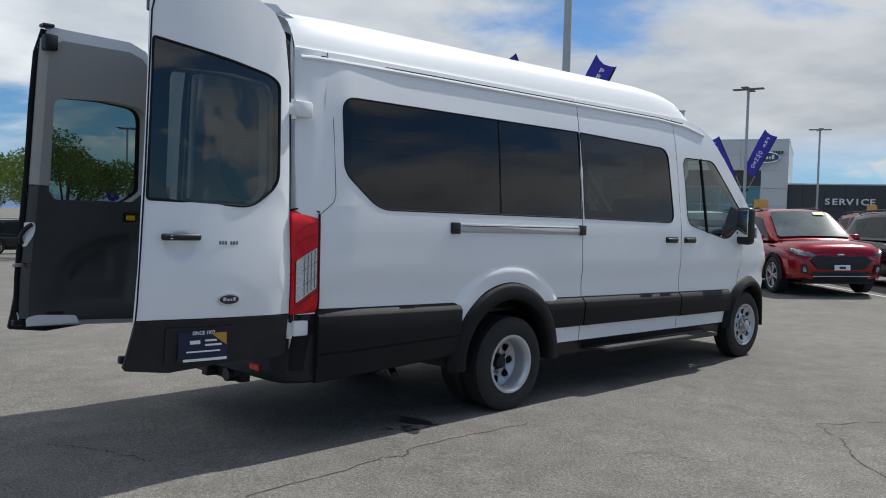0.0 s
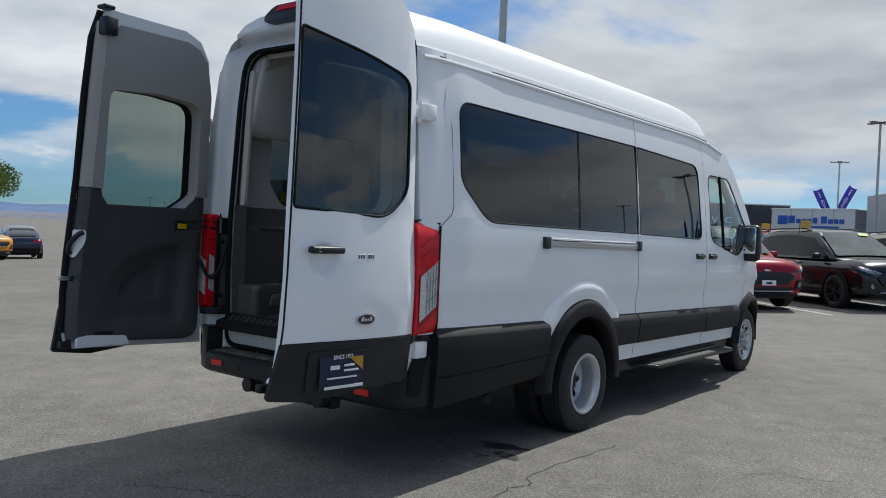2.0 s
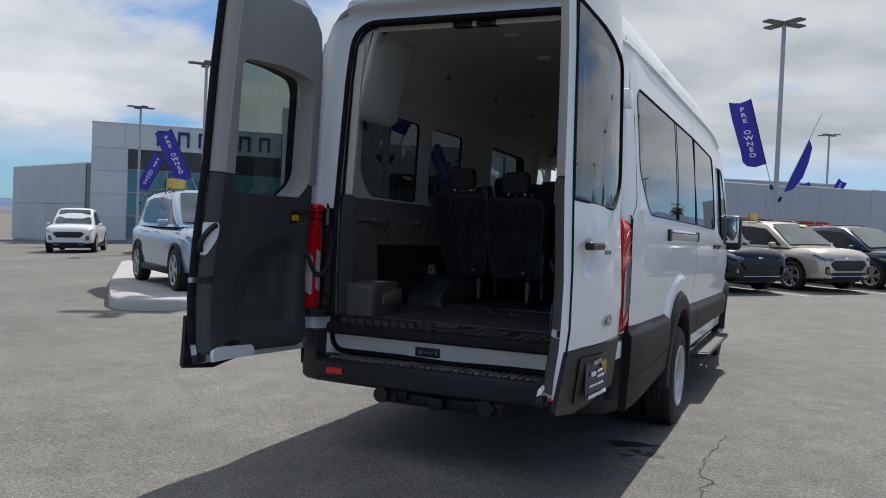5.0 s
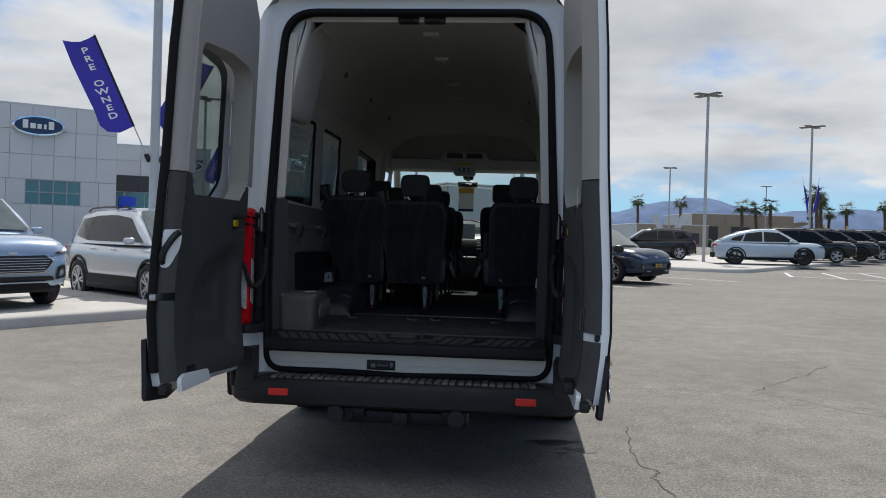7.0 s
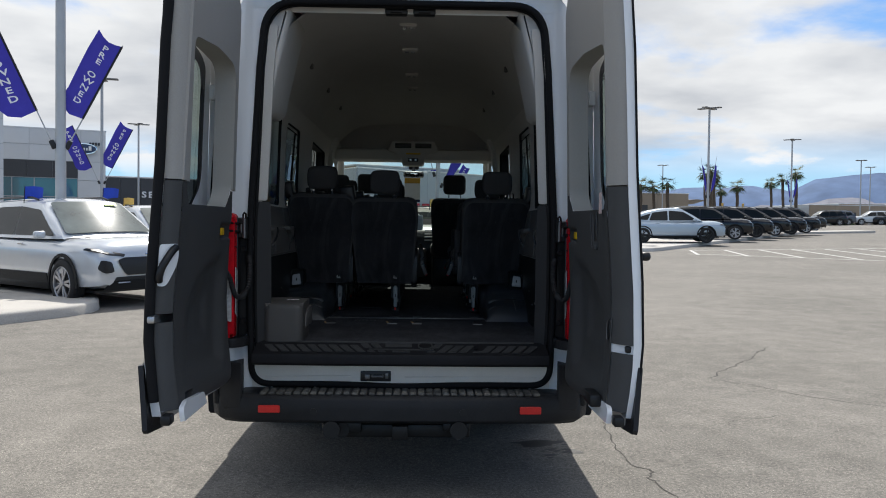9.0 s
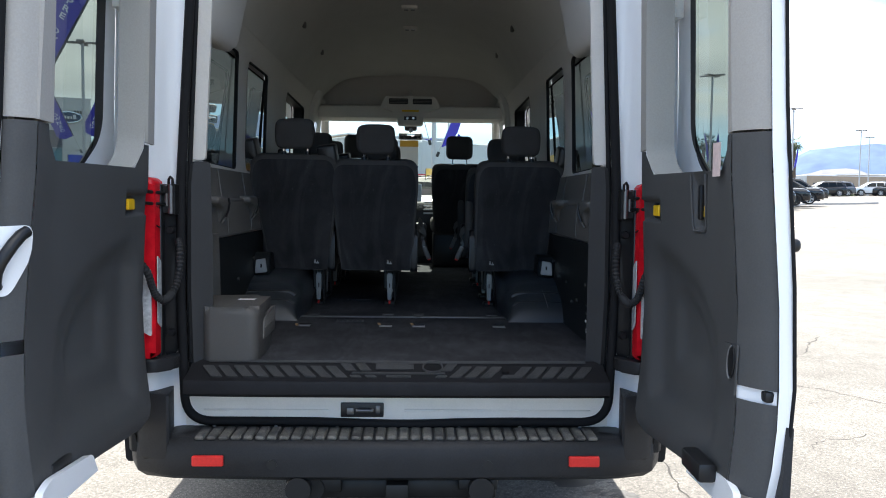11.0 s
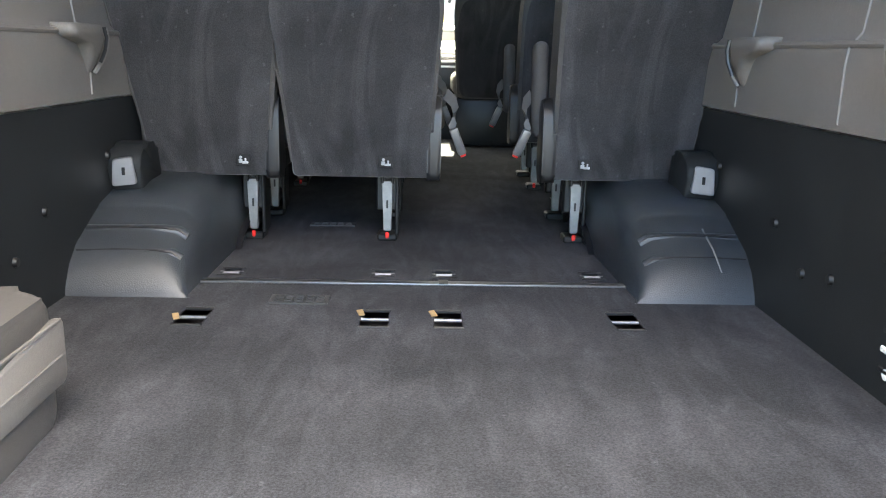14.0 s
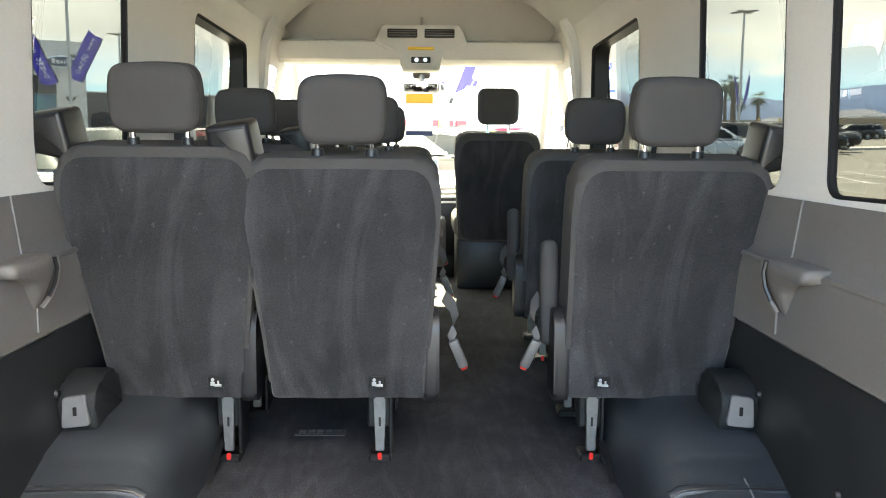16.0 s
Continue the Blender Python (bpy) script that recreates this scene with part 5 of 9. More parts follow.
        put("pull_handle", tube([rim(0.26, 1.138, 0.014), rim(0.28, 1.150, 0.026), rim(0.34, 1.175, 0.032), rim(0.45, 1.198, 0.034), rim(0.60, 1.220, 0.034), rim(0.74, 1.242, 0.032), rim(0.88, 1.262, 0.026), rim(0.96, 1.270, 0.014)], 0.015, 10), M["black"], "black release handle", 60)
    else:
        put("label", moved(rbox(-0.001, 0.001, -0.03, 0.03, -0.045, 0.045, 0), Matrix.Translation(inner(0.78, 1.475, -0.046))), M["paper_red"], "white and red warning label")
        put("latch_bay", sheet(rpoly([(0.762, 0.985, 0.03), (0.895, 0.995, 0.005), (0.895, 0.862, 0.005), (0.80, 0.868, 0.04), (0.752, 0.93, 0.02)], 0.02, 3), (), lambda u, z: inner(u, z, -0.037), (), (), 0.004), M["door_trim"], "moulded bay round the latch")
        put("latch_cup", sheet([(0.865 + 0.024 * math.cos(2 * math.pi * k / 20), 0.945 + 0.042 * math.sin(2 * math.pi * k / 20)) for k in range(20)], (), lambda u, z: inner(u, z, -0.042), (), (), 0.002), M["black"], "round black latch cup")
        put("cup_rim", tube([inner(0.865 + 0.024 * math.cos(a), 0.945 + 0.042 * math.sin(a), -0.042) for a in np.linspace(1.6, 4.8, 12)], 0.003, 6), M["piping"] if "piping" in M else M["alu"])
        put("pull_rim", tube([lower(u, z) + Vector((-0.002, 0, 0)) for u, z in ((0.566, 1.44), (0.571, 1.29), (0.582, 1.277), (0.655, 1.277), (0.666, 1.29), (0.674, 1.44))], 0.004, 6), M["door_trim"], "", 60)
        put("pull_tab", moved(rbox(-0.004, 0.004, -0.006, 0.006, -0.018, 0.018, 0.003, 1), Matrix.Translation(inner(0.638, 1.335, -0.022))), M["yellow"], "small yellow tab")
        put("pull_grip", moved(rbox(-0.008, 0.008, -0.012, 0.012, -0.05, 0.05, 0.005, 2), Matrix.Translation(inner(0.605, 1.36, -0.020))), M["black"], "black pull inside the pocket")
    return d


rear_door(1, -1.3)
rear_door(-1, -2.5)
M["leg"] = mat("leg_steel", (0.24, 0.235, 0.23), 0.42, metal=0.75, vary=0.25, scale=40)
M["seam"] = mat("dark_grey_seam", (0.045, 0.043, 0.042), 0.95, spec=0.1, vary=0.1, scale=40)
M["buckle"] = mat("grey_buckle", (0.17, 0.165, 0.16), 0.4, vary=0.2, scale=30, metal=0.3)
M["tag_print"] = mat("grey_tag_print", (0.42, 0.42, 0.41), 0.7, vary=0.4, scale=90)
M["torn"] = mat("torn_backing", (0.30, 0.19, 0.09), 0.9, vary=0.3, scale=60)

# ---------------------------------------------------------------- inside the van: lining
FLOOR = 0.745
INSIDE = [(0.70, 0.800), (1.17, 0.800), (1.21, 0.802), (1.30, 0.806), (1.335, 0.812), (1.36, 0.835), (1.50, 0.858), (1.60, 0.862), (2.0, 0.848), (2.12, 0.835), (2.22, 0.80)]


def in_x(y, z):
    return lerp(INSIDE, z) - 0.045 * max(0.0, min(1.0, (0.50 - y) / 0.2)) - (0.05 * min(1.0, max(0.0, (y - 4.3) / 0.6)))


def on_in(s, off=0.0):
    return lambda y, z: (s * (in_x(y, z) - off), y, z)


IV = (0.9, 1.05, 1.17, 1.21, 1.30, 1.32, 1.335, 1.345, 1.36, 1.43, 1.5, 1.6, 1.7, 1.8, 1.9, 2.0, 2.06, 2.12, 2.17)
IU = (0.34, 0.40, 0.5, 1.0, 1.5, 2.0, 2.6, 3.2, 3.8, 4.3, 4.6)
WIN_IN = [rpoly([(0.57, 2.08, 0.07), (0.57, 1.68, 0.05), (0.70, 1.505, 0.07), (1.42, 1.49, 0.06), (1.42, 2.08, 0.06)]),
          rpoly([(1.645, 2.08, 0.06), (1.645, 1.49, 0.06), (2.25, 1.49, 0.06), (2.25, 2.08, 0.06)]),
          rpoly([(2.97, 2.08, 0.05), (2.97, 1.49, 0.05), (3.95, 1.47, 0.06), (3.90, 2.06, 0.08)])]
for s in (1, -1):
    part("side_board", sheet([(0.25, 0.70), (0.25, 1.175), (4.2, 1.165), (4.2, 0.70)], (), on_in(s), IU, IV), M["board"], van, "black pressed side board")
    notch_lo = [(0.25, 1.18), (0.25, 1.485), (0.50, 1.485), (0.62, 1.485), (4.25, 1.465), (4.25, 1.17)]
    part("waist_trim", sheet(notch_lo, (), on_in(s, 0.006), IU, IV, 0.0), M["dark_trim"], van, "dark grey moulded waist trim")
    part("shelf_edge", tube([on_in(s, 0.006)(y, 1.338) for y in np.linspace(0.45, 4.2, 12)], 0.008, 8), M["dark_trim"], van)
    for y in (0.94, 1.47, 2.0, 2.6):
        part("trim_seam", tube([on_in(s, 0.0075)(y + 0.03 * math.sin(3 * (z - 1.2)), z) for z in (1.19, 1.25, 1.30, 1.335, 1.36, 1.42, 1.48)], 0.0028, 5), M["piping"], van)
    part("upper_trim", sheet([(0.25, 1.455), (0.25, 2.21), (4.75, 2.21), (4.75, 1.9), (4.3, 1.435)], WIN_IN + [rpoly([(4.20, 1.62, 0.03), (4.35, 1.62, 0.03), (4.6, 2.0, 0.05), (4.25, 2.02, 0.05)])], on_in(s), IU, IV), M["lite_trim"], van, "light grey upper wall trim", sharp=50)
    for k, w in enumerate(WIN_IN):
        # reveal from the lining to the glass
        part("window_reveal", grid([[(s * (in_x(y, z) + o), y, z) for y, z in w + w[:1]] for o in ((0.0, 0.008, 0.016) if k < 2 else (0.0, 0.03, 0.085))]), M["black"], van, sharp=50)
        part("window_gasket", tube([(s * (in_x(y, z) + 0.012), y, z) for y, z in w + w[:1]], 0.008, 6), M["seal"], van)
    # cup hooks along the waist
    for y1 in ((0.74, 1.475) if s > 0 else (0.82, 1.505)):
        # a flat ledge that turns down into a tapering pocket
        def loop(z, ya, yb, xi, xo=0.832):
            return [(s * x, y, z) for x, y in rpoly([(xi, ya), (xi, yb), (xo, yb), (xo, ya)], min(0.02, (yb - ya) * 0.4, (xo - xi) * 0.45), 4)]
        rows_ = [loop(z, ya, yb, xi) for z, ya, yb, xi in ((1.357, y1 - 0.17, y1, 0.785), (1.355, y1 - 0.178, y1 + 0.004, 0.772), (1.345, y1 - 0.182, y1 + 0.006, 0.766), (1.330, y1 - 0.178, y1 + 0.006, 0.766), (1.322, y1 - 0.15, y1 + 0.004, 0.768), (1.310, y1 - 0.088, y1, 0.768), (1.29, y1 - 0.072, y1 - 0.006, 0.773), (1.265, y1 - 0.058, y1 - 0.014, 0.782), (1.243, y1 - 0.047, y1 - 0.02, 0.794), (1.232, y1 - 0.04, y1 - 0.025, 0.806))]
        bm = grid([r_ + r_[:1] for r_ in rows_])
        bmesh.ops.remove_doubles(bm, verts=bm.verts, dist=0.0001)
        bm.faces.new([v for v in bm.verts if abs(v.co.z - 1.357) < 1e-5])
        cup = part("cup_holder", bm, M["dark_trim"], van, "moulded grey cup holder", sharp=60)
        lip = [(s * 0.768, y1 + 0.008, 1.350), (s * 0.764, y1 + 0.010, 1.325), (s * 0.768, y1 + 0.006, 1.295), (s * 0.778, y1 - 0.004, 1.265), (s * 0.792, y1 - 0.016, 1.24)]
        part("pocket_lip", tube(lip, 0.006, 6), M["dark_trim"], cup)
        part("pocket_slot", tube([(x - s * 0.003, y - 0.013, z) for x, y, z in lip[:4]], 0.005, 6), M["black"], cup)
        if s < 0:
            part("cup_sign", rbox(-0.8105, -0.806, y1 + 0.05, y1 + 0.075, 1.272, 1.30, 0.002, 1), M["black"], cup, "small black sign plate")
    for y, z in ((1.17, 0.955), (1.55, 1.03), (0.90, 0.90), (0.72, 0.99), (0.62, 0.99), (1.02, 0.88), (0.55, 0.86)):
        part("board_screw", cyl((s * 0.802, y, z), (s * 0.792, y, z), 0.012, 0.009, 12), M["blackmetal"], van)
    for j in range(4):
        for k in range(2):
            y, z = 0.60 + 0.075 * k, 0.80 + 0.035 * j
            if s > 0:
                # pale fill puts the light coming through the holes into their colour
                lit = j == 1
                part("board_slot", rbox(0.7965, 0.802, y - 0.027, y + 0.027, z - 0.006, z + 0.006, 0.004, 1), M["paper"] if lit else M["black"], van, "slot filled pale for light on the white panel behind" if lit else "")
                if j == 0:
                    part("board_hole", cyl((0.802, y, z - 0.004), (0.7965, y, z - 0.004), 0.010, seg=12), M["paper"], van)
    # rear pillar lining, pale above and dark below
    part("pillar_trim", sheet([(0.215, 0.66), (0.215, 1.485), (0.30, 1.485), (0.30, 0.66)], (), lambda y, z: (s * (0.775 + 0.02 * (z - 0.7) + 0.3 * max(0, 0.24 - y) - 0.01), y, z), (0.28, 0.30), (1.0, 1.3), 0.008), M["pillar"], van)
    part("pillar_trim", sheet([(0.225, 1.49), (0.225, 2.40), (0.30, 2.40), (0.30, 1.49)], (), lambda y, z: (s * (0.785 - 0.06 * (z - 1.6)), y, z), (), (1.7, 2.0, 2.2), 0.008), M["lite_trim"], van)
    part("pillar_face", sheet(rpoly([(0.727, 0.735), (0.772, 0.735), (0.778, 1.0), (0.776, 1.40), (0.770, 1.485), (0.732, 1.485), (0.728, 1.2)], 0.012, 3), (), lambda x, z: (s * (x if s > 0 else x - 0.3 * max(0.0, 0.772 - x)), 0.205 + 1.3 * (0.778 - x), z), (0.735, 0.75), (0.9, 1.2), 0.02), M["pillar"], van, "dark grey rear pillar lining", sharp=50)
    part("pillar_face", sheet(rpoly([(0.722, 1.492), (0.770, 1.492), (0.745, 2.2), (0.72, 2.42), (0.67, 2.42), (0.69, 2.2)], 0.012, 3), (), lambda x, z: (s * x, 0.262, z), (), (1.8, 2.1), 0.02), M["lite_trim"], van, sharp=50)
    part("corner_cover", prism(rpoly([(s * 0.84, 1.995), (s * 0.745, 1.97), (s * 0.715, 2.02), (s * 0.60, 2.52), (s * 0.78, 2.53)], 0.025, 3), "y", 0.27, 0.80, 0.03, 3), M["lite_trim"], van, "pale moulded corner cover", sharp=50)
    # wheel housing
    rows = []
    for y, h, wx in ((1.235, 0.0, 0.545), (1.242, 0.022, 0.552), (1.272, 0.070, 0.558), (1.32, 0.11, 0.557), (1.45, 0.165, 0.55), (1.47, 0.172, 0.55), (1.475, 0.178, 0.55), (1.62, 0.21, 0.548), (1.9, 0.222, 0.545), (2.15, 0.22, 0.545), (2.45, 0.18, 0.548), (2.58, 0.12, 0.555), (2.66, 0.05, 0.56), (2.69, 0.0, 0.56)):
        h = max(h, 0.0005)
        rows.append([(s * (wx - 0.03), y, FLOOR), (s * (wx - 0.022), y, FLOOR + h * 0.45), (s * (wx - 0.008), y, FLOOR + h * 0.75), (s * (wx + 0.03), y, FLOOR + h * 0.94), (s * (wx + 0.085), y, FLOOR + h), (s * 0.72, y, FLOOR + h * 1.0), (s * 0.802, y, FLOOR + h * 0.96)])
    part("wheel_housing", grid(rows), M["wheelhouse"], van, "dark moulded plastic wheel housing", sharp=45)
    for gy, gh in ((1.305, 0.094), (1.372, 0.134)):
        part("housing_groove", tube([(s * x, gy, FLOOR + gh + z) for x, z in ((0.552, -0.02), (0.572, -0.004), (0.61, 0.0015), (0.70, 0.002), (0.795, -0.002))], 0.0032, 6), M["black"], van)
        part("housing_ridge", tube([(s * x, gy + 0.012, FLOOR + gh + z) for x, z in ((0.556, -0.026), (0.576, -0.013), (0.61, -0.0105), (0.70, -0.0105), (0.795, -0.013))], 0.0165, 12), M["wheelhouse"], van)
    if s > 0:
        part("housing_scratch", tube([(0.716, 1.40, FLOOR + 0.1455), (0.720, 1.32, FLOOR + 0.1125), (0.728, 1.272, FLOOR + 0.0680)], 0.0025, 5), M["piping"], van, "pale scratch on the wheel housing")
    part("belt_anchor", joined(prism(rpoly([(1.56, FLOOR + 0.19), (1.545, FLOOR + 0.275), (1.60, FLOOR + 0.312), (1.69, FLOOR + 0.312), (1.74, FLOOR + 0.20)], 0.02, 3), "x", s * 0.715, s * 0.802, 0.012)), M["board"], van, "black belt anchor cover")
    part("anchor_plate", joined(prism(rpoly([(0.726, FLOOR + 0.212), (0.790, FLOOR + 0.205), (0.785, FLOOR + 0.277), (0.735, FLOOR + 0.285)], 0.008, 2) if s > 0 else [(-x, z) for x, z in rpoly([(0.726, FLOOR + 0.212), (0.790, FLOOR + 0.205), (0.785, FLOOR + 0.277), (0.735, FLOOR + 0.285)], 0.008, 2)], "y", 1.543, 1.556, 0.002, 1)), M["alu"], van, "bright anchor plate")
    part("anchor_slot", rbox(s * 0.757 - 0.004, s * 0.757 + 0.004, 1.539, 1.544, FLOOR + 0.236, FLOOR + 0.256, 0.001, 1), M["black"], van)

# floor covering, with the joint strip, seat fixing slots and vents
SLOT_Y = (1.10, 1.475)
SLOT_X = (-0.472, -0.082, 0.076, 0.462)
slots = []
for y, w, d in ((SLOT_Y[0], 0.030, 0.112), (SLOT_Y[1], 0.021, 0.062)):
    for x in SLOT_X:
        slots.append(rpoly([(x - w, y - d / 2), (x + w, y - d / 2), (x + w, y + d / 2), (x - w, y + d / 2)], 0.008, 2))
part("floor_carpet", sheet([(-0.80, 0.205), (0.80, 0.205), (0.80, 1.372), (-0.80, 1.372)], [h for h in slots if h[0][1] < 1.3], lambda x, y: (x, y, FLOOR), np.linspace(-0.7, 0.7, 8), (0.6, 0.9, 1.2), 0.0), M["carpet"], van, "worn charcoal floor carpet")
part("floor_carpet", sheet([(-0.80, 1.382), (0.80, 1.382), (0.80, 4.9), (-0.80, 4.9)], [h for h in slots if h[0][1] > 1.3], lambda x, y: (x, y, FLOOR), np.linspace(-0.7, 0.7, 8), (1.8, 2.4, 3.2, 4.0), 0.0), M["carpet"], van, "worn charcoal floor carpet")
part("floor_pan", rbox(-0.82, 0.82, 0.24, 5.0, FLOOR - 0.06, FLOOR - 0.035, 0.0), M["black"], van)
part("joint_strip", rbox(-0.535, 0.535, 1.363, 1.391, FLOOR, FLOOR + 0.006, 0.003, 2), M["leg_dark"], van, "worn metal joint strip")
part("joint_gap", rbox(0.060, 0.084, 1.36, 1.394, FLOOR + 0.005, FLOOR + 0.008, 0.001, 1), M["black"], van)
for x in SLOT_X:
    for y in SLOT_Y:
        big = y < 1.2
        part("seat_anchor", joined(cyl((x - 0.03, y + 0.002, FLOOR - 0.003), (x + 0.03, y + 0.002, FLOOR - 0.003), 0.0045, seg=8), rbox(x - 0.014, x - 0.006, y - 0.045, y - 0.008, FLOOR - 0.03, FLOOR - 0.012, 0.002, 1), rbox(x + 0.006, x + 0.014, y - 0.045, y - 0.008, FLOOR - 0.03, FLOOR - 0.012, 0.002, 1)), M["leg_dark"], van, "steel seat anchor")
        for e in ((-0.058, 0.058) if big else (-0.033, 0.033)):
            part("slot_rim", rbox(x - 0.032, x + 0.032, y + e - 0.003, y + e + 0.003, FLOOR - 0.005, FLOOR + 0.003, 0.002, 1), M["black"], van)
        if big and x < 0.2:
            part("slot_flap", moved(rbox(-0.007, 0.007, -0.004, 0.016, -0.002, 0.002, 0.001, 1), pose(x - 0.030, y - 0.02 + 0.04 * (x > -0.2), FLOOR + 0.003, 20, 0, 25)), M["torn"], van, "torn brown slot flap")


def floor_vent(x, y, w, d):
    v = part("floor_vent", sheet([(x - w / 2, y - d / 2), (x + w / 2, y - d / 2), (x + w / 2, y + d / 2), (x - w / 2, y + d / 2)], [[(x - w / 2 + 0.008 + a * (w - 0.016) / 5 + 0.003, y - d / 2 + 0.006 + b * (d - 0.012) / 3 + 0.002), (x - w / 2 + 0.008 + (a + 1) * (w - 0.016) / 5 - 0.003, y - d / 2 + 0.006 + b * (d - 0.012) / 3 + 0.002), (x - w / 2 + 0.008 + (a + 1) * (w - 0.016) / 5 - 0.003, y - d / 2 + 0.006 + (b + 1) * (d - 0.012) / 3 - 0.002), (x - w / 2 + 0.008 + a * (w - 0.016) / 5 + 0.003, y - d / 2 + 0.006 + (b + 1) * (d - 0.012) / 3 - 0.002)] for a in range(5) for b in range(3)], lambda u, v: (u, v, FLOOR + 0.005), (), (), 0.004), M["pillar"], van, "dark slotted floor vent")
    part("vent_dark", rbox(x - w / 2 + 0.006, x + w / 2 - 0.006, y - d / 2 + 0.005, y + d / 2 - 0.005, FLOOR + 0.0004, FLOOR + 0.001, 0), M["black"], v)


floor_vent(-0.262, 1.225, 0.135, 0.066)
floor_vent(-0.275, 2.08, 0.145, 0.05)

# ribbed sill plate at the back edge: a dark frame with raised grey treads
SILL = [(0.085, 0.708), (0.16, 0.728), (0.20, 0.747)]
rows = []
for y, z in ((0.16, 0.640), (0.082, 0.643), (0.066, 0.655), (0.062, 0.688), (0.070, 0.703), (0.085, 0.708), (0.16, 0.728), (0.20, 0.747), (0.215, 0.751), (0.222, 0.744)):
    rows.append([(x, y + 0.012 * (abs(x) / 0.76) ** 4, z) for x in np.linspace(-0.765, 0.765, 13)])
sill = part("sill_plate", grid(rows), M["sill"], van, "black ribbed plastic sill plate", sharp=40)


def tread(xa, xb, y0, y1, lean):
    ps = rpoly([(xa + lean, y0), (xb + lean, y0), (xb - lean, y1), (xa - lean, y1)], 0.004, 2)
    part("sill_rib", sheet(ps, (), lambda u, v: (u, v, lerp(SILL, v) + 0.004), (), (0.16,), 0.005), M["sill_rib"], sill)


for k in range(9):
    for e in (1, -1):
        x = e * (0.675 - 0.056 * k)
        if e > 0 and k == 5:
            tread(x - 0.019, x + 0.019, 0.098, 0.120, -0.007)
            part("sill_pin", cyl((x - 0.004, 0.142, 0.722), (x - 0.004, 0.140, 0.732), 0.013, seg=14), M["seal"], sill)
            continue
        tread(x - 0.020, x + 0.020, 0.098, 0.176, -0.024 * e)
for e in (1, -1):
    for x in (0.185, 0.130):
        if e > 0 and x < 0.15:
            continue
        tread(e * x - 0.019, e * x + 0.019, 0.148, 0.190, -0.013 * e)
        tread(e * (x - 0.03) - 0.018, e * (x - 0.03) + 0.018, 0.098, 0.114, -0.005 * e)
tread(-0.085, 0.055, 0.160, 0.190, 0.0)
tread(-0.045, 0.045, 0.098, 0.114, 0.0)
tread(-0.17, 0.17, 0.124, 0.137, 0.0)
part("sill_hole", cyl((0.125, 0.172, 0.722), (0.125, 0.168, 0.739), 0.034, seg=24), M["seal"], sill, "round recess")
part("hole_rim", tube([(0.125 + 0.036 * math.cos(a), 0.170 + 0.034 * math.sin(a), lerp(SILL, 0.170 + 0.034 * math.sin(a)) + 0.005) for a in np.linspace(0, 2 * math.pi, 25)], 0.004, 6), M["sill_rib"], sill)
for y in (0.196, 0.208):
    part("sill_ridge", tube([(x, y + 0.010 * (abs(x) / 0.72) ** 4, lerp(SILL, y) + 0.003) for x in np.linspace(-0.70, 0.70, 9)], 0.0035, 6), M["sill_rib"], sill)

# the left corner lining runs down to the jack box
part("corner_lining", sheet([(0.25, 0.72), (0.25, 1.20), (0.70, 1.20), (0.705, 1.184), (0.722, 1.05), (0.735, 0.92), (0.75, 0.72)], (), lambda y, z: (-(in_x(y, min(z, 1.17)) - 0.010), y, z), (0.4, 0.5), (0.9, 1.05), 0.008), M["dark_trim"], van, "grey corner lining over the jack box")
# jack box in the left rear corner
jb = part("jack_box", prism(rpoly([(-0.805, 0.36, 0), (-0.715, 0.205, 0.02), (-0.525, 0.205, 0.045), (-0.54, 0.62, 0.06), (-0.805, 0.62, 0)], 0.03, 6), "z", FLOOR - 0.02, 0.948, 0.035, 5), M["jack"], van, "grey moulded box over the jack", sharp=45)
part("box_panel", prism(rpoly([(0.335, FLOOR + 0.06), (0.60, FLOOR + 0.06), (0.60, 0.91), (0.355, 0.885)], 0.02, 3), "x", -0.542, -0.525, 0.006), M["dark_trim"], jb)
for k in (2, 6):
    part("panel_rib", rbox(-0.5262, -0.5225, 0.36, 0.585, FLOOR + 0.075 + 0.014 * k, FLOOR + 0.081 + 0.014 * k, 0.0015, 1), M["dark_trim"], jb)
part("box_label", moved(rbox(-0.032, 0.032, -0.02, 0.02, 0, 0.0012, 0), pose(-0.61, 0.44, 0.9502, 0, 0, -3)), M["paper"], jb, "white printed label")
part("label_print", joined(*[moved(rbox(-0.022 + 0.024 * k, -0.004 + 0.024 * k, -0.012, 0.008, 0.0012, 0.0018, 0), pose(-0.61, 0.44, 0.9502, 0, 0, -3)) for k in range(2)]), M["paper_red"], jb)

# headliner
rows = []
for y in (0.30, 0.36, 0.5, 0.8, 1.3, 2.0, 2.8, 3.4, 3.9, 4.3, 4.55):
    d = lerp([(0.30, -0.06), (0.5, 0.0), (3.4, 0.0), (3.9, -0.03), (4.3, -0.11), (4.55, -0.20)], y)
    half = [(0.802 - (0.05 if y > 4.4 else 0), 2.20), (0.775, 2.25), (0.70, 2.38), (0.64, 2.48), (0.55, 2.56), (0.40, 2.605), (0.2, 2.622), (0.0, 2.625)]
    half = [(x - (0.03 if y < 0.4 else 0), y, z + d * (z - 2.2) / 0.42) for x, z in half]
    rows.append(half + [(-x, yy, z) for x, yy, z in half[-2::-1]])
part("headliner", grid(rows), M["headliner"], van, "pale grey cloth headliner", sharp=70)
part("rear_header", sheet([(-0.74, 2.50), (0.74, 2.50), (0.70, 2.57), (0.5, 2.60), (-0.5, 2.60), (-0.70, 2.57)], (), lambda x, z: (x, 0.31 - 0.0 * z, z), (), (), 0.01), M["lite_trim"], van)
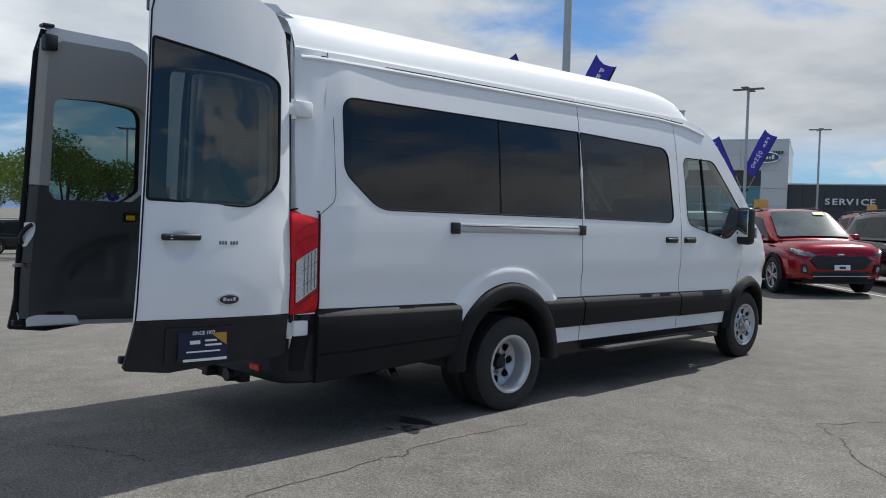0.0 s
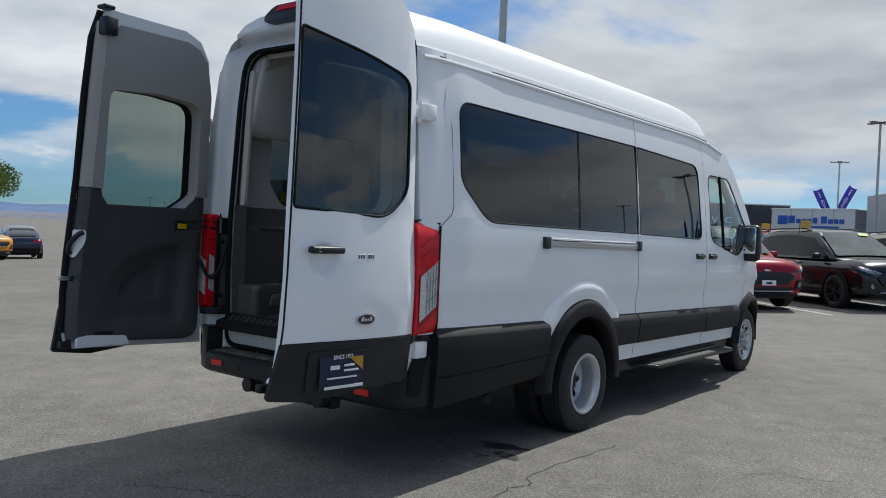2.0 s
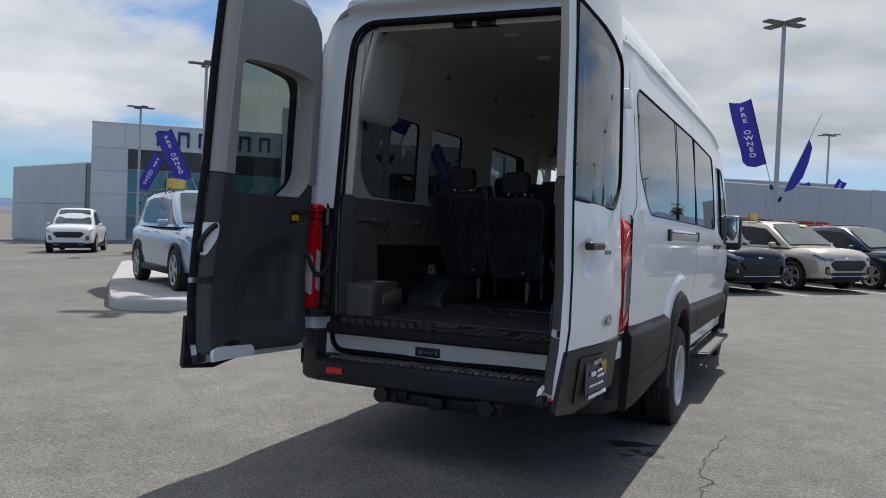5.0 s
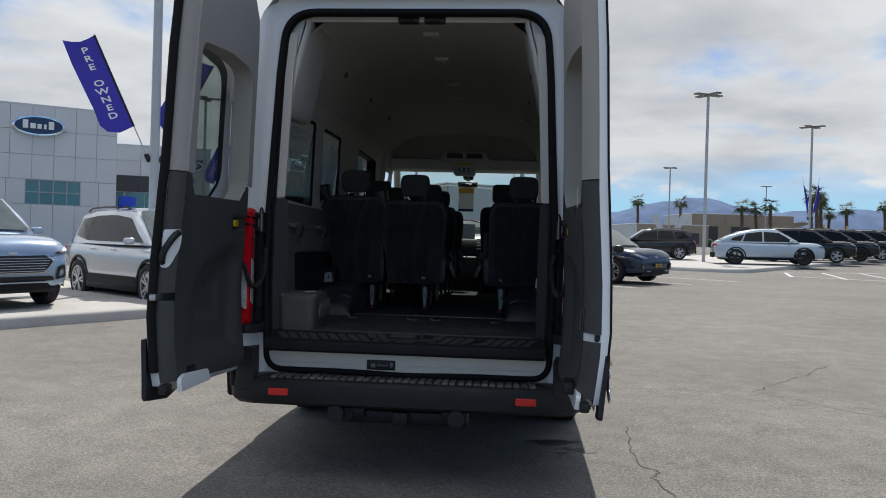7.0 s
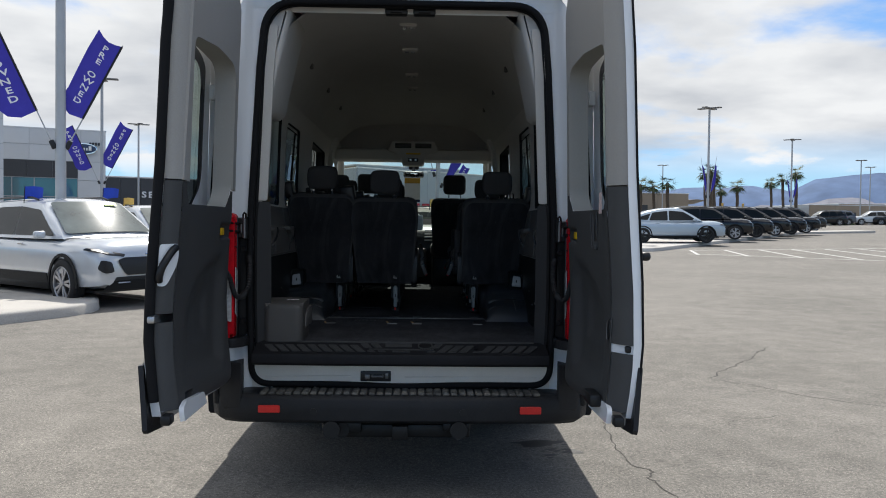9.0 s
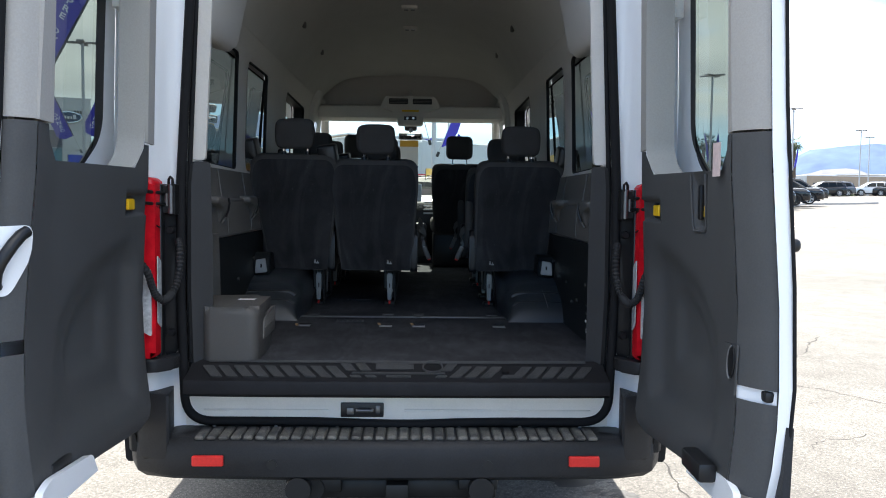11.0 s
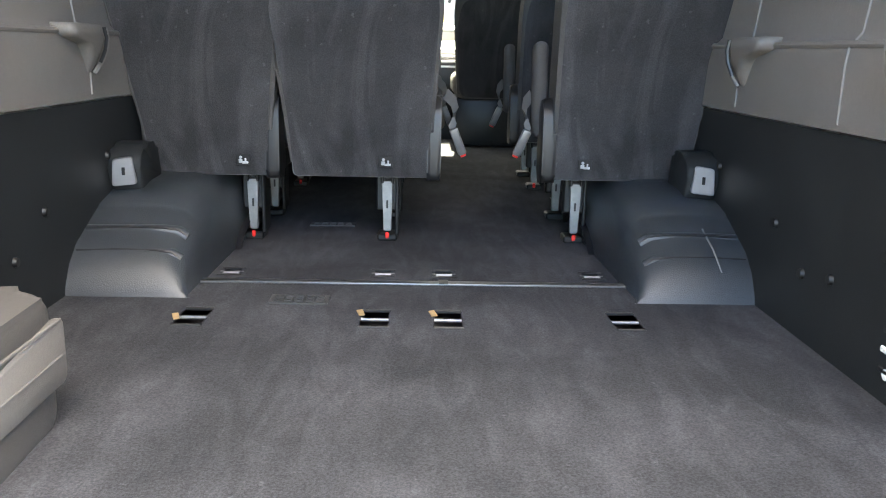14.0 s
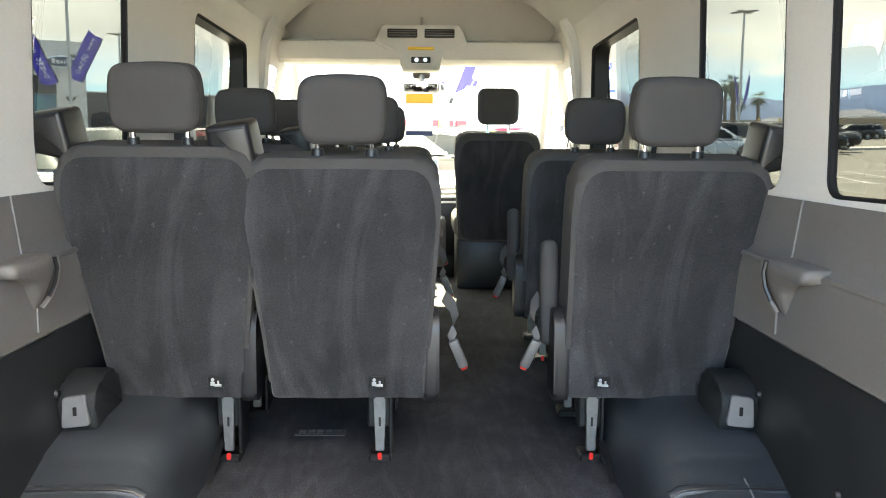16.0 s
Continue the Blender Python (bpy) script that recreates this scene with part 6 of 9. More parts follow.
for y in (1.06, 1.78, 2.76, 3.44):
    dl = part("dome_lamp", rbox(-0.055, 0.055, y - 0.045, y + 0.045, 2.605, 2.628, 0.01, 2), M["lite_trim"], van, "small ceiling lamp")
    for x in (-0.022, 0.022):
        part("lamp_lens", rbox(x - 0.014, x + 0.014, y - 0.02, y + 0.02, 2.600, 2.607, 0.004, 1), M["clear_lens"], dl)
for x in (-0.05, 0.10):
    part("latch_striker", joined(rbox(x - 0.06, x + 0.06, 0.285, 0.345, 2.495, 2.545, 0.01, 2), cyl((x - 0.03, 0.28, 2.51), (x + 0.03, 0.28, 2.51), 0.01)), M["black"], van, "black upper latch striker")
for s in (1, -1):
    for y in (1.5, 2.5, 3.5):
        part("coat_hook", rbox(s * 0.66 - 0.012, s * 0.66 + 0.012, y - 0.02, y + 0.02, 2.42, 2.46, 0.006, 1), M["dark_trim"], van)

# front header shelf, console, mirror and dashboard
part("header_shelf", grid([[(x, y, z) for x in np.linspace(-0.84, 0.84, 11)] for y, z in ((5.02, 2.06), (4.62, 2.045), (4.585, 2.06), (4.58, 2.155), (4.60, 2.17), (4.66, 2.165), (4.86, 2.17), (4.88, 2.22))]), M["lite_trim"], van, sharp=50)
part("shelf_back", sheet(rpoly([(-0.86, 2.14), (0.86, 2.14), (0.80, 2.34), (0.70, 2.50), (-0.70, 2.50), (-0.80, 2.34)], 0.03, 3), (), lambda x, z: (x, 4.88 - 0.62 * (z - 2.16), z), (), (2.25, 2.35), 0.01), M["lite_trim"], van)
part("shelf_divider", prism(rpoly([(4.57, 2.10), (4.57, 2.17), (4.80, 2.34), (4.88, 2.16)], 0.02, 2), "x", -0.012, 0.012, 0.004), M["lite_trim"], van)
con = part("overhead_console", prism(rpoly([(-0.27, 2.145), (-0.22, 2.245), (0.22, 2.245), (0.27, 2.145), (0.13, 2.10), (0.11, 1.995), (-0.11, 1.995), (-0.13, 2.10)], 0.02, 3), "y", 4.54, 4.72, 0.012, 2), M["lite_trim"], van, "pale overhead console with two vents")
for x in (-0.105, 0.105):
    part("vent", rbox(x - 0.085, x + 0.085, 4.532, 4.545, 2.175, 2.225, 0.008, 2), M["black"], con, "dark air vent")
    for k in range(3):
        part("vent_slat", rbox(x - 0.08, x + 0.08, 4.527, 4.534, 2.186 + 0.013 * k, 2.190 + 0.013 * k, 0.001, 1), M["dark_trim"], con)
part("console_label", rbox(-0.075, 0.075, 4.532, 4.541, 2.108, 2.126, 0.002, 1), M["yellow"], con, "yellow warning label")
part("map_lamp_plate", rbox(-0.055, 0.055, 4.530, 4.541, 2.035, 2.07, 0.008, 2), M["black"], con)
for x in (-0.025, 0.025):
    part("map_lamp", cyl((x, 4.532, 2.052), (x, 4.524, 2.052), 0.012), M["clear_lens"], con)
part("rear_view_mirror", moved(rbox(-0.115, 0.115, -0.02, 0.02, -0.035, 0.035, 0.02, 3), pose(0.0, 5.20, 1.94, 8, 0, 0)), M["black"], van, "black-backed rear view mirror")
part("mirror_face", moved(rbox(-0.105, 0.105, -0.024, -0.018, -0.028, 0.028, 0.004, 2), pose(0.0, 5.20, 1.94, 8, 0, 0)), M["mirror"], van)
part("mirror_stem", joined(cyl((0.0, 5.22, 1.96), (0.0, 5.30, 2.03), 0.02), rbox(-0.06, 0.06, 5.27, 5.33, 2.0, 2.07, 0.02, 2)), M["black"], van)
tag = part("hanging_tag", rbox(-0.10, 0.075, 5.175, 5.179, 1.63, 1.90, 0.003, 1), M["paper"], van, "white and gold price tag on the mirror")
part("tag_band", rbox(-0.10, 0.075, 5.172, 5.1748, 1.84, 1.90, 0.002, 1), M["gold"], tag)
part("tag_foot", rbox(-0.10, 0.075, 5.172, 5.1748, 1.63, 1.66, 0.002, 1), M["plate_blue"], tag)
part("dashboard", grid([[(x, y + 0.12 * (abs(x) / 0.85) ** 2 * -0.3, z + (0.03 if abs(x + 0.45) < 0.25 else 0)) for x in np.linspace(-0.86, 0.86, 19)] for y, z in ((5.15, 0.85), (5.10, 1.0), (5.08, 1.20), (5.12, 1.30), (5.25, 1.35), (5.5, 1.38), (5.9, 1.38))]), M["black"], van, "black dashboard", sharp=60)
part("dash_screen", moved(rbox(-0.10, 0.13, -0.012, 0.012, -0.085, 0.085, 0.01, 2), pose(-0.02, 5.04, 1.40, -10, 0, 0)), M["screen"], van, "lit centre display")
for k in range(4):
    part("dash_vent", rbox(0.13, 0.26, 5.06, 5.075, 1.20 + 0.035 * k, 1.215 + 0.035 * k, 0.003, 1), M["alu"], van)
part("dash_centre", rbox(-0.16, 0.16, 4.95, 5.15, 0.80, 1.12, 0.03, 2), M["dark_trim"], van)
part("steering_wheel", moved(joined(tube([(0.185 * math.cos(2 * math.pi * k / 24), 0.185 * math.sin(2 * math.pi * k / 24), 0) for k in range(25)], 0.016, 8), rbox(-0.06, 0.06, -0.05, 0.05, -0.02, 0.02, 0.015, 2), rbox(-0.18, 0.18, -0.015, 0.015, -0.01, 0.01, 0.005, 1)), pose(-0.45, 4.93, 1.24, 62, 0, 0)), M["black"], van)
part("front_bulkhead", sheet([(-0.84, 0.60), (0.84, 0.60), (0.84, 1.36), (-0.84, 1.36)], (), lambda x, z: (x, 5.55, z), (), (), 0.02), M["black"], van)
for s in (1, -1):
    part("front_door_lining", sheet([(4.25, 0.6), (4.25, 1.42), (5.2, 1.27), (5.5, 1.40), (5.5, 0.6)], (), lambda y, z: (s * 0.93, y, z), (), (), 0.02), M["dark_trim"], van)
    part("cab_lining", sheet([(4.25, 2.03), (4.25, 2.40), (4.80, 2.40), (5.02, 2.22), (5.04, 2.03)], (), lambda y, z: (s * (0.845 - 0.22 * max(0, z - 2.1)), y, z), (4.5, 4.75), (2.1, 2.25), 0.01), M["lite_trim"], van)
    part("screen_pillar", tube([(s * 0.80, 4.98, 2.20), (s * 0.83, 5.3, 1.92), (s * 0.85, 5.6, 1.66), (s * 0.86, 5.82, 1.45)], 0.04, 8), M["lite_trim"], van)
    part("door_pillar", tube([(s * 0.90, 4.28, 1.40), (s * 0.88, 4.27, 1.75), (s * 0.84, 4.25, 2.10), (s * 0.78, 4.25, 2.25)], 0.05, 8), M["lite_trim"], van)


# ---------------------------------------------------------------- seats
def seat_bm_back(bl, br, tl, tr, z0, z1, thick, lean):
    """A reclining backrest: outline in x and height, pillowed, with thickness."""
    out = rpoly([(bl, z0, 0.03), (br, z0, 0.03), (br + (tr - br) * 0.25, z0 + 0.15, 0.05), (tr, z1 - 0.12, 0.05), (tr - 0.01, z1, 0.085), (tl + 0.01, z1, 0.085), (tl, z1 - 0.12, 0.05), (bl + (tl - bl) * 0.25, z0 + 0.15, 0.05)], 0.05, 5)
    bm = prism(out, "y", 0.0, thick, 0.028, 4)
    bmesh.ops.transform(bm, matrix=Matrix.Translation((0, 0, z0)) @ Matrix.Rotation(radians(lean), 4, "X") @ Matrix.Translation((0, 0, -z0)), verts=bm.verts)
    return bm


def make_seat(side, bl=-0.20, br=0.20, tl=-0.235, tr=0.235, head=0.0, leg_x=0.0, up=0.0):
    """A passenger seat; its origin is on the floor under the foot of the backrest, facing +y; side: where the belt guide sits."""
    st = thing("passenger_chair", "charcoal cloth passenger seat with a velour back and headrest", "chair", "passenger seats")
    z0, z1, lean = 0.222, 0.818 + up, 7.0
    back = part("backrest", seat_bm_back(bl, br, tl, tr, z0, z1, 0.13, lean), M["seat"], st, sharp=50)
    lay = Matrix.Translation((0, 0, z0)) @ Matrix.Rotation(radians(lean), 4, "X") @ Matrix.Translation((0, 0, -z0))
    # velour panel over the rear face
    pan = rpoly([(bl + 0.006, z0 - 0.012, 0.012), (br - 0.006, z0 - 0.012, 0.012), (br + (tr - br) * 0.25 - 0.012, z0 + 0.15, 0.05), (tr - 0.012, z1 - 0.13, 0.05), (tr - 0.035, z1 - 0.024, 0.10), (tl + 0.035, z1 - 0.024, 0.10), (tl + 0.012, z1 - 0.13, 0.05), (bl + (tl - bl) * 0.25 + 0.012, z0 + 0.15, 0.05)], 0.05, 6)
    bulge = lambda x, z: (x, -0.004 - 0.010 * min(1.0, max(0.0, min(x - tl, tr - x, z - z0 + 0.02, z1 - z) / 0.09)) - 0.004 * math.sin(23 * x + 2.5 * math.sin(7 * z)) * math.sin(9 * z + 4 * x), z)
    part("back_cover", moved(sheet(pan, (), bulge, np.linspace(tl + 0.03, tr - 0.03, 12), np.linspace(z0 + 0.03, z1 - 0.05, 14)), lay), M["seat_back"], back, "brushed dark velour back cover", sharp=80)
    part("piping", moved(tube([(x, 0.004, z) for x, z in pan + pan[:1]], 0.0035, 6), lay), M["piping"], back, "grey piping")
    # headrest on two bright posts
    hz0, hz1 = 0.850 + up, 1.010 + up
    def pad(y, o):
        r = max(0.016, 0.046 - 0.6 * o)
        return [(x, y, z) for x, z in rpoly([(head - 0.100 + o, hz0 + o, r), (head - 0.107 + o, hz1 - 0.075, 0.03), (head - 0.098 + o, hz1 - 0.004 - o, r), (head, hz1 + 0.003 - o, 0.06), (head + 0.098 - o, hz1 - 0.004 - o, r), (head + 0.107 - o, hz1 - 0.075, 0.03), (head + 0.100 - o, hz0 + o, r), (head, hz0 - 0.002 + o, 0.06)], r, 6)]
    rings = [pad(y, o) for y, o in ((0.004, 0.022), (0.006, 0.012), (0.012, 0.005), (0.022, 0.001), (0.032, 0.0), (0.075, 0.0), (0.092, 0.004), (0.103, 0.014), (0.108, 0.030))]
    bm = grid([r_ + r_[:1] for r_ in rings])
    bmesh.ops.remove_doubles(bm, verts=bm.verts, dist=0.0001)
    for yy in (0.004, 0.108):
        bm.faces.new([v for v in bm.verts if abs(v.co.y - yy) < 1e-5])
    hr = part("headrest", moved(bm, lay), M["seat"], st, "padded grey headrest", sharp=60)
    seam = [(x, 0.023, z) for x, y, z in pad(0, 0.0003)]
    part("headrest_seam", moved(tube(seam + seam[:1], 0.0012, 5), lay), M["seam"], hr)
    for dx in (-0.065, 0.065):
        part("headrest_post", moved(joined(cyl((head + dx, 0.055, z1 - 0.02), (head + dx, 0.055, hz0 + 0.02), 0.0065, seg=10)), lay), M["chrome"], hr, "chrome post")
        part("post_collar", moved(cyl((head + dx, 0.055, z1 - 0.006), (head + dx, 0.055, z1 + 0.016), 0.018, 0.014, 12), lay), M["black"], hr)
    # cushion
    part("cushion", rbox(-0.225, 0.225, 0.06, 0.56, 0.26, 0.40, 0.05, 4), M["seat"], st, sharp=50)
    part("cushion_pan", rbox(-0.20, 0.20, 0.08, 0.52, 0.20, 0.265, 0.015, 2), M["black"], st)
    # recliner cover on the aisle side, and the belt guide at the shoulder
    a = -side
    xr = (br + 0.008) if a > 0 else (bl - 0.008)
    part("recliner_cover", prism(rpoly([(-0.02, 0.20), (-0.012, 0.40), (0.03, 0.45), (0.09, 0.40), (0.10, 0.20)], 0.025, 4), "x", xr - 0.02, xr + 0.02, 0.012, 2), M["black"], st, "black recliner cover", sharp=50)
    xg = (tr + 0.0) if side > 0 else (tl + 0.0)
    guide = prism(rpoly([(xg - side * 0.05, z1 - 0.04), (xg + side * 0.055, z1 - 0.015), (xg + side * 0.075, z1 + 0.07), (xg - side * 0.03, z1 + 0.085)], 0.015, 3), "y", 0.01, 0.14, 0.015, 3)
    part("belt_guide", moved(guide, lay), M["black"], st, "black moulded belt guide", sharp=50)
    # steel legs with red catch
    lx = leg_x
    for yy in (0.10, 0.47):
        leg = part("leg", joined(prism(rpoly([(lx - 0.013, 0.03), (lx + 0.013, 0.03), (lx + 0.014, 0.12), (lx + 0.018, 0.185), (lx - 0.018, 0.185), (lx - 0.014, 0.12)], 0.006, 2), "y", yy - 0.006, yy + 0.010, 0.003, 1)), M["leg"], st, "bright steel seat leg")
        part("leg_frame", joined(rbox(lx - 0.035, lx + 0.035, yy + 0.012, yy + 0.05, 0.09, 0.22, 0.006, 1), rbox(lx - 0.030, lx + 0.030, yy - 0.01, yy + 0.06, 0.0, 0.022, 0.005, 1), rbox(lx + 0.024, lx + 0.034, yy + 0.0, yy + 0.09, 0.02, 0.20, 0.003, 1)), M["blackmetal"], leg)
        part("leg_slot", rbox(lx - 0.003, lx + 0.003, yy - 0.0085, yy - 0.005, 0.10, 0.125, 0.001, 1), M["black"], leg)
        part("leg_fork", joined(rbox(lx - 0.02, lx - 0.010, yy - 0.008, yy + 0.012, 0.175, 0.225, 0.003, 1), rbox(lx + 0.010, lx + 0.02, yy - 0.008, yy + 0.012, 0.175, 0.225, 0.003, 1)), M["blackmetal"], leg)
        if yy > 0.3:
            continue
        part("leg_catch", rbox(lx - 0.006, lx + 0.006, yy - 0.014, yy - 0.006, 0.008, 0.028, 0.003, 1), M["reflector"], leg, "red catch")
    # child seat tag on the cover
    part("tether_tag", moved(rbox(lx - 0.020, lx + 0.020, -0.020, -0.017, z0 + 0.02, z0 + 0.052, 0.003, 1), lay), M["black"], back)
    part("tag_sign", moved(joined(cyl((lx - 0.007, -0.0225, z0 + 0.043), (lx - 0.007, -0.020, z0 + 0.043), 0.0042, seg=12), rbox(lx - 0.013, lx - 0.002, -0.0225, -0.020, z0 + 0.027, z0 + 0.038, 0.0035, 2), rbox(lx - 0.004, lx + 0.014, -0.0225, -0.020, z0 + 0.025, z0 + 0.032, 0.003, 2), rbox(lx + 0.004, lx + 0.009, -0.0225, -0.020, z0 + 0.030, z0 + 0.041, 0.002, 1)), lay), M["tag_print"], back)
    # belt buckle hanging at the aisle
    bx = xr + 0.035 * a
    for o in (0.0, 0.014):
        web = [(bx, 0.16 + o, 0.44), (bx + 0.022 * a, 0.12 + o, 0.42), (bx + 0.03 * a, 0.085 + o, 0.39), (bx + 0.014 * a, 0.075 + o, 0.365), (bx + 0.025 * a, 0.065 + o, 0.345)]
        part("belt_web", grid([[(x + e * 0.4 * a, y - 0.3 * e, z + e) for x, y, z in web] for e in (-0.016, 0.016)]), M["piping"], st, "grey belt webbing", sharp=70)
    buckle = part("belt_buckle", moved(rbox(-0.013, 0.013, -0.009, 0.009, -0.045, 0.04, 0.006, 2), pose(bx + 0.035 * a, 0.06, 0.310, 14, -22 * a, 0)), M["buckle"], st, "silver-grey belt buckle")
    part("buckle_button", moved(rbox(-0.009, 0.009, -0.006, 0.006, -0.051, -0.044, 0.002, 1), pose(bx + 0.035 * a, 0.06, 0.310, 14, -22 * a, 0)), M["reflector"], buckle, "red release button")
    return st


left_outer = make_seat(-1, bl=-0.148, br=0.187, tl=-0.245, tr=0.238, leg_x=0.115, up=0.025)
left_outer.matrix_basis = Matrix.Translation((-0.605, 1.765, FLOOR))
left_inner = make_seat(-1, bl=-0.193, br=0.205, tl=-0.252, tr=0.236, leg_x=0.077)
left_inner.matrix_basis = Matrix.Translation((-0.165, 1.765, FLOOR))
right_one = make_seat(1, bl=-0.245, br=0.150, tl=-0.245, tr=0.245, leg_x=-0.15, up=0.0)
right_one.matrix_basis = Matrix.Translation((0.63, 1.765, FLOOR))
# the single seats have a padded armrest on the aisle side
part("armrest", moved(rbox(-0.022, 0.022, -0.035, 0.035, -0.02, 0.26, 0.02, 3), pose(-0.27, 0.11, 0.34, -8, 0, 0)), M["seat"], right_one, "grey padded armrest")
for src, places in ((left_outer, ((-0.61, 2.78), (-0.61, 3.62))), (left_inner, ((-0.17, 2.78), (-0.17, 3.62))), (right_one, ((0.64, 2.78),))):
    for x, y in places:
        copy_thing(src, Matrix.Translation((x, y, FLOOR)))


def front_seat(x):
    st = thing("front_chair", "charcoal cloth front seat with a wide back and headrest", "chair", "front seats", m=Matrix.Translation((x, 4.42, FLOOR)))
    part("backrest", seat_bm_back(-0.215, 0.215, -0.24, 0.24, 0.29, 0.90, 0.15, 6), M["seat"], st, sharp=50)
    part("back_panel", moved(sheet(rpoly([(-0.20, 0.30), (0.20, 0.30), (0.225, 0.70), (0.19, 0.86), (-0.19, 0.86), (-0.225, 0.70)], 0.06, 5), (), lambda u, v: (u, -0.008, v), (), (), 0.006), Matrix.Translation((0, 0, 0.29)) @ Matrix.Rotation(radians(6), 4, "X") @ Matrix.Translation((0, 0, -0.29))), M["seat_back"], st)
    part("headrest", rbox(-0.115, 0.115, -0.08, 0.02, 0.945, 1.145, 0.045, 4), M["seat"], st, sharp=50)
    for dx in (-0.06, 0.06):
        part("headrest_post", cyl((dx, -0.04, 0.88), (dx, -0.035, 0.96), 0.007, seg=10), M["chrome"], st)
    part("cushion", rbox(-0.24, 0.24, 0.08, 0.58, 0.30, 0.44, 0.05, 4), M["seat"], st, sharp=50)
    part("pedestal", rbox(-0.22, 0.22, 0.06, 0.5, 0.0, 0.30, 0.02, 2), M["black"], st)
    return st


front_seat(0.43)
front_seat(-0.45)

# ---------------------------------------------------------------- marks on the lot
def flat_strip(pts, width, z=0.004):
    """A thin strip that follows the ground along points."""
    bm = bmesh.new()
    rows = []
    for k, p in enumerate(pts):
        a, b = Vector(pts[max(k - 1, 0)]), Vector(pts[min(k + 1, len(pts) - 1)])
        d = (b - a).normalized()
        n = Vector((-d.y, d.x)) * (width[k] if isinstance(width, (list, tuple)) else width) / 2
        rows.append([bm.verts.new((p[0] + e * n.x, p[1] + e * n.y, ground_z(p[0] + e * n.x, p[1] + e * n.y) + z)) for e in (1, -1)])
    for u, v in zip(rows, rows[1:]):
        bm.faces.new((u[0], u[1], v[1], v[0]))
    return bm


def wander(a, b, n, amp, seed):
    rnd = random.Random(seed)
    a, b = Vector(a), Vector(b)
    side = Vector((-(b - a).y, (b - a).x)).normalized()
    off, out = 0.0, []
    for k in range(n + 1):
        off = off * 0.7 + rnd.uniform(-amp, amp)
        out.append(tuple(a + (b - a) * k / n + side * off))
    return out


def crack_line(corners, n, amp, seed):
    out = []
    for k, (a, b) in enumerate(zip(corners, corners[1:])):
        out += wander(a, b, n, amp, seed + k)[(1 if k else 0):]
    return out


for k, (corners, n, amp, w) in enumerate((
        (((1.42, 1.75), (1.37, 1.15), (1.36, 0.75), (1.47, 0.58), (1.40, 0.47), (1.47, 0.25), (1.52, -0.5)), 8, 0.014, 0.011),
        (((4.11, 5.22), (3.5, 4.37), (2.75, 3.36)), 14, 0.03, 0.013),
        (((2.75, 3.36), (3.04, 3.05), (3.28, 2.66), (3.85, 2.15), (4.9, 1.6)), 10, 0.016, 0.012),
        (((2.30, 1.70), (2.75, 2.0)), 16, 0.03, 0.008),
        (((0.62, -0.62), (0.2, -0.75), (-0.15, -0.95)), 14, 0.03, 0.010))):
    pts = crack_line(corners, n, amp, 40 + 9 * k)
    tagged(part("ground_crack", flat_strip(pts, [w * random.Random(k * 99 + j).uniform(0.3, 1.5) for j in range(len(pts))], 0.003), M["crack"]), "thin dark crack across the grey asphalt", "crack", "asphalt cracks", kind="structure")
spots = []
rnd = random.Random(5)
for k in range(16):
    cx, cy = (0.86, 1.18) if k == 0 else (0.98 + rnd.gauss(0, 0.06), 1.02 + rnd.gauss(0, 0.09))
    r = rnd.uniform(0.012, 0.036) if k else 0.11
    spots.append(sheet([(cx + r * (1 + 0.25 * math.sin(3 * a + k) + 0.12 * math.sin(7 * a + 2 * k) + 0.08 * math.sin(13 * a + k)) * 1.3 * math.cos(a), cy + r * (1 + 0.25 * math.sin(2 * a + k)) * 0.75 * math.sin(a)) for a in np.linspace(0, 2 * math.pi, 48)[:-1]], (), lambda x, y: (x, y, ground_z(x, y) + 0.003 + 0.0001 * k)))
tagged(part("oil_stain", joined(*spots), M["stain"]), "wet dark oil stain on the asphalt", "stain", kind="structure")
ROW = Vector((0.65, 0.76)).normalized()
FACE = Vector((0.76, -0.65)).normalized()
for k in range(-1, 6):
    p = Vector((-1.9, 11.7)) + ROW * 2.9 * k
    tagged(part("stall_line", flat_strip([tuple(p - FACE * d) for d in np.linspace(0, 5.2, 6)], 0.10), M["line_paint"]), "worn white stall line on asphalt", "line", "stall lines", kind="structure")
for k in range(7):
    p, q = Vector((11.2 + 1.55 * k, 30.0 + 0.35 * k)), Vector((10.4 + 1.5 * k, 26.6 - 1.05 * k))
    tagged(part("hatch_line", flat_strip([tuple(p), tuple((p + q) / 2), tuple(q)], 0.13), M["line_paint"]), "worn white hatched line on asphalt", "line", "hatch lines", kind="structure")
for pts in (((11.2, 30.0), (22.0, 32.2)), ((10.2, 27.3), (20.5, 18.2))):
    tagged(part("lane_line", flat_strip([pts[0], ((pts[0][0] + pts[1][0]) / 2, (pts[0][1] + pts[1][1]) / 2), pts[1]], 0.12), M["line_paint"]), "worn white lane line on asphalt", "line", "lane lines", kind="structure")


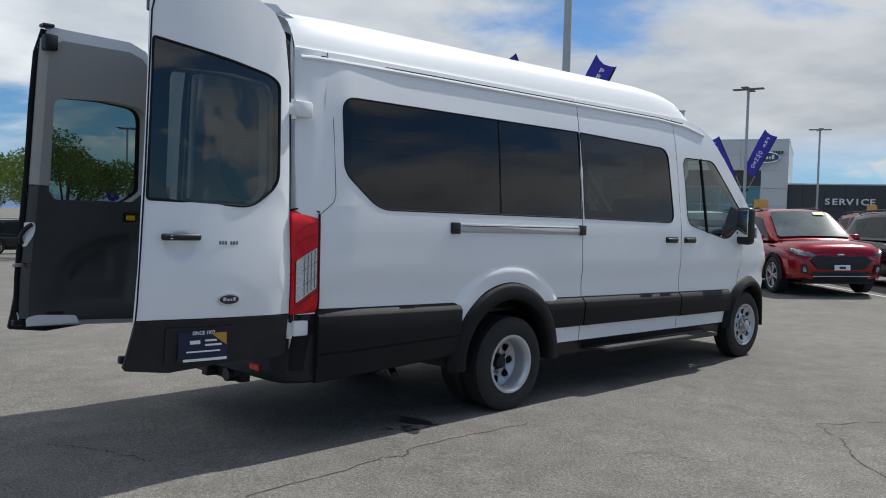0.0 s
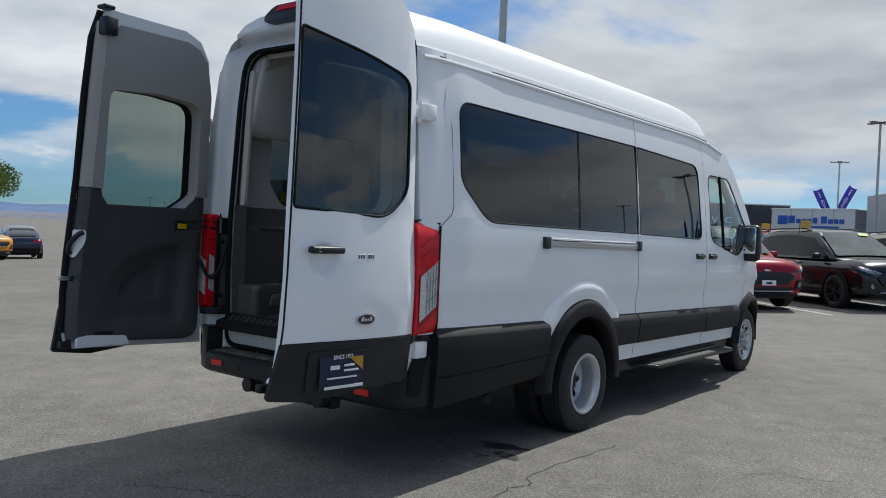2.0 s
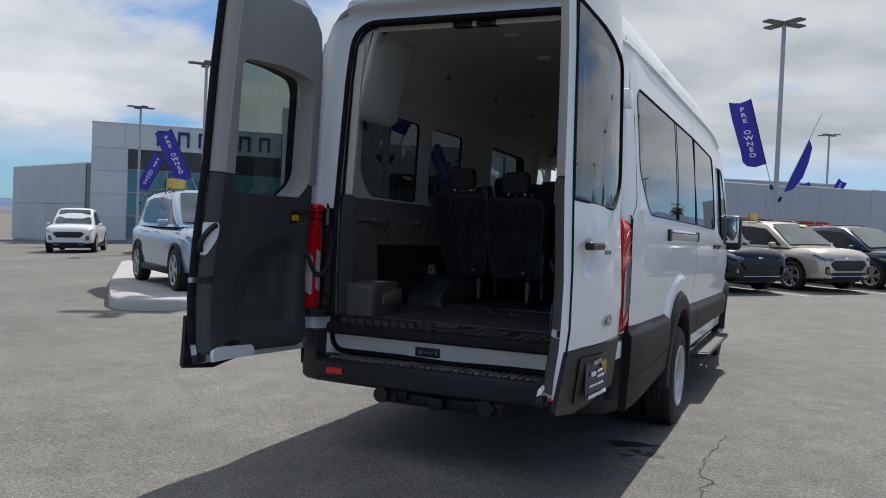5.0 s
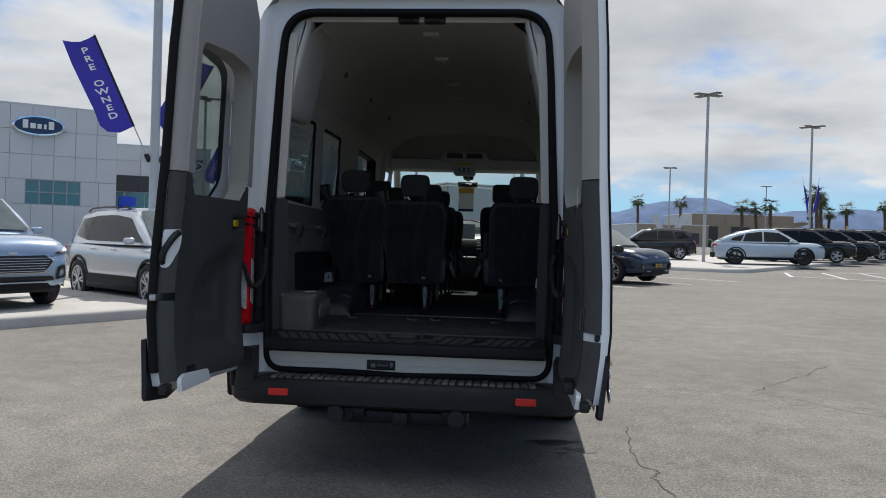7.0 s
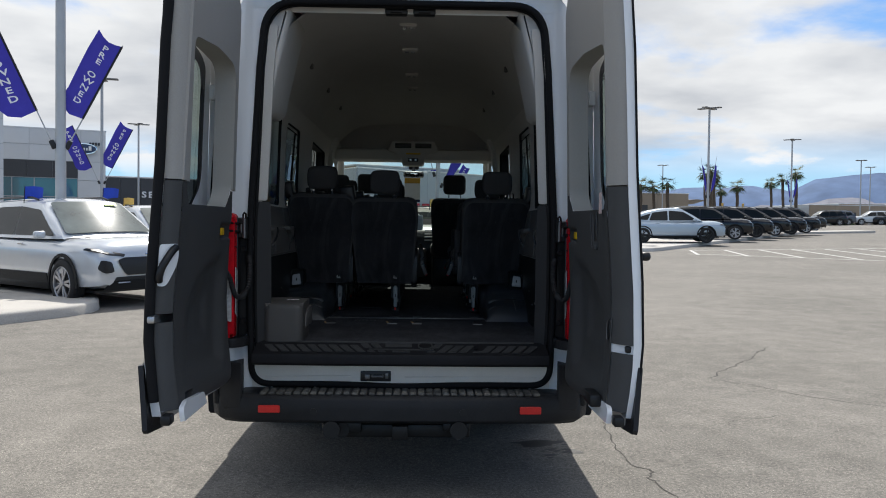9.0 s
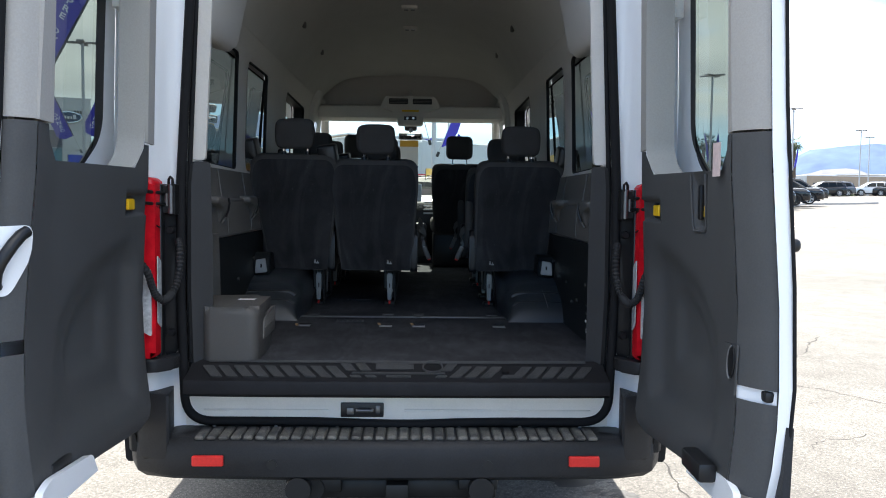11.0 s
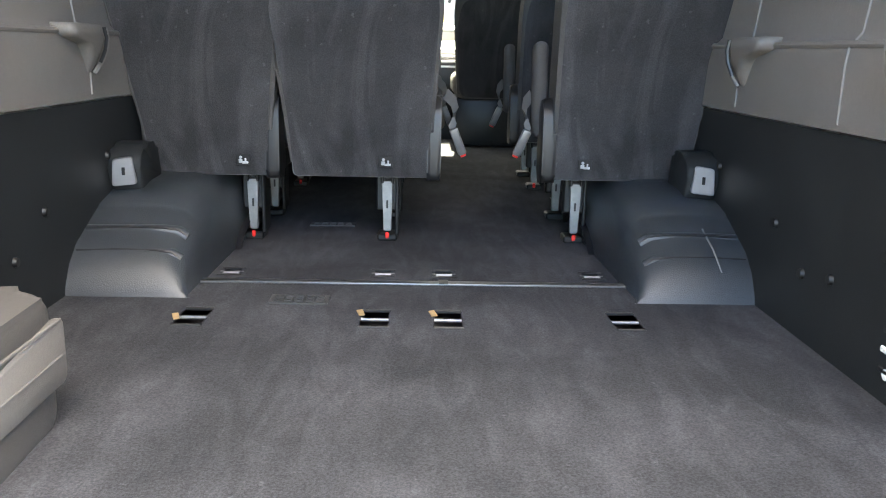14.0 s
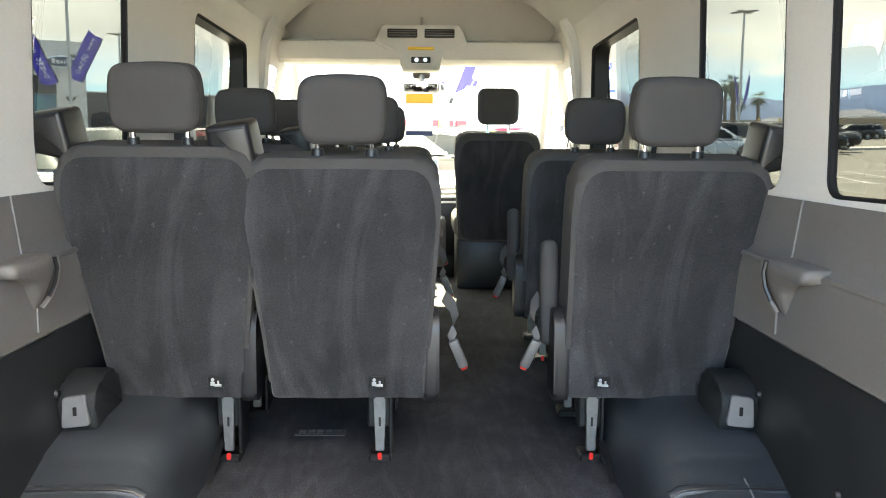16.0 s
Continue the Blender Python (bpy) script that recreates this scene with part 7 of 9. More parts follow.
def island(name, outline, label, height=0.15):
    """A raised concrete pad with a kerb round it."""
    top = rpoly(outline, 1.2, 6)
    cx, cy = sum(p[0] for p in top) / len(top), sum(p[1] for p in top) / len(top)
    slab = thing(name, label, "kerb island", kind="structure")
    bm = sheet([(cx + (x - cx) * 0.985, cy + (y - cy) * 0.985) for x, y in top], (), lambda x, y: (x, y, ground_z(x, y) + height), np.arange(-30, 40, 1.5), np.arange(0, 80, 1.5))
    part("concrete_slab", bm, M["concrete"], slab, sharp=80)
    kb = grid([[(cx + (x - cx) * s, cy + (y - cy) * s, ground_z(x, y) + h) for x, y in top + top[:1]] for s, h in ((1.012, -0.03), (1.008, height - 0.03), (1.003, height), (0.984, height + 0.003))])
    part("kerb", kb, M["concrete"], slab, sharp=60)
    return slab


pad_left = island("kerb_island", [(-7.1, 4.6), (-4.7, 8.2), (-5.2, 9.6), (-7.9, 12.2), (-14.5, 18.6), (-17.5, 15.2), (-10.2, 7.6)], "pale concrete display pad with a rounded kerb")
for k in range(4):
    a, b = Vector((-8.9 - 2.0 * k, 7.2 + 2.0 * k)), Vector((-6.6 - 2.0 * k, 10.3 + 2.0 * k))
    part("slab_joint", moved(flat_strip([tuple(a), tuple((a + b) / 2), tuple(b)], 0.02), Matrix.Translation((0, 0, 0.15))), M["crack"], pad_left)
island("kerb_island", [(5.3, 31.2), (9.2, 28.6), (14.8, 37.0), (28.0, 56.0), (22.0, 60.0), (6.0, 44.0)], "long pale concrete kerb island under parked cars")
island("kerb_island", [(27.5, 54.5), (34.5, 57.5), (33.5, 60.0), (27.0, 57.0)], "low red-edged concrete kerb island")


# ---------------------------------------------------------------- parked cars
def paint(name, c, metal=0.35, rough=0.25):
    return mat(name, c, rough, metal=metal, vary=0.06, scale=3, coat=0.7, fine=0.02, spec=0.35)


PAINT = {"red": paint("red_paint", (0.30, 0.006, 0.014), 0.3, 0.15), "black": paint("black_paint", (0.010, 0.010, 0.012)), "navy": paint("navy_paint", (0.020, 0.032, 0.062)), "beige": paint("champagne_paint", (0.62, 0.54, 0.44)),
         "ice": paint("ice_blue_paint", (0.36, 0.45, 0.57), 0.3, 0.18), "silver": paint("silver_paint", (0.60, 0.62, 0.64), 0.25, 0.2), "white": paint("car_white_paint", (0.78, 0.78, 0.78), 0.0), "grey": paint("grey_paint", (0.09, 0.10, 0.115)),
         "orange": paint("orange_paint", (0.62, 0.24, 0.02), 0.0), "steelblue": paint("steel_blue_paint", (0.42, 0.49, 0.56))}
M["car_glass"] = mat("car_glass", (0.010, 0.013, 0.014), 0.05, coat=0.0, spec=0.25)
M["headlamp"] = mat("car_headlamp", (0.42, 0.43, 0.45), 0.12, metal=0.55, vary=0.75, scale=16, coat=0.6)
# pale mottling in the base colour stands for sky reflected in the windscreens
M["screen_glass"] = mat("car_screen_glass", (0.105, 0.130, 0.120), 0.04, coat=0.8, spec=0.5, vary=0.6, scale=2.2)
M["lamp_dull"] = mat("dull_grey_mesh", (0.05, 0.05, 0.052), 0.45, metal=0.5, vary=0.3, scale=30)
M["alloy"] = mat("alloy_wheel", (0.50, 0.50, 0.52), 0.3, metal=0.9, vary=0.1, scale=20)
M["alloy_dark"] = mat("black_alloy_wheel", (0.03, 0.03, 0.03), 0.3, metal=0.6, vary=0.2, scale=20)
M["sticker"] = mat("yellow_green_sticker", (0.62, 0.85, 0.05), 0.5, vary=0.1, scale=30)
M["pennant"] = mat("yellow_pennant", (0.78, 0.50, 0.12), 0.7, vary=0.25, scale=12)
M["pennant_blue"] = mat("blue_pennant", (0.02, 0.07, 0.55), 0.6, vary=0.2, scale=12)


def wheel_into(car, x, y, s, r, rim):
    w = part("wheel", moved(tyre_bm(0.23, r, r * 0.70, 36), Matrix.Translation((x, y, r))), M["rubber"], car, sharp=40)
    spokes = []
    for k in range(10):
        a = 2 * math.pi * k / 10 + (0.12 if k % 2 else -0.12)
        bm = prism([(-0.016, 0.03), (0.016, 0.03), (0.024, r * 0.67), (-0.024, r * 0.67)], "x", s * 0.075, s * 0.10, 0.004, 1)
        spokes.append(moved(bm, Matrix.Translation((x, y, r)) @ Matrix.Rotation(a, 4, "X")))
    hub = moved(lathe([(s * 0.07, 0.06), (s * 0.11, 0.05), (s * 0.115, 0.0001)], 16, "x"), Matrix.Translation((x, y, r)))
    part("rim", joined(hub, *spokes, moved(lathe([(s * 0.04, r * 0.64), (s * 0.10, r * 0.66), (s * 0.112, r * 0.70), (s * 0.10, r * 0.725)], 36, "x"), Matrix.Translation((x, y, r)))), rim, w, sharp=40)
    part("brake_disc", moved(lathe([(s * 0.045, r * 0.64), (s * 0.045, 0.02), (s * 0.045, 0.0001)], 24, "x"), Matrix.Translation((x, y, r))), M["black"], w)


def make_car(label, color, at, heading, kind="suv", rim="alloy", L=4.6, W=1.88, H=1.68, sticker=False, pennant="", roof_rails=True, black_roof=False, near=True, plate=False, face="bars", cladding=False, group="parked cars"):
    body_mat = PAINT[color]
    car = thing("pickup_truck" if kind == "pickup" else "parked_car", label, "pickup" if kind == "pickup" else "car", group)
    ky, kx, kz = L / 4.6, W / 1.88, H / 1.68
    hump = kind == "coupe"
    # lower body: sections along the length
    st = [(-2.30, 0.66, 0.46, 0.80, 0.92), (-2.24, 0.80, 0.36, 0.93, 1.02), (-2.1, 0.89, 0.30, 1.0, 1.06), (-1.7, 0.93, 0.26, 1.01, 1.07), (-1.0, 0.94, 0.25, 1.0, 1.05), (0.0, 0.935, 0.25, 0.98, 1.03), (0.8, 0.935, 0.25, 0.97, 1.02), (1.15, 0.93, 0.25, 0.96, 1.03), (1.45, 0.93, 0.26, 0.95, 1.03), (1.75, 0.92, 0.28, 0.95, 1.03), (2.0, 0.895, 0.29, 0.92, 0.995), (2.13, 0.86, 0.30, 0.88, 0.945), (2.22, 0.81, 0.31, 0.82, 0.87), (2.27, 0.75, 0.33, 0.73, 0.77), (2.285, 0.70, 0.38, 0.64, 0.67)]
    if kind == "pickup":
        st = [(y, w, zb + 0.12, 1.12 if y < 1.2 else zs + 0.18, 1.16 if y < 1.2 else zt + 0.18) for y, w, zb, zs, zt in st]
    rows = []
    for y, w, zb, zs, zt in st:
        half = [(0.0, zb), (w * 0.80, zb), (w * 0.95, zb + 0.04), (w * 0.985, zb + 0.14), (w, zb + (zs - zb) * 0.45), (w * 0.99, zb + (zs - zb) * 0.62), (w * 1.0, zb + (zs - zb) * 0.78), (w * 0.97, zs - 0.03), (w * 0.93, zs + 0.01), (w * 0.80, zt - 0.005), (w * 0.5, zt + 0.012), (w * 0.22, zt + 0.022), (0.0, zt + 0.022)]
        half = [(x * kx, y * ky, z * kz) for x, z in half]
        rows.append(half + [(-x, yy, z) for x, yy, z in half[-2:0:-1]] + [half[0]])
    bm = grid(rows)
    bm.verts.ensure_lookup_table()
    n_ = len(rows[0])
    for r_ in (0, len(rows) - 1):
        bm.faces.new([bm.verts[r_ * n_ + k] for k in range(n_ - 1)])
    part("body", bm, body_mat, car, sharp=38)
    # cabin
    if kind == "pickup":
        cab = [(-0.62, 1.15, 1.17), (-0.58, 1.60, 1.62), (-0.45, 1.86, 1.90), (0.2, 1.88, 1.93), (0.55, 1.84, 1.88), (0.85, 1.60, 1.62), (1.25, 1.17, 1.19)]
        belt = 1.14
    elif hump:
        cab = [(-2.15, 1.05, 1.07), (-1.75, 1.26, 1.30), (-1.2, 1.48, 1.53), (-0.6, 1.58, 1.65), (0.0, 1.60, 1.68), (0.35, 1.57, 1.64), (0.8, 1.32, 1.37), (1.25, 1.02, 1.05)]
        belt = 1.03
    else:
        cab = [(-2.16, 1.05, 1.07), (-2.0, 1.33, 1.37), (-1.78, 1.54, 1.60), (-1.2, 1.59, 1.665), (-0.5, 1.60, 1.68), (0.05, 1.59, 1.67), (0.38, 1.55, 1.62), (0.80, 1.31, 1.36), (1.25, 1.02, 1.05)]
        belt = 1.03
    wb = [(-2.3, 0.72), (-2.0, 0.80), (-1.5, 0.87), (0.5, 0.885), (1.0, 0.86), (1.3, 0.80)]
    def cab_x(y, z):
        return lerp(wb, y) - max(0.0, z - belt) * 0.31
    rows = []
    for y, ze, zr in cab:
        e = cab_x(y, ze)
        half = [(lerp(wb, y), belt), (cab_x(y, (belt + ze) / 2), (belt + ze) / 2), (e, ze), (e - 0.05, ze + (zr - ze) * 0.65), (e - 0.16, zr - 0.008), (e * 0.4, zr + 0.008), (0.0, zr + 0.012)]
        half = [(x * kx, y * ky, z * kz) for x, z in half]
        rows.append(half + [(-x, yy, z) for x, yy, z in half[-2::-1]])
    part("cabin", grid(rows), M["black"] if black_roof else body_mat, car, sharp=45)
    # glass
    if kind == "pickup":
        panes = [[(1.0, 1.2), (0.62, 1.74), (0.12, 1.80), (0.12, 1.2)], [(0.06, 1.2), (0.06, 1.80), (-0.45, 1.78), (-0.52, 1.2)]]
    elif hump:
        panes = [[(1.02, 1.08), (0.40, 1.50), (-0.22, 1.55), (-0.22, 1.08)], [(-0.28, 1.08), (-0.28, 1.55), (-0.95, 1.46), (-1.10, 1.09)], [(-1.16, 1.10), (-1.02, 1.43), (-1.5, 1.26), (-1.6, 1.14)]]
    else:
        panes = [[(1.02, 1.08), (0.42, 1.49), (-0.22, 1.55), (-0.22, 1.08)], [(-0.28, 1.08), (-0.28, 1.55), (-1.02, 1.54), (-1.16, 1.09)], [(-1.22, 1.10), (-1.10, 1.53), (-1.66, 1.48), (-1.86, 1.18)]]
    for s in (1, -1):
        if near:
            # black posts between the panes
            for p_, q_ in zip(panes, panes[1:]):
                post = [p_[3], p_[2], q_[1], q_[0]]
                part("window_post", sheet(post, (), lambda y, z: (s * (cab_x(y, z) + 0.005) * kx, y * ky, z * kz), (), (1.2, 1.35), 0.0), M["black"], car)
        for pn in panes:
            part("side_window", sheet(rpoly(pn, 0.05, 3), (), lambda y, z: (s * (cab_x(y, z) + 0.006) * kx, y * ky, z * kz), np.arange(-1.6, 1.2, 0.4), (1.2, 1.35), 0.0), M["car_glass"], car)
    def slope(y0, z0, y1, z1, w0, w1, name, material, lift=0.012):
        n = Vector((0, z0 - z1, y1 - y0)) * (1 if y1 > y0 else -1)
        n = n.normalized() * lift
        pts = rpoly([(-w0, 0), (w0, 0), (w1, 1), (-w1, 1)], 0.07, 3)
        return part(name, sheet(pts, (), lambda u, v: (u * kx, (y0 + (y1 - y0) * v) * ky + n.y, (z0 + (z1 - z0) * v) * kz + abs(n.z) + 0.02 * (1 - (u / w0) ** 2)), (-0.5, -0.25, 0, 0.25, 0.5), (0.25, 0.5, 0.75), 0.0), material, car)
    if kind == "pickup":
        slope(1.18, 1.235, 0.58, 1.83, 0.72, 0.58, "windscreen", M["screen_glass"], 0.03)
        part("bed_floor", rbox(-0.78 * kx, 0.78 * kx, -2.2 * ky, -0.7 * ky, 1.17 * kz, 1.19 * kz, 0.0), M["black"], car)
    else:
        slope(1.18, 1.085, 0.42, 1.585, 0.74, 0.60, "windscreen", M["screen_glass"], 0.03)
        if hump:
            slope(-2.05, 1.13, -1.2, 1.515, 0.62, 0.56, "rear_window", M["car_glass"], -0.02)
        else:
            part("rear_window", sheet(rpoly([(-0.66, 1.12), (0.66, 1.12), (0.56, 1.50), (-0.56, 1.50)], 0.06, 3), (), lambda u, z: (u * kx, (-2.135 + (z - 1.1) * 0.56 - 0.025) * ky, z * kz), (), ()), M["car_glass"], car)
    if sticker:
        part("year_sticker", sheet([(-0.50, 0.84), (-0.27, 0.84), (-0.27, 0.93), (-0.49, 0.93)], (), lambda u, v: (u * kx, (1.18 - 0.76 * v) * ky + 0.03, (1.085 + 0.5 * v + 0.036) * kz + 0.022)), M["sticker"], car)
    # wheels and arches
    r = 0.40 if kind == "pickup" else (0.375 if cladding else 0.355)
    for yy in (1.42, -1.38):
        for s in (1, -1):
            arch_bm = grid([[(s * (0.945 + o) * kx, yy * ky + rr * math.cos(radians(a)), r + rr * math.sin(radians(a)) * 1.02) for a in range(-8, 189, 9)] for rr, o in ((0.02, -0.02), (r + 0.035, -0.02), (r + 0.036, 0.006), (r + 0.085, 0.006), (r + 0.09, -0.01))])
            part("wheel_arch", arch_bm, M["clad"], car, sharp=50)
            wheel_into(car, s * (0.945 * kx - 0.095), yy * ky, s, r, M[rim])
    # sills, bumpers, grille, lamps, mirrors
    def nose_y(x, z):
        x = abs(x)
        return min(lerp([(0.70, 2.285), (0.75, 2.27), (0.81, 2.22), (0.86, 2.13), (0.895, 2.0)], x), lerp([(0.64, 2.285), (0.73, 2.27), (0.82, 2.22), (0.88, 2.13), (0.92, 2.0)], z)) - 0.6 * max(0, x - 0.6) * max(0, z - 0.7)
    for s in (1, -1):
        if cladding:
            part("side_cladding", sheet(rpoly([(-0.98, 0.25), (-0.94, 0.50), (0.96, 0.50), (1.0, 0.25)], 0.03, 2), (), lambda y, z: (s * 0.952 * kx, y * ky, z * kz), (), (), 0.012), M["clad"], car, "black flank cladding")
        part("sill", rbox(min(s * 0.86, s * 0.955) * kx, max(s * 0.86, s * 0.955) * kx, -1.0 * ky, 1.02 * ky, 0.25 * kz, 0.36 * kz, 0.02, 2), M["clad"], car)
        def front(pts, r_, off, cu_=(0.55, 0.6, 0.65, 0.7, 0.75, 0.8, 0.85), cv_=(0.5, 0.6, 0.8, 0.85), th=0.02):
            return sheet(rpoly(pts, r_, 2), (), lambda x, z: (s * x * kx, nose_y(x, z) * ky + off, z * kz + (0.14 if kind == "pickup" else 0)), cu_, cv_, th)
        if face == "split":
            part("lamp_strip", front([(0.40, 0.80), (0.62, 0.845), (0.89, 0.90), (0.895, 0.875), (0.66, 0.80), (0.42, 0.765)], 0.01, 0.016), M["black"], car, "slim dark running lamp")
            part("lamp_line", front([(0.42, 0.795), (0.62, 0.825), (0.80, 0.865), (0.80, 0.857), (0.62, 0.815), (0.42, 0.787)], 0.003, 0.024, (), (), 0.012), M["headlamp"], car)
            part("lamp_pod", front([(0.60, 0.55), (0.64, 0.70), (0.78, 0.735), (0.82, 0.60), (0.74, 0.53)], 0.03, 0.014), M["black"], car, "dark lamp pod")
            part("headlamp", front([(0.66, 0.61), (0.68, 0.69), (0.75, 0.70), (0.75, 0.61)], 0.02, 0.022, (), (), 0.012), M["headlamp"], car, "clear headlamp")
        else:
            part("headlamp", front([(0.46, 0.772), (0.66, 0.85), (0.88, 0.905), (0.895, 0.87), (0.78, 0.775), (0.56, 0.738)], 0.015, 0.016), M["headlamp"], car, "clear headlamp")
            part("lamp_inner", front([(0.60, 0.775), (0.68, 0.82), (0.80, 0.86), (0.80, 0.83), (0.70, 0.78)], 0.01, 0.024, (), (), 0.012), M["black"], car)
            part("fog_bezel", front([(0.61, 0.41), (0.76, 0.45), (0.75, 0.63), (0.65, 0.60)], 0.02, 0.010, (), ()), M["black"], car)
            part("fog_lamp", front([(0.66, 0.46), (0.73, 0.48), (0.72, 0.57), (0.67, 0.56)], 0.02, 0.018, (), (), 0.012), M["headlamp"], car)
        tl = sheet(rpoly([(0.42, 0.93), (0.86, 0.98), (0.84, 0.86), (0.50, 0.84)], 0.03, 2), (), lambda x, z: (s * x * kx, (-2.29 + 0.55 * max(0, x - 0.55) ** 1.4) * ky - 0.012, z * kz), (0.6, 0.7), (), 0.02)
        part("tail_lamp", tl, M["red_lens"], car, "red tail lamp")
        mir = moved(rbox(-0.09, 0.09, -0.06, 0.06, -0.06, 0.06, 0.04, 3), Matrix.Translation((s * 1.0 * kx, 0.86 * ky, 1.10 * kz + (0.12 if kind == "pickup" else 0))))
        part("door_mirror", mir, body_mat if color != "black" else M["black"], car)
        for yy in (0.10, -0.72):
            part("door_handle", rbox(s * 0.935 * kx - 0.012, s * 0.935 * kx + 0.018, yy * ky - 0.09, yy * ky + 0.09, 0.93 * kz, 0.955 * kz, 0.008, 1), M["chrome"] if near else body_mat, car)
        if roof_rails and kind == "suv":
            part("roof_rail", tube([(s * 0.62 * kx, y * ky, z * kz) for y, z in ((0.1, 1.655), (-0.1, 1.70), (-1.0, 1.70), (-1.5, 1.68), (-1.65, 1.62))], 0.018, 6), M["black"], car)
    ring = rpoly([(-0.585, 0.68), (-0.47, 0.755), (0.47, 0.755), (0.585, 0.68), (0.43, 0.52), (-0.43, 0.52)], 0.03, 3)
    if face == "split":
        ring = rpoly([(-0.53, 0.72), (-0.42, 0.755), (0.42, 0.755), (0.53, 0.72), (0.40, 0.50), (-0.40, 0.50)], 0.03, 3)
    if face != "closed":
        up_ = 0.16 if kind == "pickup" else 0
        part("grille", sheet(ring, (), lambda x, z: (x * kx, nose_y(x, z) * ky + 0.016, z * kz + up_), (-0.25, 0, 0.25), (0.6, 0.66, 0.7), 0.02), M["black"], car, "black mesh grille")
        part("grille_surround", tube([(x * kx, nose_y(x, z) * ky + 0.030, z * kz + up_) for x, z in ring + ring[:1]], 0.008, 5), M["chrome"] if face == "bars" else M["black"], car, "grille surround")
    if near and face == "bars":
        for k in range(6):
            part("grille_bar", tube([(x * kx, nose_y(x, 0.542 + 0.036 * k) * ky + 0.032, (0.542 + 0.036 * k) * kz) for x in np.linspace(-0.44 - 0.020 * k, 0.44 + 0.020 * k, 7)], 0.006, 5), M["alloy"], car)
    if near and face == "mesh":
        for k in range(7):
            part("grille_bar", tube([(x * kx, nose_y(x, 0.535 + 0.033 * k) * ky + 0.030, (0.535 + 0.033 * k) * kz) for x in np.linspace(-0.43 - 0.018 * k, 0.43 + 0.018 * k, 7)], 0.003, 5), M["lamp_dull"], car)
    part("lower_grille", sheet(rpoly([(-0.56, 0.47), (0.56, 0.47), (0.60, 0.41), (-0.60, 0.41)], 0.02, 2), (), lambda x, z: (x * kx, nose_y(x, 0.5) * ky + 0.014, z * kz), (-0.3, 0, 0.3), (), 0.02), M["black"], car)
    part("skid_trim", tube([(x * kx, nose_y(x, 0.5) * ky + 0.035, 0.385 * kz) for x in np.linspace(-0.55, 0.55, 7)], 0.012, 6), M["alloy"], car)
    part("front_bumper", sheet(rpoly([(-0.62, 0.42), (0.62, 0.42), (0.74, 0.28), (-0.74, 0.28)], 0.04, 3), (), lambda x, z: (x * kx, (2.295 - 0.30 * max(0, abs(x) - 0.35) ** 1.3) * ky + 0.012, z * kz), np.arange(-0.7, 0.8, 0.2), (), 0.03), M["clad"], car)
    part("rear_bumper", sheet(rpoly([(-0.80, 0.56), (0.80, 0.56), (0.74, 0.32), (-0.74, 0.32)], 0.06, 3), (), lambda x, z: (x * kx, (-2.315 + 0.30 * max(0, abs(x) - 0.4) ** 1.3) * ky - 0.012, z * kz), np.arange(-0.7, 0.8, 0.2), (), 0.03), M["clad"], car)
    if plate:
        part("front_plate", rbox(-0.15, 0.15, 2.318 * ky + 0.02, 2.326 * ky + 0.03, 0.50 * kz, 0.60 * kz, 0.004, 1), M["print_white"] if color == "red" else M["gold"], car, "white dealer plate with a dark mark" if color == "red" else "yellow dealer plate")
        part("plate_mark", rbox(-0.06, 0.06, 2.330 * ky + 0.022, 2.331 * ky + 0.034, 0.53 * kz, 0.57 * kz, 0.002, 1), M["plate_blue"], car)
    part("badge", rbox(-0.07, 0.07, 2.245 * ky, 2.27 * ky + 0.02, 0.775 * kz, 0.815 * kz, 0.018, 2), M["chrome"], car)
    # black slab puts shade under the car body
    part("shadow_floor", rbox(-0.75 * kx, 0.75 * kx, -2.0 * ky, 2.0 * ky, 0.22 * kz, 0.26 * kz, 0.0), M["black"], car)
    for side in (1, -1)[:(2 if near and pennant == "blue" else 1) if pennant else 0]:
        px, py, pz = side * 0.70 * kx, -0.25 * ky, 1.62 * kz
        part("pennant_staff", cyl((px, py, pz - 0.12), (px - 0.03, py, pz + 0.28), 0.008, seg=6), M["black"], car)
        part("pennant", sheet([(0, 0), (0.36, 0.03), (0.38, 0.20), (0, 0.22)], (), lambda u, v: (px - 0.02 - u, py - 0.25 * u + 0.02 * math.sin(9 * u), pz + 0.05 + v + 0.02 * math.sin(7 * u)), (0.09, 0.18, 0.27), (), 0.004), M["pennant_blue"] if pennant == "blue" else M["pennant"], car, "small window pennant")
    car.matrix_basis = far_up(at[0], at[1], None, heading)
    return car


def by_wheel(x, y, f, half=0.82, ahead=1.42):
    """The middle of a car from the ground under its right front wheel and the way it faces."""
    f = Vector(f).normalized()
    r = Vector((f.y, -f.x))
    c = Vector((x, y)) - f * ahead - r * half
    return (c.x, c.y), math.degrees(math.atan2(-f.x, f.y))


F1 = (0.75, -0.66)
c, h = by_wheel(-2.36, 13.55, F1)
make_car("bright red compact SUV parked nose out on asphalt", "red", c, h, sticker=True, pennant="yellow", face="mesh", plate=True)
c, h = by_wheel(-0.35, 15.85, F1)
make_car("glossy black compact SUV parked nose out in a stall", "black", c, h, sticker=True, pennant="yellow", rim="alloy_dark", face="mesh")
c, h = by_wheel(1.5, 17.95, F1)
make_car("champagne beige compact SUV parked nose out in a stall", "beige", c, h, sticker=True, pennant="yellow", face="mesh")
c, h = by_wheel(3.35, 20.1, F1)
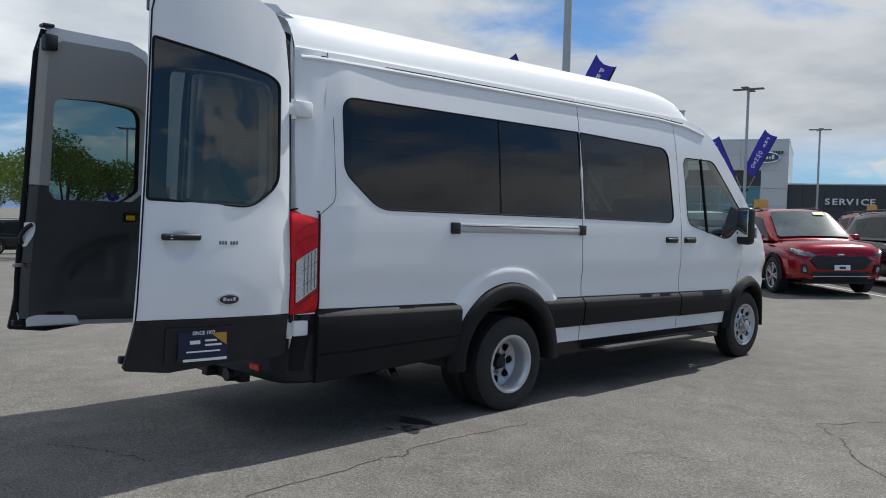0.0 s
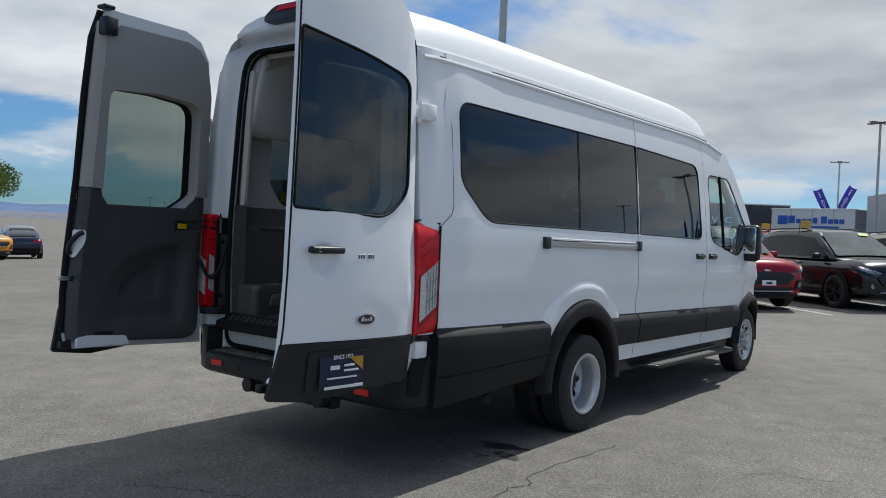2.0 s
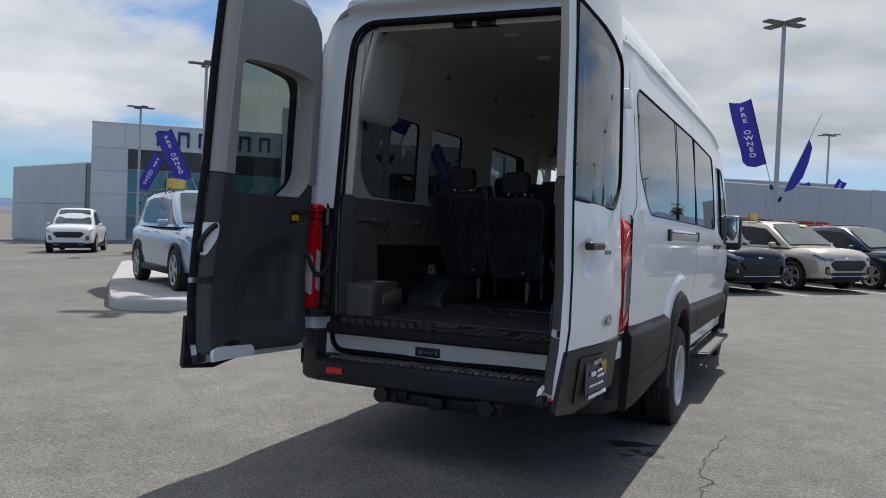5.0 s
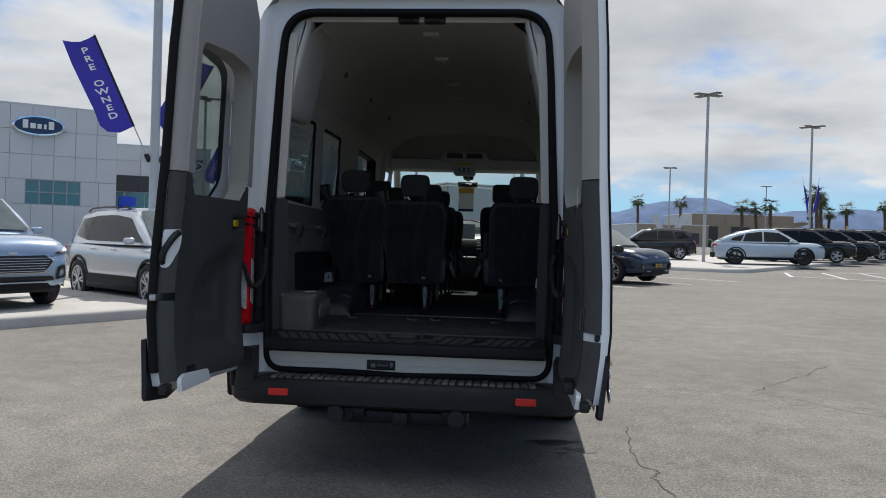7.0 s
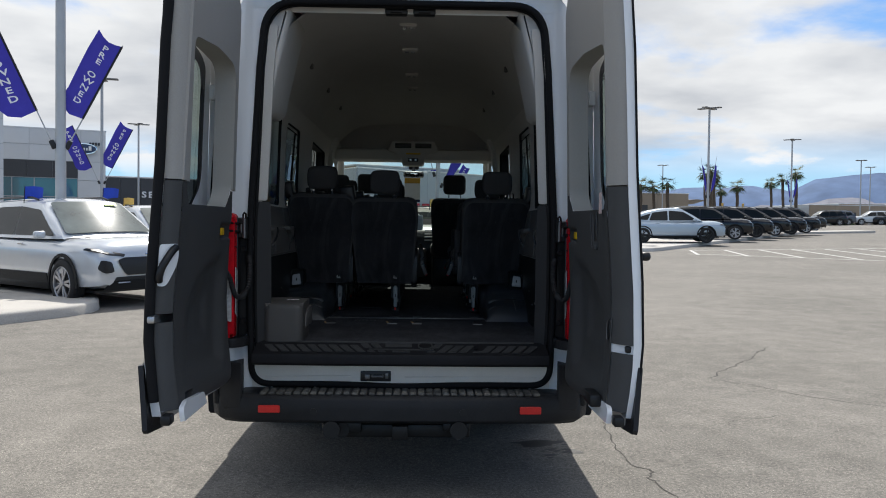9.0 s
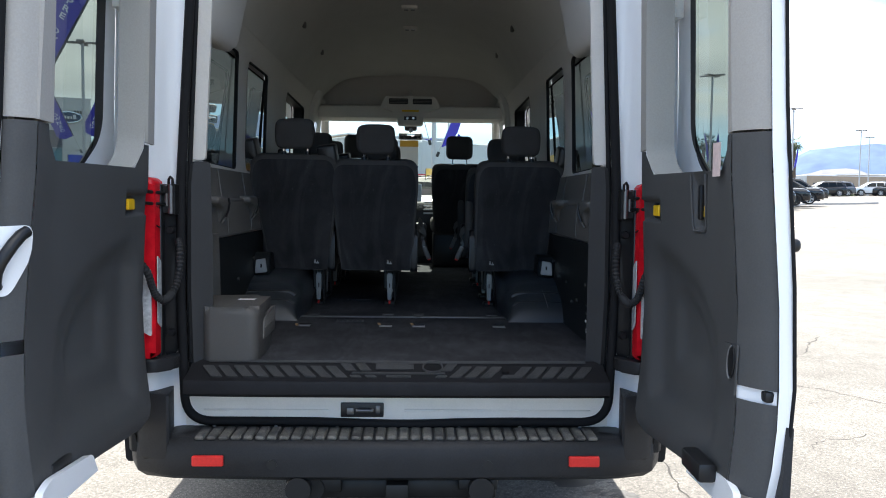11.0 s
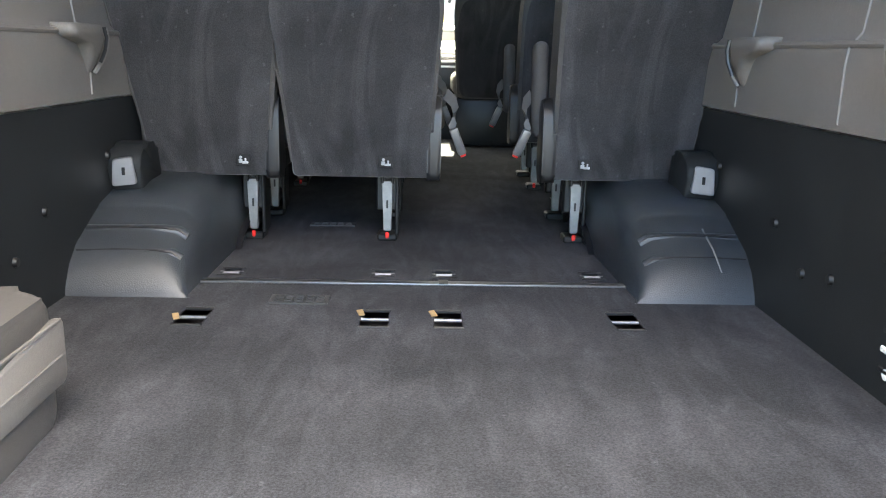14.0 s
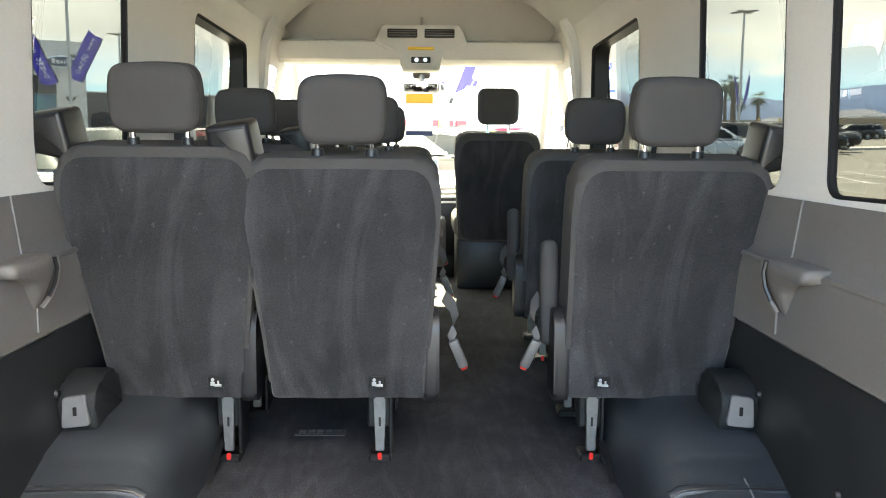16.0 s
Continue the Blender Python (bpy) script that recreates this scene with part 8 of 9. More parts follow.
make_car("dark blue sloping-roof electric SUV parked in a stall", "navy", c, h, kind="coupe", L=4.7, H=1.62, plate=True, face="closed")
back = Vector((-0.75, 0.66)) * 6.2
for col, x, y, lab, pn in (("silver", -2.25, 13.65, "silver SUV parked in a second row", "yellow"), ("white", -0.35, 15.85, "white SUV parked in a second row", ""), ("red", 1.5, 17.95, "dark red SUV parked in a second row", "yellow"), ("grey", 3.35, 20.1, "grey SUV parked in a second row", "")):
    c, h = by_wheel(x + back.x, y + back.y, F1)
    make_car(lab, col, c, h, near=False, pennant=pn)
c, h = by_wheel(-7.75, 6.75, (0.83, -0.56))
ice = make_car("pale ice-blue SUV shown on a concrete pad", "ice", c, h, sticker=True, pennant="yellow", L=4.6, H=1.74)
ice.location.z += 0.15
c, h = by_wheel(-5.55, 9.35, (0.77, -0.64))
make_car("bright silver SUV with black cladding beside the pad", "silver", c, h, sticker=True, pennant="blue", L=4.85, W=1.95, H=1.74, face="split", cladding=True)
c, h = by_wheel(-8.6, 16.2, (0.77, -0.64))
make_car("black SUV with a light roof parked behind the pad", "black", c, h, near=False, pennant="blue")
make_car("dark red SUV parked far back by the service door", "red", (-11.5, 27.5), -140, near=False)
make_car("black pickup truck parked tail out before the showroom", "black", (-25.2, 25.5), 40, kind="pickup", L=5.6, W=2.0, H=1.72, near=False, pennant="yellow")
make_car("white pickup truck parked before the showroom", "white", (-29.0, 24.0), -140, kind="pickup", L=5.6, W=2.0, H=1.72, near=False)
make_car("black SUV parked side on before a tree", "black", (-38.5, 10.2), -12, near=False)
make_car("orange off-road pickup parked across the lot", "orange", (-38.6, 13.8), -75, kind="pickup", L=4.9, W=1.95, H=1.66, near=False)
make_car("dark blue coupe SUV parked tail out across the lot", "navy", (-40.2, 17.2), 70, kind="coupe", near=False)
make_car("black SUV parked at the far west edge", "black", (-88.3, 57.4), -60, near=False)
make_car("black SUV parked at the far west edge", "black", (-92.5, 55.0), -60, near=False)
blk = make_car("black compact crossover parked side on, tail to the street", "black", (7.5, 40.2), 88, L=4.4, H=1.58, rim="alloy", near=False)
ste = make_car("pale steel-blue coupe SUV on a concrete island", "steelblue", (11.9, 35.1), -97, kind="coupe", L=4.75, H=1.62, rim="alloy_dark", near=False)
for o in (blk, ste):
    o.location.z += 0.15
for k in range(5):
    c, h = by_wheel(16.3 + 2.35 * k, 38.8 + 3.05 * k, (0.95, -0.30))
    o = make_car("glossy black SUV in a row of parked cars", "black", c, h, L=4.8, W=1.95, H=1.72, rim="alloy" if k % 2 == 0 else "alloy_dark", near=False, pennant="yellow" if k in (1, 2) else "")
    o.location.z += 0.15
make_car("black full-size SUV parked behind the row", "black", (29.5, 62.0), -97, L=5.3, W=2.0, H=1.92, near=False)
make_car("silver-grey SUV parked far off", "grey", (48.0, 92.0), 80, L=4.7, near=False)
make_car("black SUV parked far off", "black", (55.5, 93.0), 80, L=4.8, near=False)
make_car("dark red hatchback parked behind the front row", "red", (3.2, 31.0), -60, near=False)
for k in range(7):
    make_car("parked car far across the lot", ("white", "grey", "black", "silver", "white", "navy", "silver")[k], (31.0 + 7.5 * k, 83.0 + 3.5 * k), 75 + 4 * (k % 3), near=False)


for k in range(6):
    make_car("dark car parked in the east rows", ("black", "grey", "navy", "white", "black", "grey")[k], (27.0 + 3.6 * k, 30.0 - 1.2 * k), 62, near=False)


# ---------------------------------------------------------------- light poles and flags
M["pole"] = mat("galvanised_pole", (0.46, 0.47, 0.48), 0.5, metal=0.35, vary=0.12, scale=3)
M["lamp_head"] = mat("grey_lamp_head", (0.16, 0.16, 0.165), 0.5, vary=0.15, scale=8)
M["flag"] = mat("violet_blue_flag", (0.055, 0.045, 0.42), 0.75, vary=0.18, scale=4, fine=0.06)
M["flag_white"] = mat("white_flag", (0.62, 0.63, 0.65), 0.75, vary=0.15, scale=4)


def light_pole(x, y, turn=20.0, h=8.3, r=0.085, heads=4):
    p = thing("light_pole", "tall grey steel lot light with flat lamp heads", "light pole", "lot light poles")
    part("post", cyl((0, 0, 0.0), (0, 0, h), r, r * 0.8, 12), M["pole"], p)
    part("footing", cyl((0, 0, -0.2), (0, 0, 0.12), 0.22, 0.21, 20), M["concrete"], p)
    for k in range(heads):
        a = radians(turn + 360 / heads * k)
        part("lamp_head", moved(rbox(0.12, 0.78, -0.17, 0.17, h - 0.05, h + 0.02, 0.02, 2), Matrix.Rotation(a, 4, "Z")), M["lamp_head"], p)
        part("lamp_arm", moved(rbox(0.0, 0.2, -0.04, 0.04, h - 0.06, h, 0.01, 1), Matrix.Rotation(a, 4, "Z")), M["lamp_head"], p)
    p.matrix_basis = Matrix.Translation((x, y, ground_z(x, y)))
    return p


for k, (x, y) in enumerate(((-16.1, 38.5), (-21.5, 60.0), (0.65, 25.6), (-6.3, 50.6), (-14.2, 76.0), (9.6, 37.4), (18.65, 49.7), (34.6, 73.2), (56.3, 101.7), (64.2, 114.0), (-22.7, 24.9), (-35.3, 34.1), (-53.4, 21.1), (16.0, 84.0), (33.4, 111.0), (2.5, 61.2), (-169.0, 107.0), (-201.0, 132.0), (-239.0, 161.0), (-285.0, 195.0), (-349.0, 243.0))):
    light_pole(x, y, 12 + 17 * (k % 4))
light_pole(-7.0, 12.4, 30, 9.5, 0.105)


def flag(base, lean, face, length=3.05, text=True, cloth=(0.70, 2.25), colour="flag", swing=1.0):
    """A banner on a slanting staff; base: where the staff is clamped; lean: degrees from upright to the flag's right; face: heading of its front."""
    f = thing("banner_flag", "violet-blue banner flag with white lettering on a slanting staff" if text else "white banner flag on a slanting staff", "flag", "lot banner flags")
    w, h = cloth
    part("staff", cyl((0, 0, 0), (0, 0, length), 0.014, 0.009, 8), M["pole"], f)
    part("clamp", rbox(-0.05, 0.05, -0.05, 0.05, -0.12, 0.06, 0.02, 2), M["black"], f)
    z1 = length - 0.03
    def bend(u, v):
        return (u * swing, 0.05 * math.sin(2.2 * v + 3.0 * u) * u / w + 0.02 * math.sin(6 * v) * u / w, z1 - h + v + 0.10 * u)
    out = [(0, 0), (0.0, h)] + [(w * t, h - 0.10 * math.sin(math.pi * t) + 0.02) for t in (0.25, 0.5, 0.75, 1.0)] + [(w * (1 + 0.03 * math.sin(6 * t)), h * (1 - t)) for t in (0.25, 0.5, 0.75)] + [(w, 0.18), (w * 0.85, 0.02), (w * 0.5, -0.06)]
    part("cloth", sheet(out, (), bend, np.linspace(0.1, 0.6, 5), np.linspace(0.2, 2.1, 10), 0.003), M[colour], f, sharp=80)
    part("sleeve", cyl((0, 0, z1 - h), (0, 0, z1), 0.022, seg=8), M[colour] if not text else M["black"], f)
    if text:
        for side in (1, -1):
            for k, ch in enumerate("PRE OWNED"):
                if ch == " ":
                    continue
                t = text_bm(ch, 0.25 * h / 2.25)
                cy = h * 0.86 - 0.198 * k * h / 2.25
                for v in t.verts:
                    u0, v0 = v.co.x * 1.15 * side * swing + w * 0.48, v.co.y * 0.8 + cy
                    q = Vector(bend(u0, v0))
                    v.co = q + Vector((0, -0.007 * side, 0))
                part("letter", t, M["print_white"], f)
    f.matrix_basis = Matrix.Translation(base) @ pose(0, 0, 0, 0, 0, face) @ pose(0, 0, 0, 0, lean, 0)
    return f


def flag_pair(x, y, z, face, left=True, right=True, size=1.0, text=True, colour="flag", lean=24):
    g = ground_z(x, y)
    v = Matrix.Rotation(radians(face), 3, "Z")
    if left:
        flag(Vector((x, y, g + z)) + v @ Vector((-0.15, 0, 0)), -lean, face, 3.05 * size, text, (0.70 * size, 2.25 * size), colour, -1.0)
    if right:
        flag(Vector((x, y, g + z)) + v @ Vector((0.15, 0, 0)), 26, face, 3.05 * size, text, (0.70 * size, 2.25 * size), colour, 1.0 if not text else -1.0)


def furled(base, lean, face, length=3.0, colour="flag", wide=1.0):
    """A staff with its cloth rolled and hanging close."""
    f = thing("banner_flag", "dark blue banner flag furled round a slanting staff", "flag", "lot banner flags")
    part("staff", cyl((0, 0, 0), (0, 0, length), 0.014, 0.009, 8), M["pole"], f)
    part("clamp", rbox(-0.05, 0.05, -0.05, 0.05, -0.12, 0.06, 0.02, 2), M["black"], f)
    rows_ = [[(u * w * wide, 0.05 * math.sin(4 * u + 5 * z), z) for u in np.linspace(0, 1, 6)] for z, w in ((0.25, 0.05), (0.45, 0.24), (0.9, 0.34), (1.4, 0.30), (1.9, 0.20), (2.1, 0.02))]
    part("cloth", grid(rows_), M[colour], f, sharp=80)
    f.matrix_basis = Matrix.Translation(base) @ pose(0, 0, 0, 0, 0, face) @ pose(0, 0, 0, 0, lean, 0)
    return f


flag_pair(-7.0, 12.4, 2.85, 26, right=False, size=0.87)
flag_pair(-7.0, 12.4, 2.85, 26, left=False, size=0.74)
flag_pair(0.65, 25.6, 2.9, 2, right=False, lean=15)
furled((0.8, 25.6, ground_z(1, 25.6) + 2.5), 22, 2)
flag_pair(-22.7, 24.9, 2.6, 40, right=False)
furled((-22.6, 24.9, ground_z(-22.7, 24.9) + 1.7), 20, 40, 2.2)
flag_pair(-16.1, 38.5, 3.1, 26)
flag_pair(-14.2, 76.0, 3.2, 12)
flag_pair(2.5, 61.2, 2.6, 0, size=0.85)
flag_pair(-53.4, 21.1, 2.6, 65)
flag_pair(-35.3, 34.1, 2.6, 42, left=False)
flag_pair(16.0, 84.0, 1.2, -12, text=False, colour="flag_white", size=0.85)
for x, y in ((18.65, 49.7), (34.6, 73.2)):
    furled((x - 0.12, y, ground_z(x, y) + 2.6), -8, -20, 2.6, wide=0.4)
    furled((x + 0.12, y, ground_z(x, y) + 2.6), 9, -20, 2.6, wide=0.55)

# ---------------------------------------------------------------- buildings
M["panel"] = mat("white_metal_panel", (0.62, 0.63, 0.64), 0.45, vary=0.06, scale=0.6, random_tint=0.04, fine=0.02)
M["panel_grey"] = mat("silver_grey_panel", (0.44, 0.46, 0.48), 0.4, metal=0.3, vary=0.06, scale=0.5, random_tint=0.04)
M["band"] = mat("dark_grey_panel", (0.055, 0.057, 0.062), 0.5, vary=0.12, scale=0.8, random_tint=0.05)
M["teal_glass"] = mat("teal_shop_glass", (0.035, 0.17, 0.22), 0.05, coat=1.0, spec=0.8, vary=0.4, scale=0.35, random_tint=0.12)
M["mullion"] = mat("grey_mullion", (0.36, 0.38, 0.40), 0.5, metal=0.4)
M["tan"] = mat("tan_stucco", (0.34, 0.27, 0.20), 0.9, vary=0.12, scale=0.7, bump=0.03)
M["sign_navy"] = mat("navy_sign_letters", (0.012, 0.025, 0.16), 0.4, vary=0.08, scale=3)
M["sign_red"] = mat("red_sign_letters", (0.45, 0.02, 0.04), 0.4, vary=0.08, scale=3)
M["sign_blue"] = mat("blue_sign_print", (0.02, 0.10, 0.45), 0.4, vary=0.08, scale=3)


def wall_frame(p, q):
    """A pose at p with x running along the wall to q and -y towards the lot."""
    d = (Vector(q) - Vector(p)).normalized()
    z = ground_z((p[0] + q[0]) / 2, (p[1] + q[1]) / 2)
    return Matrix.Translation((p[0], p[1], z)) @ Matrix.Rotation(math.atan2(d.y, d.x), 4, "Z"), (Vector(q) - Vector(p)).length


def clad_wall(owner, x0, x1, z0, z1, nx, nz, material, name="wall_panel", proud=0.0, gap=0.02):
    """Panels with open joints before a dark backing."""
    for a in range(nx):
        for b in range(nz):
            w, h = (x1 - x0) / nx, (z1 - z0) / nz
            part(name, rbox(x0 + a * w + gap / 2, x0 + (a + 1) * w - gap / 2, -0.06 - proud, 0.0, z0 + b * h + gap / 2, z0 + (b + 1) * h - gap / 2, 0.008, 1), material, owner)


def glazing(owner, x0, x1, z0, z1, nx, nz):
    for a in range(nx):
        for b in range(nz):
            w, h = (x1 - x0) / nx, (z1 - z0) / nz
            part("window_pane", rbox(x0 + a * w + 0.04, x0 + (a + 1) * w - 0.04, 0.02, 0.05, z0 + b * h + 0.04, z0 + (b + 1) * h - 0.04, 0.0), M["teal_glass"], owner)
    for a in range(nx + 1):
        x = x0 + (x1 - x0) * a / nx
        part("mullion", rbox(x - 0.04, x + 0.04, -0.05, 0.06, z0, z1, 0.005, 1), M["mullion"], owner)
    for b in range(nz + 1):
        z = z0 + (z1 - z0) * b / nz
        part("transom", rbox(x0, x1, -0.04, 0.055, z - 0.04, z + 0.04, 0.005, 1), M["mullion"], owner)


def block_letters(owner, x0, z, n, w, h, gap, material, name="sign_bar"):
    for k in range(n):
        x = x0 + k * (w + gap)
        part(name, rbox(x, x + w, -0.20, -0.07, z, z + h, 0.03, 1), material, owner)


def oval_sign(owner, x, z, w, h):
    ov = [(x + w / 2 * math.cos(2 * math.pi * k / 40), z + h / 2 * math.sin(2 * math.pi * k / 40)) for k in range(40)]
    o = part("oval_sign", prism(ov, "y", -0.32, -0.06, 0.02, 2), M["chrome"], owner, "silver rim of an oval sign")
    part("sign_face", prism([(x + (u - x) * 0.90, z + (v - z) * 0.84) for u, v in ov], "y", -0.345, -0.31, 0.006, 1), M["navy_badge"], owner, "dark blue oval sign face")
    for a, b, c in ((-0.30, -0.20, 0.42), (-0.16, -0.06, 0.26), (-0.03, 0.05, 0.24), (0.09, 0.14, 0.24), (0.18, 0.28, 0.40)):
        part("sign_stroke", rbox(x + a * w, x + b * w, -0.36, -0.344, z - h * 0.16, z - h * 0.16 + h * c, 0.02, 1), M["print_white"], owner)


def building(name, label, p, q, depth, height):
    m, length = wall_frame(p, q)
    b = thing(name, label, "building", m=m)
    part("core", rbox(0.0, length, 0.06, depth, -1.0, height - 0.05, 0.0), M["panel_grey"], b)
    part("roof_edge", rbox(-0.05, length + 0.05, -0.08, depth + 0.05, height - 0.12, height, 0.02, 1), M["panel"], b)
    return b, length


# the main showroom with its name, and the tower with the oval sign
b, ln = building("showroom", "white-panelled car showroom with teal glass and a dark band", (-44.0, 38.6), (-34.0, 46.7), 18, 8.2)
clad_wall(b, 0, ln, 6.4, 8.1, 6, 1, M["panel"])
clad_wall(b, 0, 2.4, 0, 6.4, 1, 4, M["panel"])
clad_wall(b, 2.4, ln, 5.0, 6.4, 5, 1, M["band"])
glazing(b, 2.4, ln, 0.1, 5.0, 8, 3)
for k in range(6):
    for dx, w_, z0, z1 in ((0.0, 0.17, 0.0, 1.05), (0.62, 0.17, 0.0, 1.05), (0.17, 0.45, 0.86, 1.05)):
        part("sign_stroke", rbox(ln - 8.6 + 1.4 * k + dx, ln - 8.6 + 1.4 * k + dx + w_, -0.20, -0.07, 6.75 + z0, 6.75 + z1, 0.02, 1), M["sign_navy"], b)
b, ln = building("sign_tower", "tall white panelled entrance tower with an oval sign", (-32.5, 44.7), (-26.3, 49.2), 8, 9.4)
clad_wall(b, 0, ln, 0, 3.0, 6, 1, M["panel"])
clad_wall(b, 0, ln, 4.6, 9.3, 6, 3, M["panel"], proud=0.001)
clad_wall(b, 0, 2.2, 3.0, 4.6, 2, 1, M["panel"])
clad_wall(b, ln - 2.2, ln, 3.0, 4.6, 2, 1, M["panel"])
glazing(b, 2.2, ln - 2.2, 3.0, 4.6, 4, 2)
oval_sign(b, 2.9, 8.0, 3.1, 1.25)
# the second showroom
b, ln = building("showroom", "low white showroom wing with a dark band and wide windows", (-38.0, 56.5), (-24.8, 62.2), 14, 8.3)
clad_wall(b, 0, ln, 5.8, 8.2, 8, 2, M["panel"])
clad_wall(b, 0, ln - 2.0, 4.5, 5.8, 7, 1, M["band"])
clad_wall(b, ln - 2.0, ln, 0, 5.8, 1, 4, M["panel"])
glazing(b, 0.2, ln - 2.0, 0.1, 4.5, 8, 3)
oval_sign(b, ln - 1.6, 6.8, 2.0, 0.85)
block_letters(b, ln - 1.2, 7.1, 4, 0.16, 0.22, 0.05, M["band"], "number_bar")
# service wing
b, ln = building("service_wing", "low dark grey service building with raised white letters", (-25.4, 62.5), (-15.8, 67.4), 14, 4.4)
clad_wall(b, 0, ln, 0, 4.3, 7, 2, M["band"])
for k, ch in enumerate("SERVICE"):
    part("sign_letter", moved(text_bm(ch, 0.72, 0.06), Matrix.Translation((ln * 0.36 - 0.54 + 0.53 * k, -0.15, 2.95)) @ Matrix.Rotation(radians(90), 4, "X") @ Matrix.Diagonal((1.15, 0.95, 1, 1))), M["print_white"], b, "raised white letter")
# quick service wall with a blue sign
b, ln = building("workshop", "pale workshop wall with a blue printed sign", (-15.6, 62.0), (-9.6, 61.2), 12, 3.7)
clad_wall(b, 0, ln, 0, 3.6, 4, 1, M["panel"])
for x0, w, h in ((1.3, 0.5, 0.55), (1.9, 0.34, 0.32), (2.3, 0.34, 0.32), (2.7, 0.34, 0.32), (3.1, 0.34, 0.42), (3.7, 0.42, 0.52), (4.2, 0.34, 0.32), (4.6, 0.34, 0.32), (5.0, 0.34, 0.32)):
    part("sign_bar", rbox(x0, x0 + w, -0.1, -0.062, 2.6, 2.6 + h, 0.02, 1), M["sign_blue"], b)
part("sign_bar", rbox(2.6, 5.0, -0.1, -0.062, 2.25, 2.40, 0.02, 1), M["sign_blue"], b)
part("sign_bar", rbox(0.5, 1.25, -0.1, -0.062, 2.5, 3.15, 0.15, 2), M["sign_blue"], b)
b, ln = building("workshop", "brown-roofed workshop with a dark wide opening", (-8.6, 66.0), (-5.0, 60.0), 10, 5.1)
clad_wall(b, 0, ln, 3.9, 5.0, 2, 1, M["tan"])
part("wide_opening", rbox(0.3, ln - 0.3, -0.01, 0.05, 0.0, 3.9, 0.0), M["band"], b)
# grey hall with a rounded end and red lettering
GH = [(-7.8, 56.0), (-4.1, 49.5), (0.4, 54.0), (5.2, 58.4), (6.7, 60.2), (7.6, 62.4), (7.9, 65.0), (7.3, 67.6), (5.9, 70.0)]
gh = thing("grey_hall", "large plain grey metal hall with a rounded end and red lettering", "building")
for k, (p, q) in enumerate(zip(GH, GH[1:])):
    m_, ln = wall_frame(p, q)
    n = max(1, round(ln / 2.1))
    for a in range(n):
        part("wall_panel", moved(rbox(a * ln / n + 0.006, (a + 1) * ln / n - 0.006, -0.06, 0.0, -0.6, 4.2, 0.006, 1), m_), M["panel_grey"], gh)
    part("roof_edge", moved(rbox(-0.02, ln + 0.02, -0.09, 0.3, 4.2, 4.3, 0.02, 1), m_), M["panel"], gh)
    part("core", moved(rbox(-0.02, ln + 0.02, 0.01, 0.4, -0.6, 4.22, 0.0), m_), M["panel_grey"], gh)
m_, ln = wall_frame(GH[1], GH[3])
for k in range(7):
    part("sign_bar", moved(rbox(0.6 + 1.28 * k, 1.6 + 1.28 * k, -0.18, -0.07, 1.55, 2.05, 0.03, 1), m_), M["sign_red"], gh, "red sign letter")
# grey hall to the west
b, ln = building("west_hall", "tall pale grey hall behind the lot", (-57.0, 43.0), (-44.3, 38.5), 14, 5.7)
clad_wall(b, 0, ln, 0, 5.6, 6, 2, M["panel_grey"])
# far tan buildings
for k, (x, y, w, h) in enumerate(((15.0, 100, 9, 2.8), (24.0, 112, 14, 4.6), (22.0, 128, 30, 3.2), (46, 132, 16, 2.8), (62, 128, 22, 3.2), (90, 140, 20, 3.0), (78, 150, 14, 4.0))):
    b, ln = building("low_building", "low tan stucco building with a flat roof", (x, y), (x + w, y + 2), 12, h)
    clad_wall(b, 0, ln, 0, h - 0.1, max(2, int(w / 4)), 1, M["tan"])
    for a in range(max(2, int(w / 5))):
        part("dark_window", rbox(1.0 + a * 4.4, 3.6 + a * 4.4, -0.08, -0.062, 0.4, h * 0.62, 0.0), M["band"], b)
# canopy roof of the round-ended pavilion
cp = thing("pavilion", "low tan pavilion with a sweeping flat roof", "building", m=far_up(33.0, 122.0) @ Matrix.Scale(0.6, 4))
part("roof", prism(rpoly([(-13, 4.6), (13, 6.4), (15, 6.1), (12, 5.2), (-13, 4.0)], 0.5, 3), "y", -6, 8, 0.1, 1), M["tan"], cp)
part("walls", rbox(-11, 9, -4, 6, -0.5, 4.6, 0.1, 1), M["band"], cp)

# ---------------------------------------------------------------- plants
M["leaf"] = mat("tree_leaf", (0.20, 0.27, 0.05), 0.7, vary=0.4, scale=1.5, random_tint=0.1)
M["palm_leaf"] = mat("palm_leaf", (0.055, 0.085, 0.03), 0.7, vary=0.4, scale=2.0)
M["bark"] = mat("bark", (0.12, 0.09, 0.065), 0.9, vary=0.4, scale=6, bump=0.1, bump_scale=25)
M["shrub"] = mat("shrub_leaf", (0.07, 0.11, 0.025), 0.8, vary=0.4, scale=2)


def leaf_cloud(n, centres, size, seed):
    """Many small leaf cards scattered in clumps."""
    rnd = random.Random(seed)
    bm = bmesh.new()
    for k in range(n):
        c, r = centres[rnd.randrange(len(centres))]
        d = Vector((rnd.gauss(0, 1), rnd.gauss(0, 1), rnd.gauss(0, 1))).normalized() * r * rnd.random() ** 0.4
        d.z *= 0.75
        p = Vector(c) + d
        a = Vector((rnd.gauss(0, 1), rnd.gauss(0, 1), rnd.gauss(0, 0.6))).normalized()
        b = a.orthogonal().normalized()
        s = size * rnd.uniform(0.6, 1.5)
        bm.faces.new([bm.verts.new(p + a * s), bm.verts.new(p + b * s * 0.45), bm.verts.new(p - a * s), bm.verts.new(p - b * s * 0.45)])
    return bm


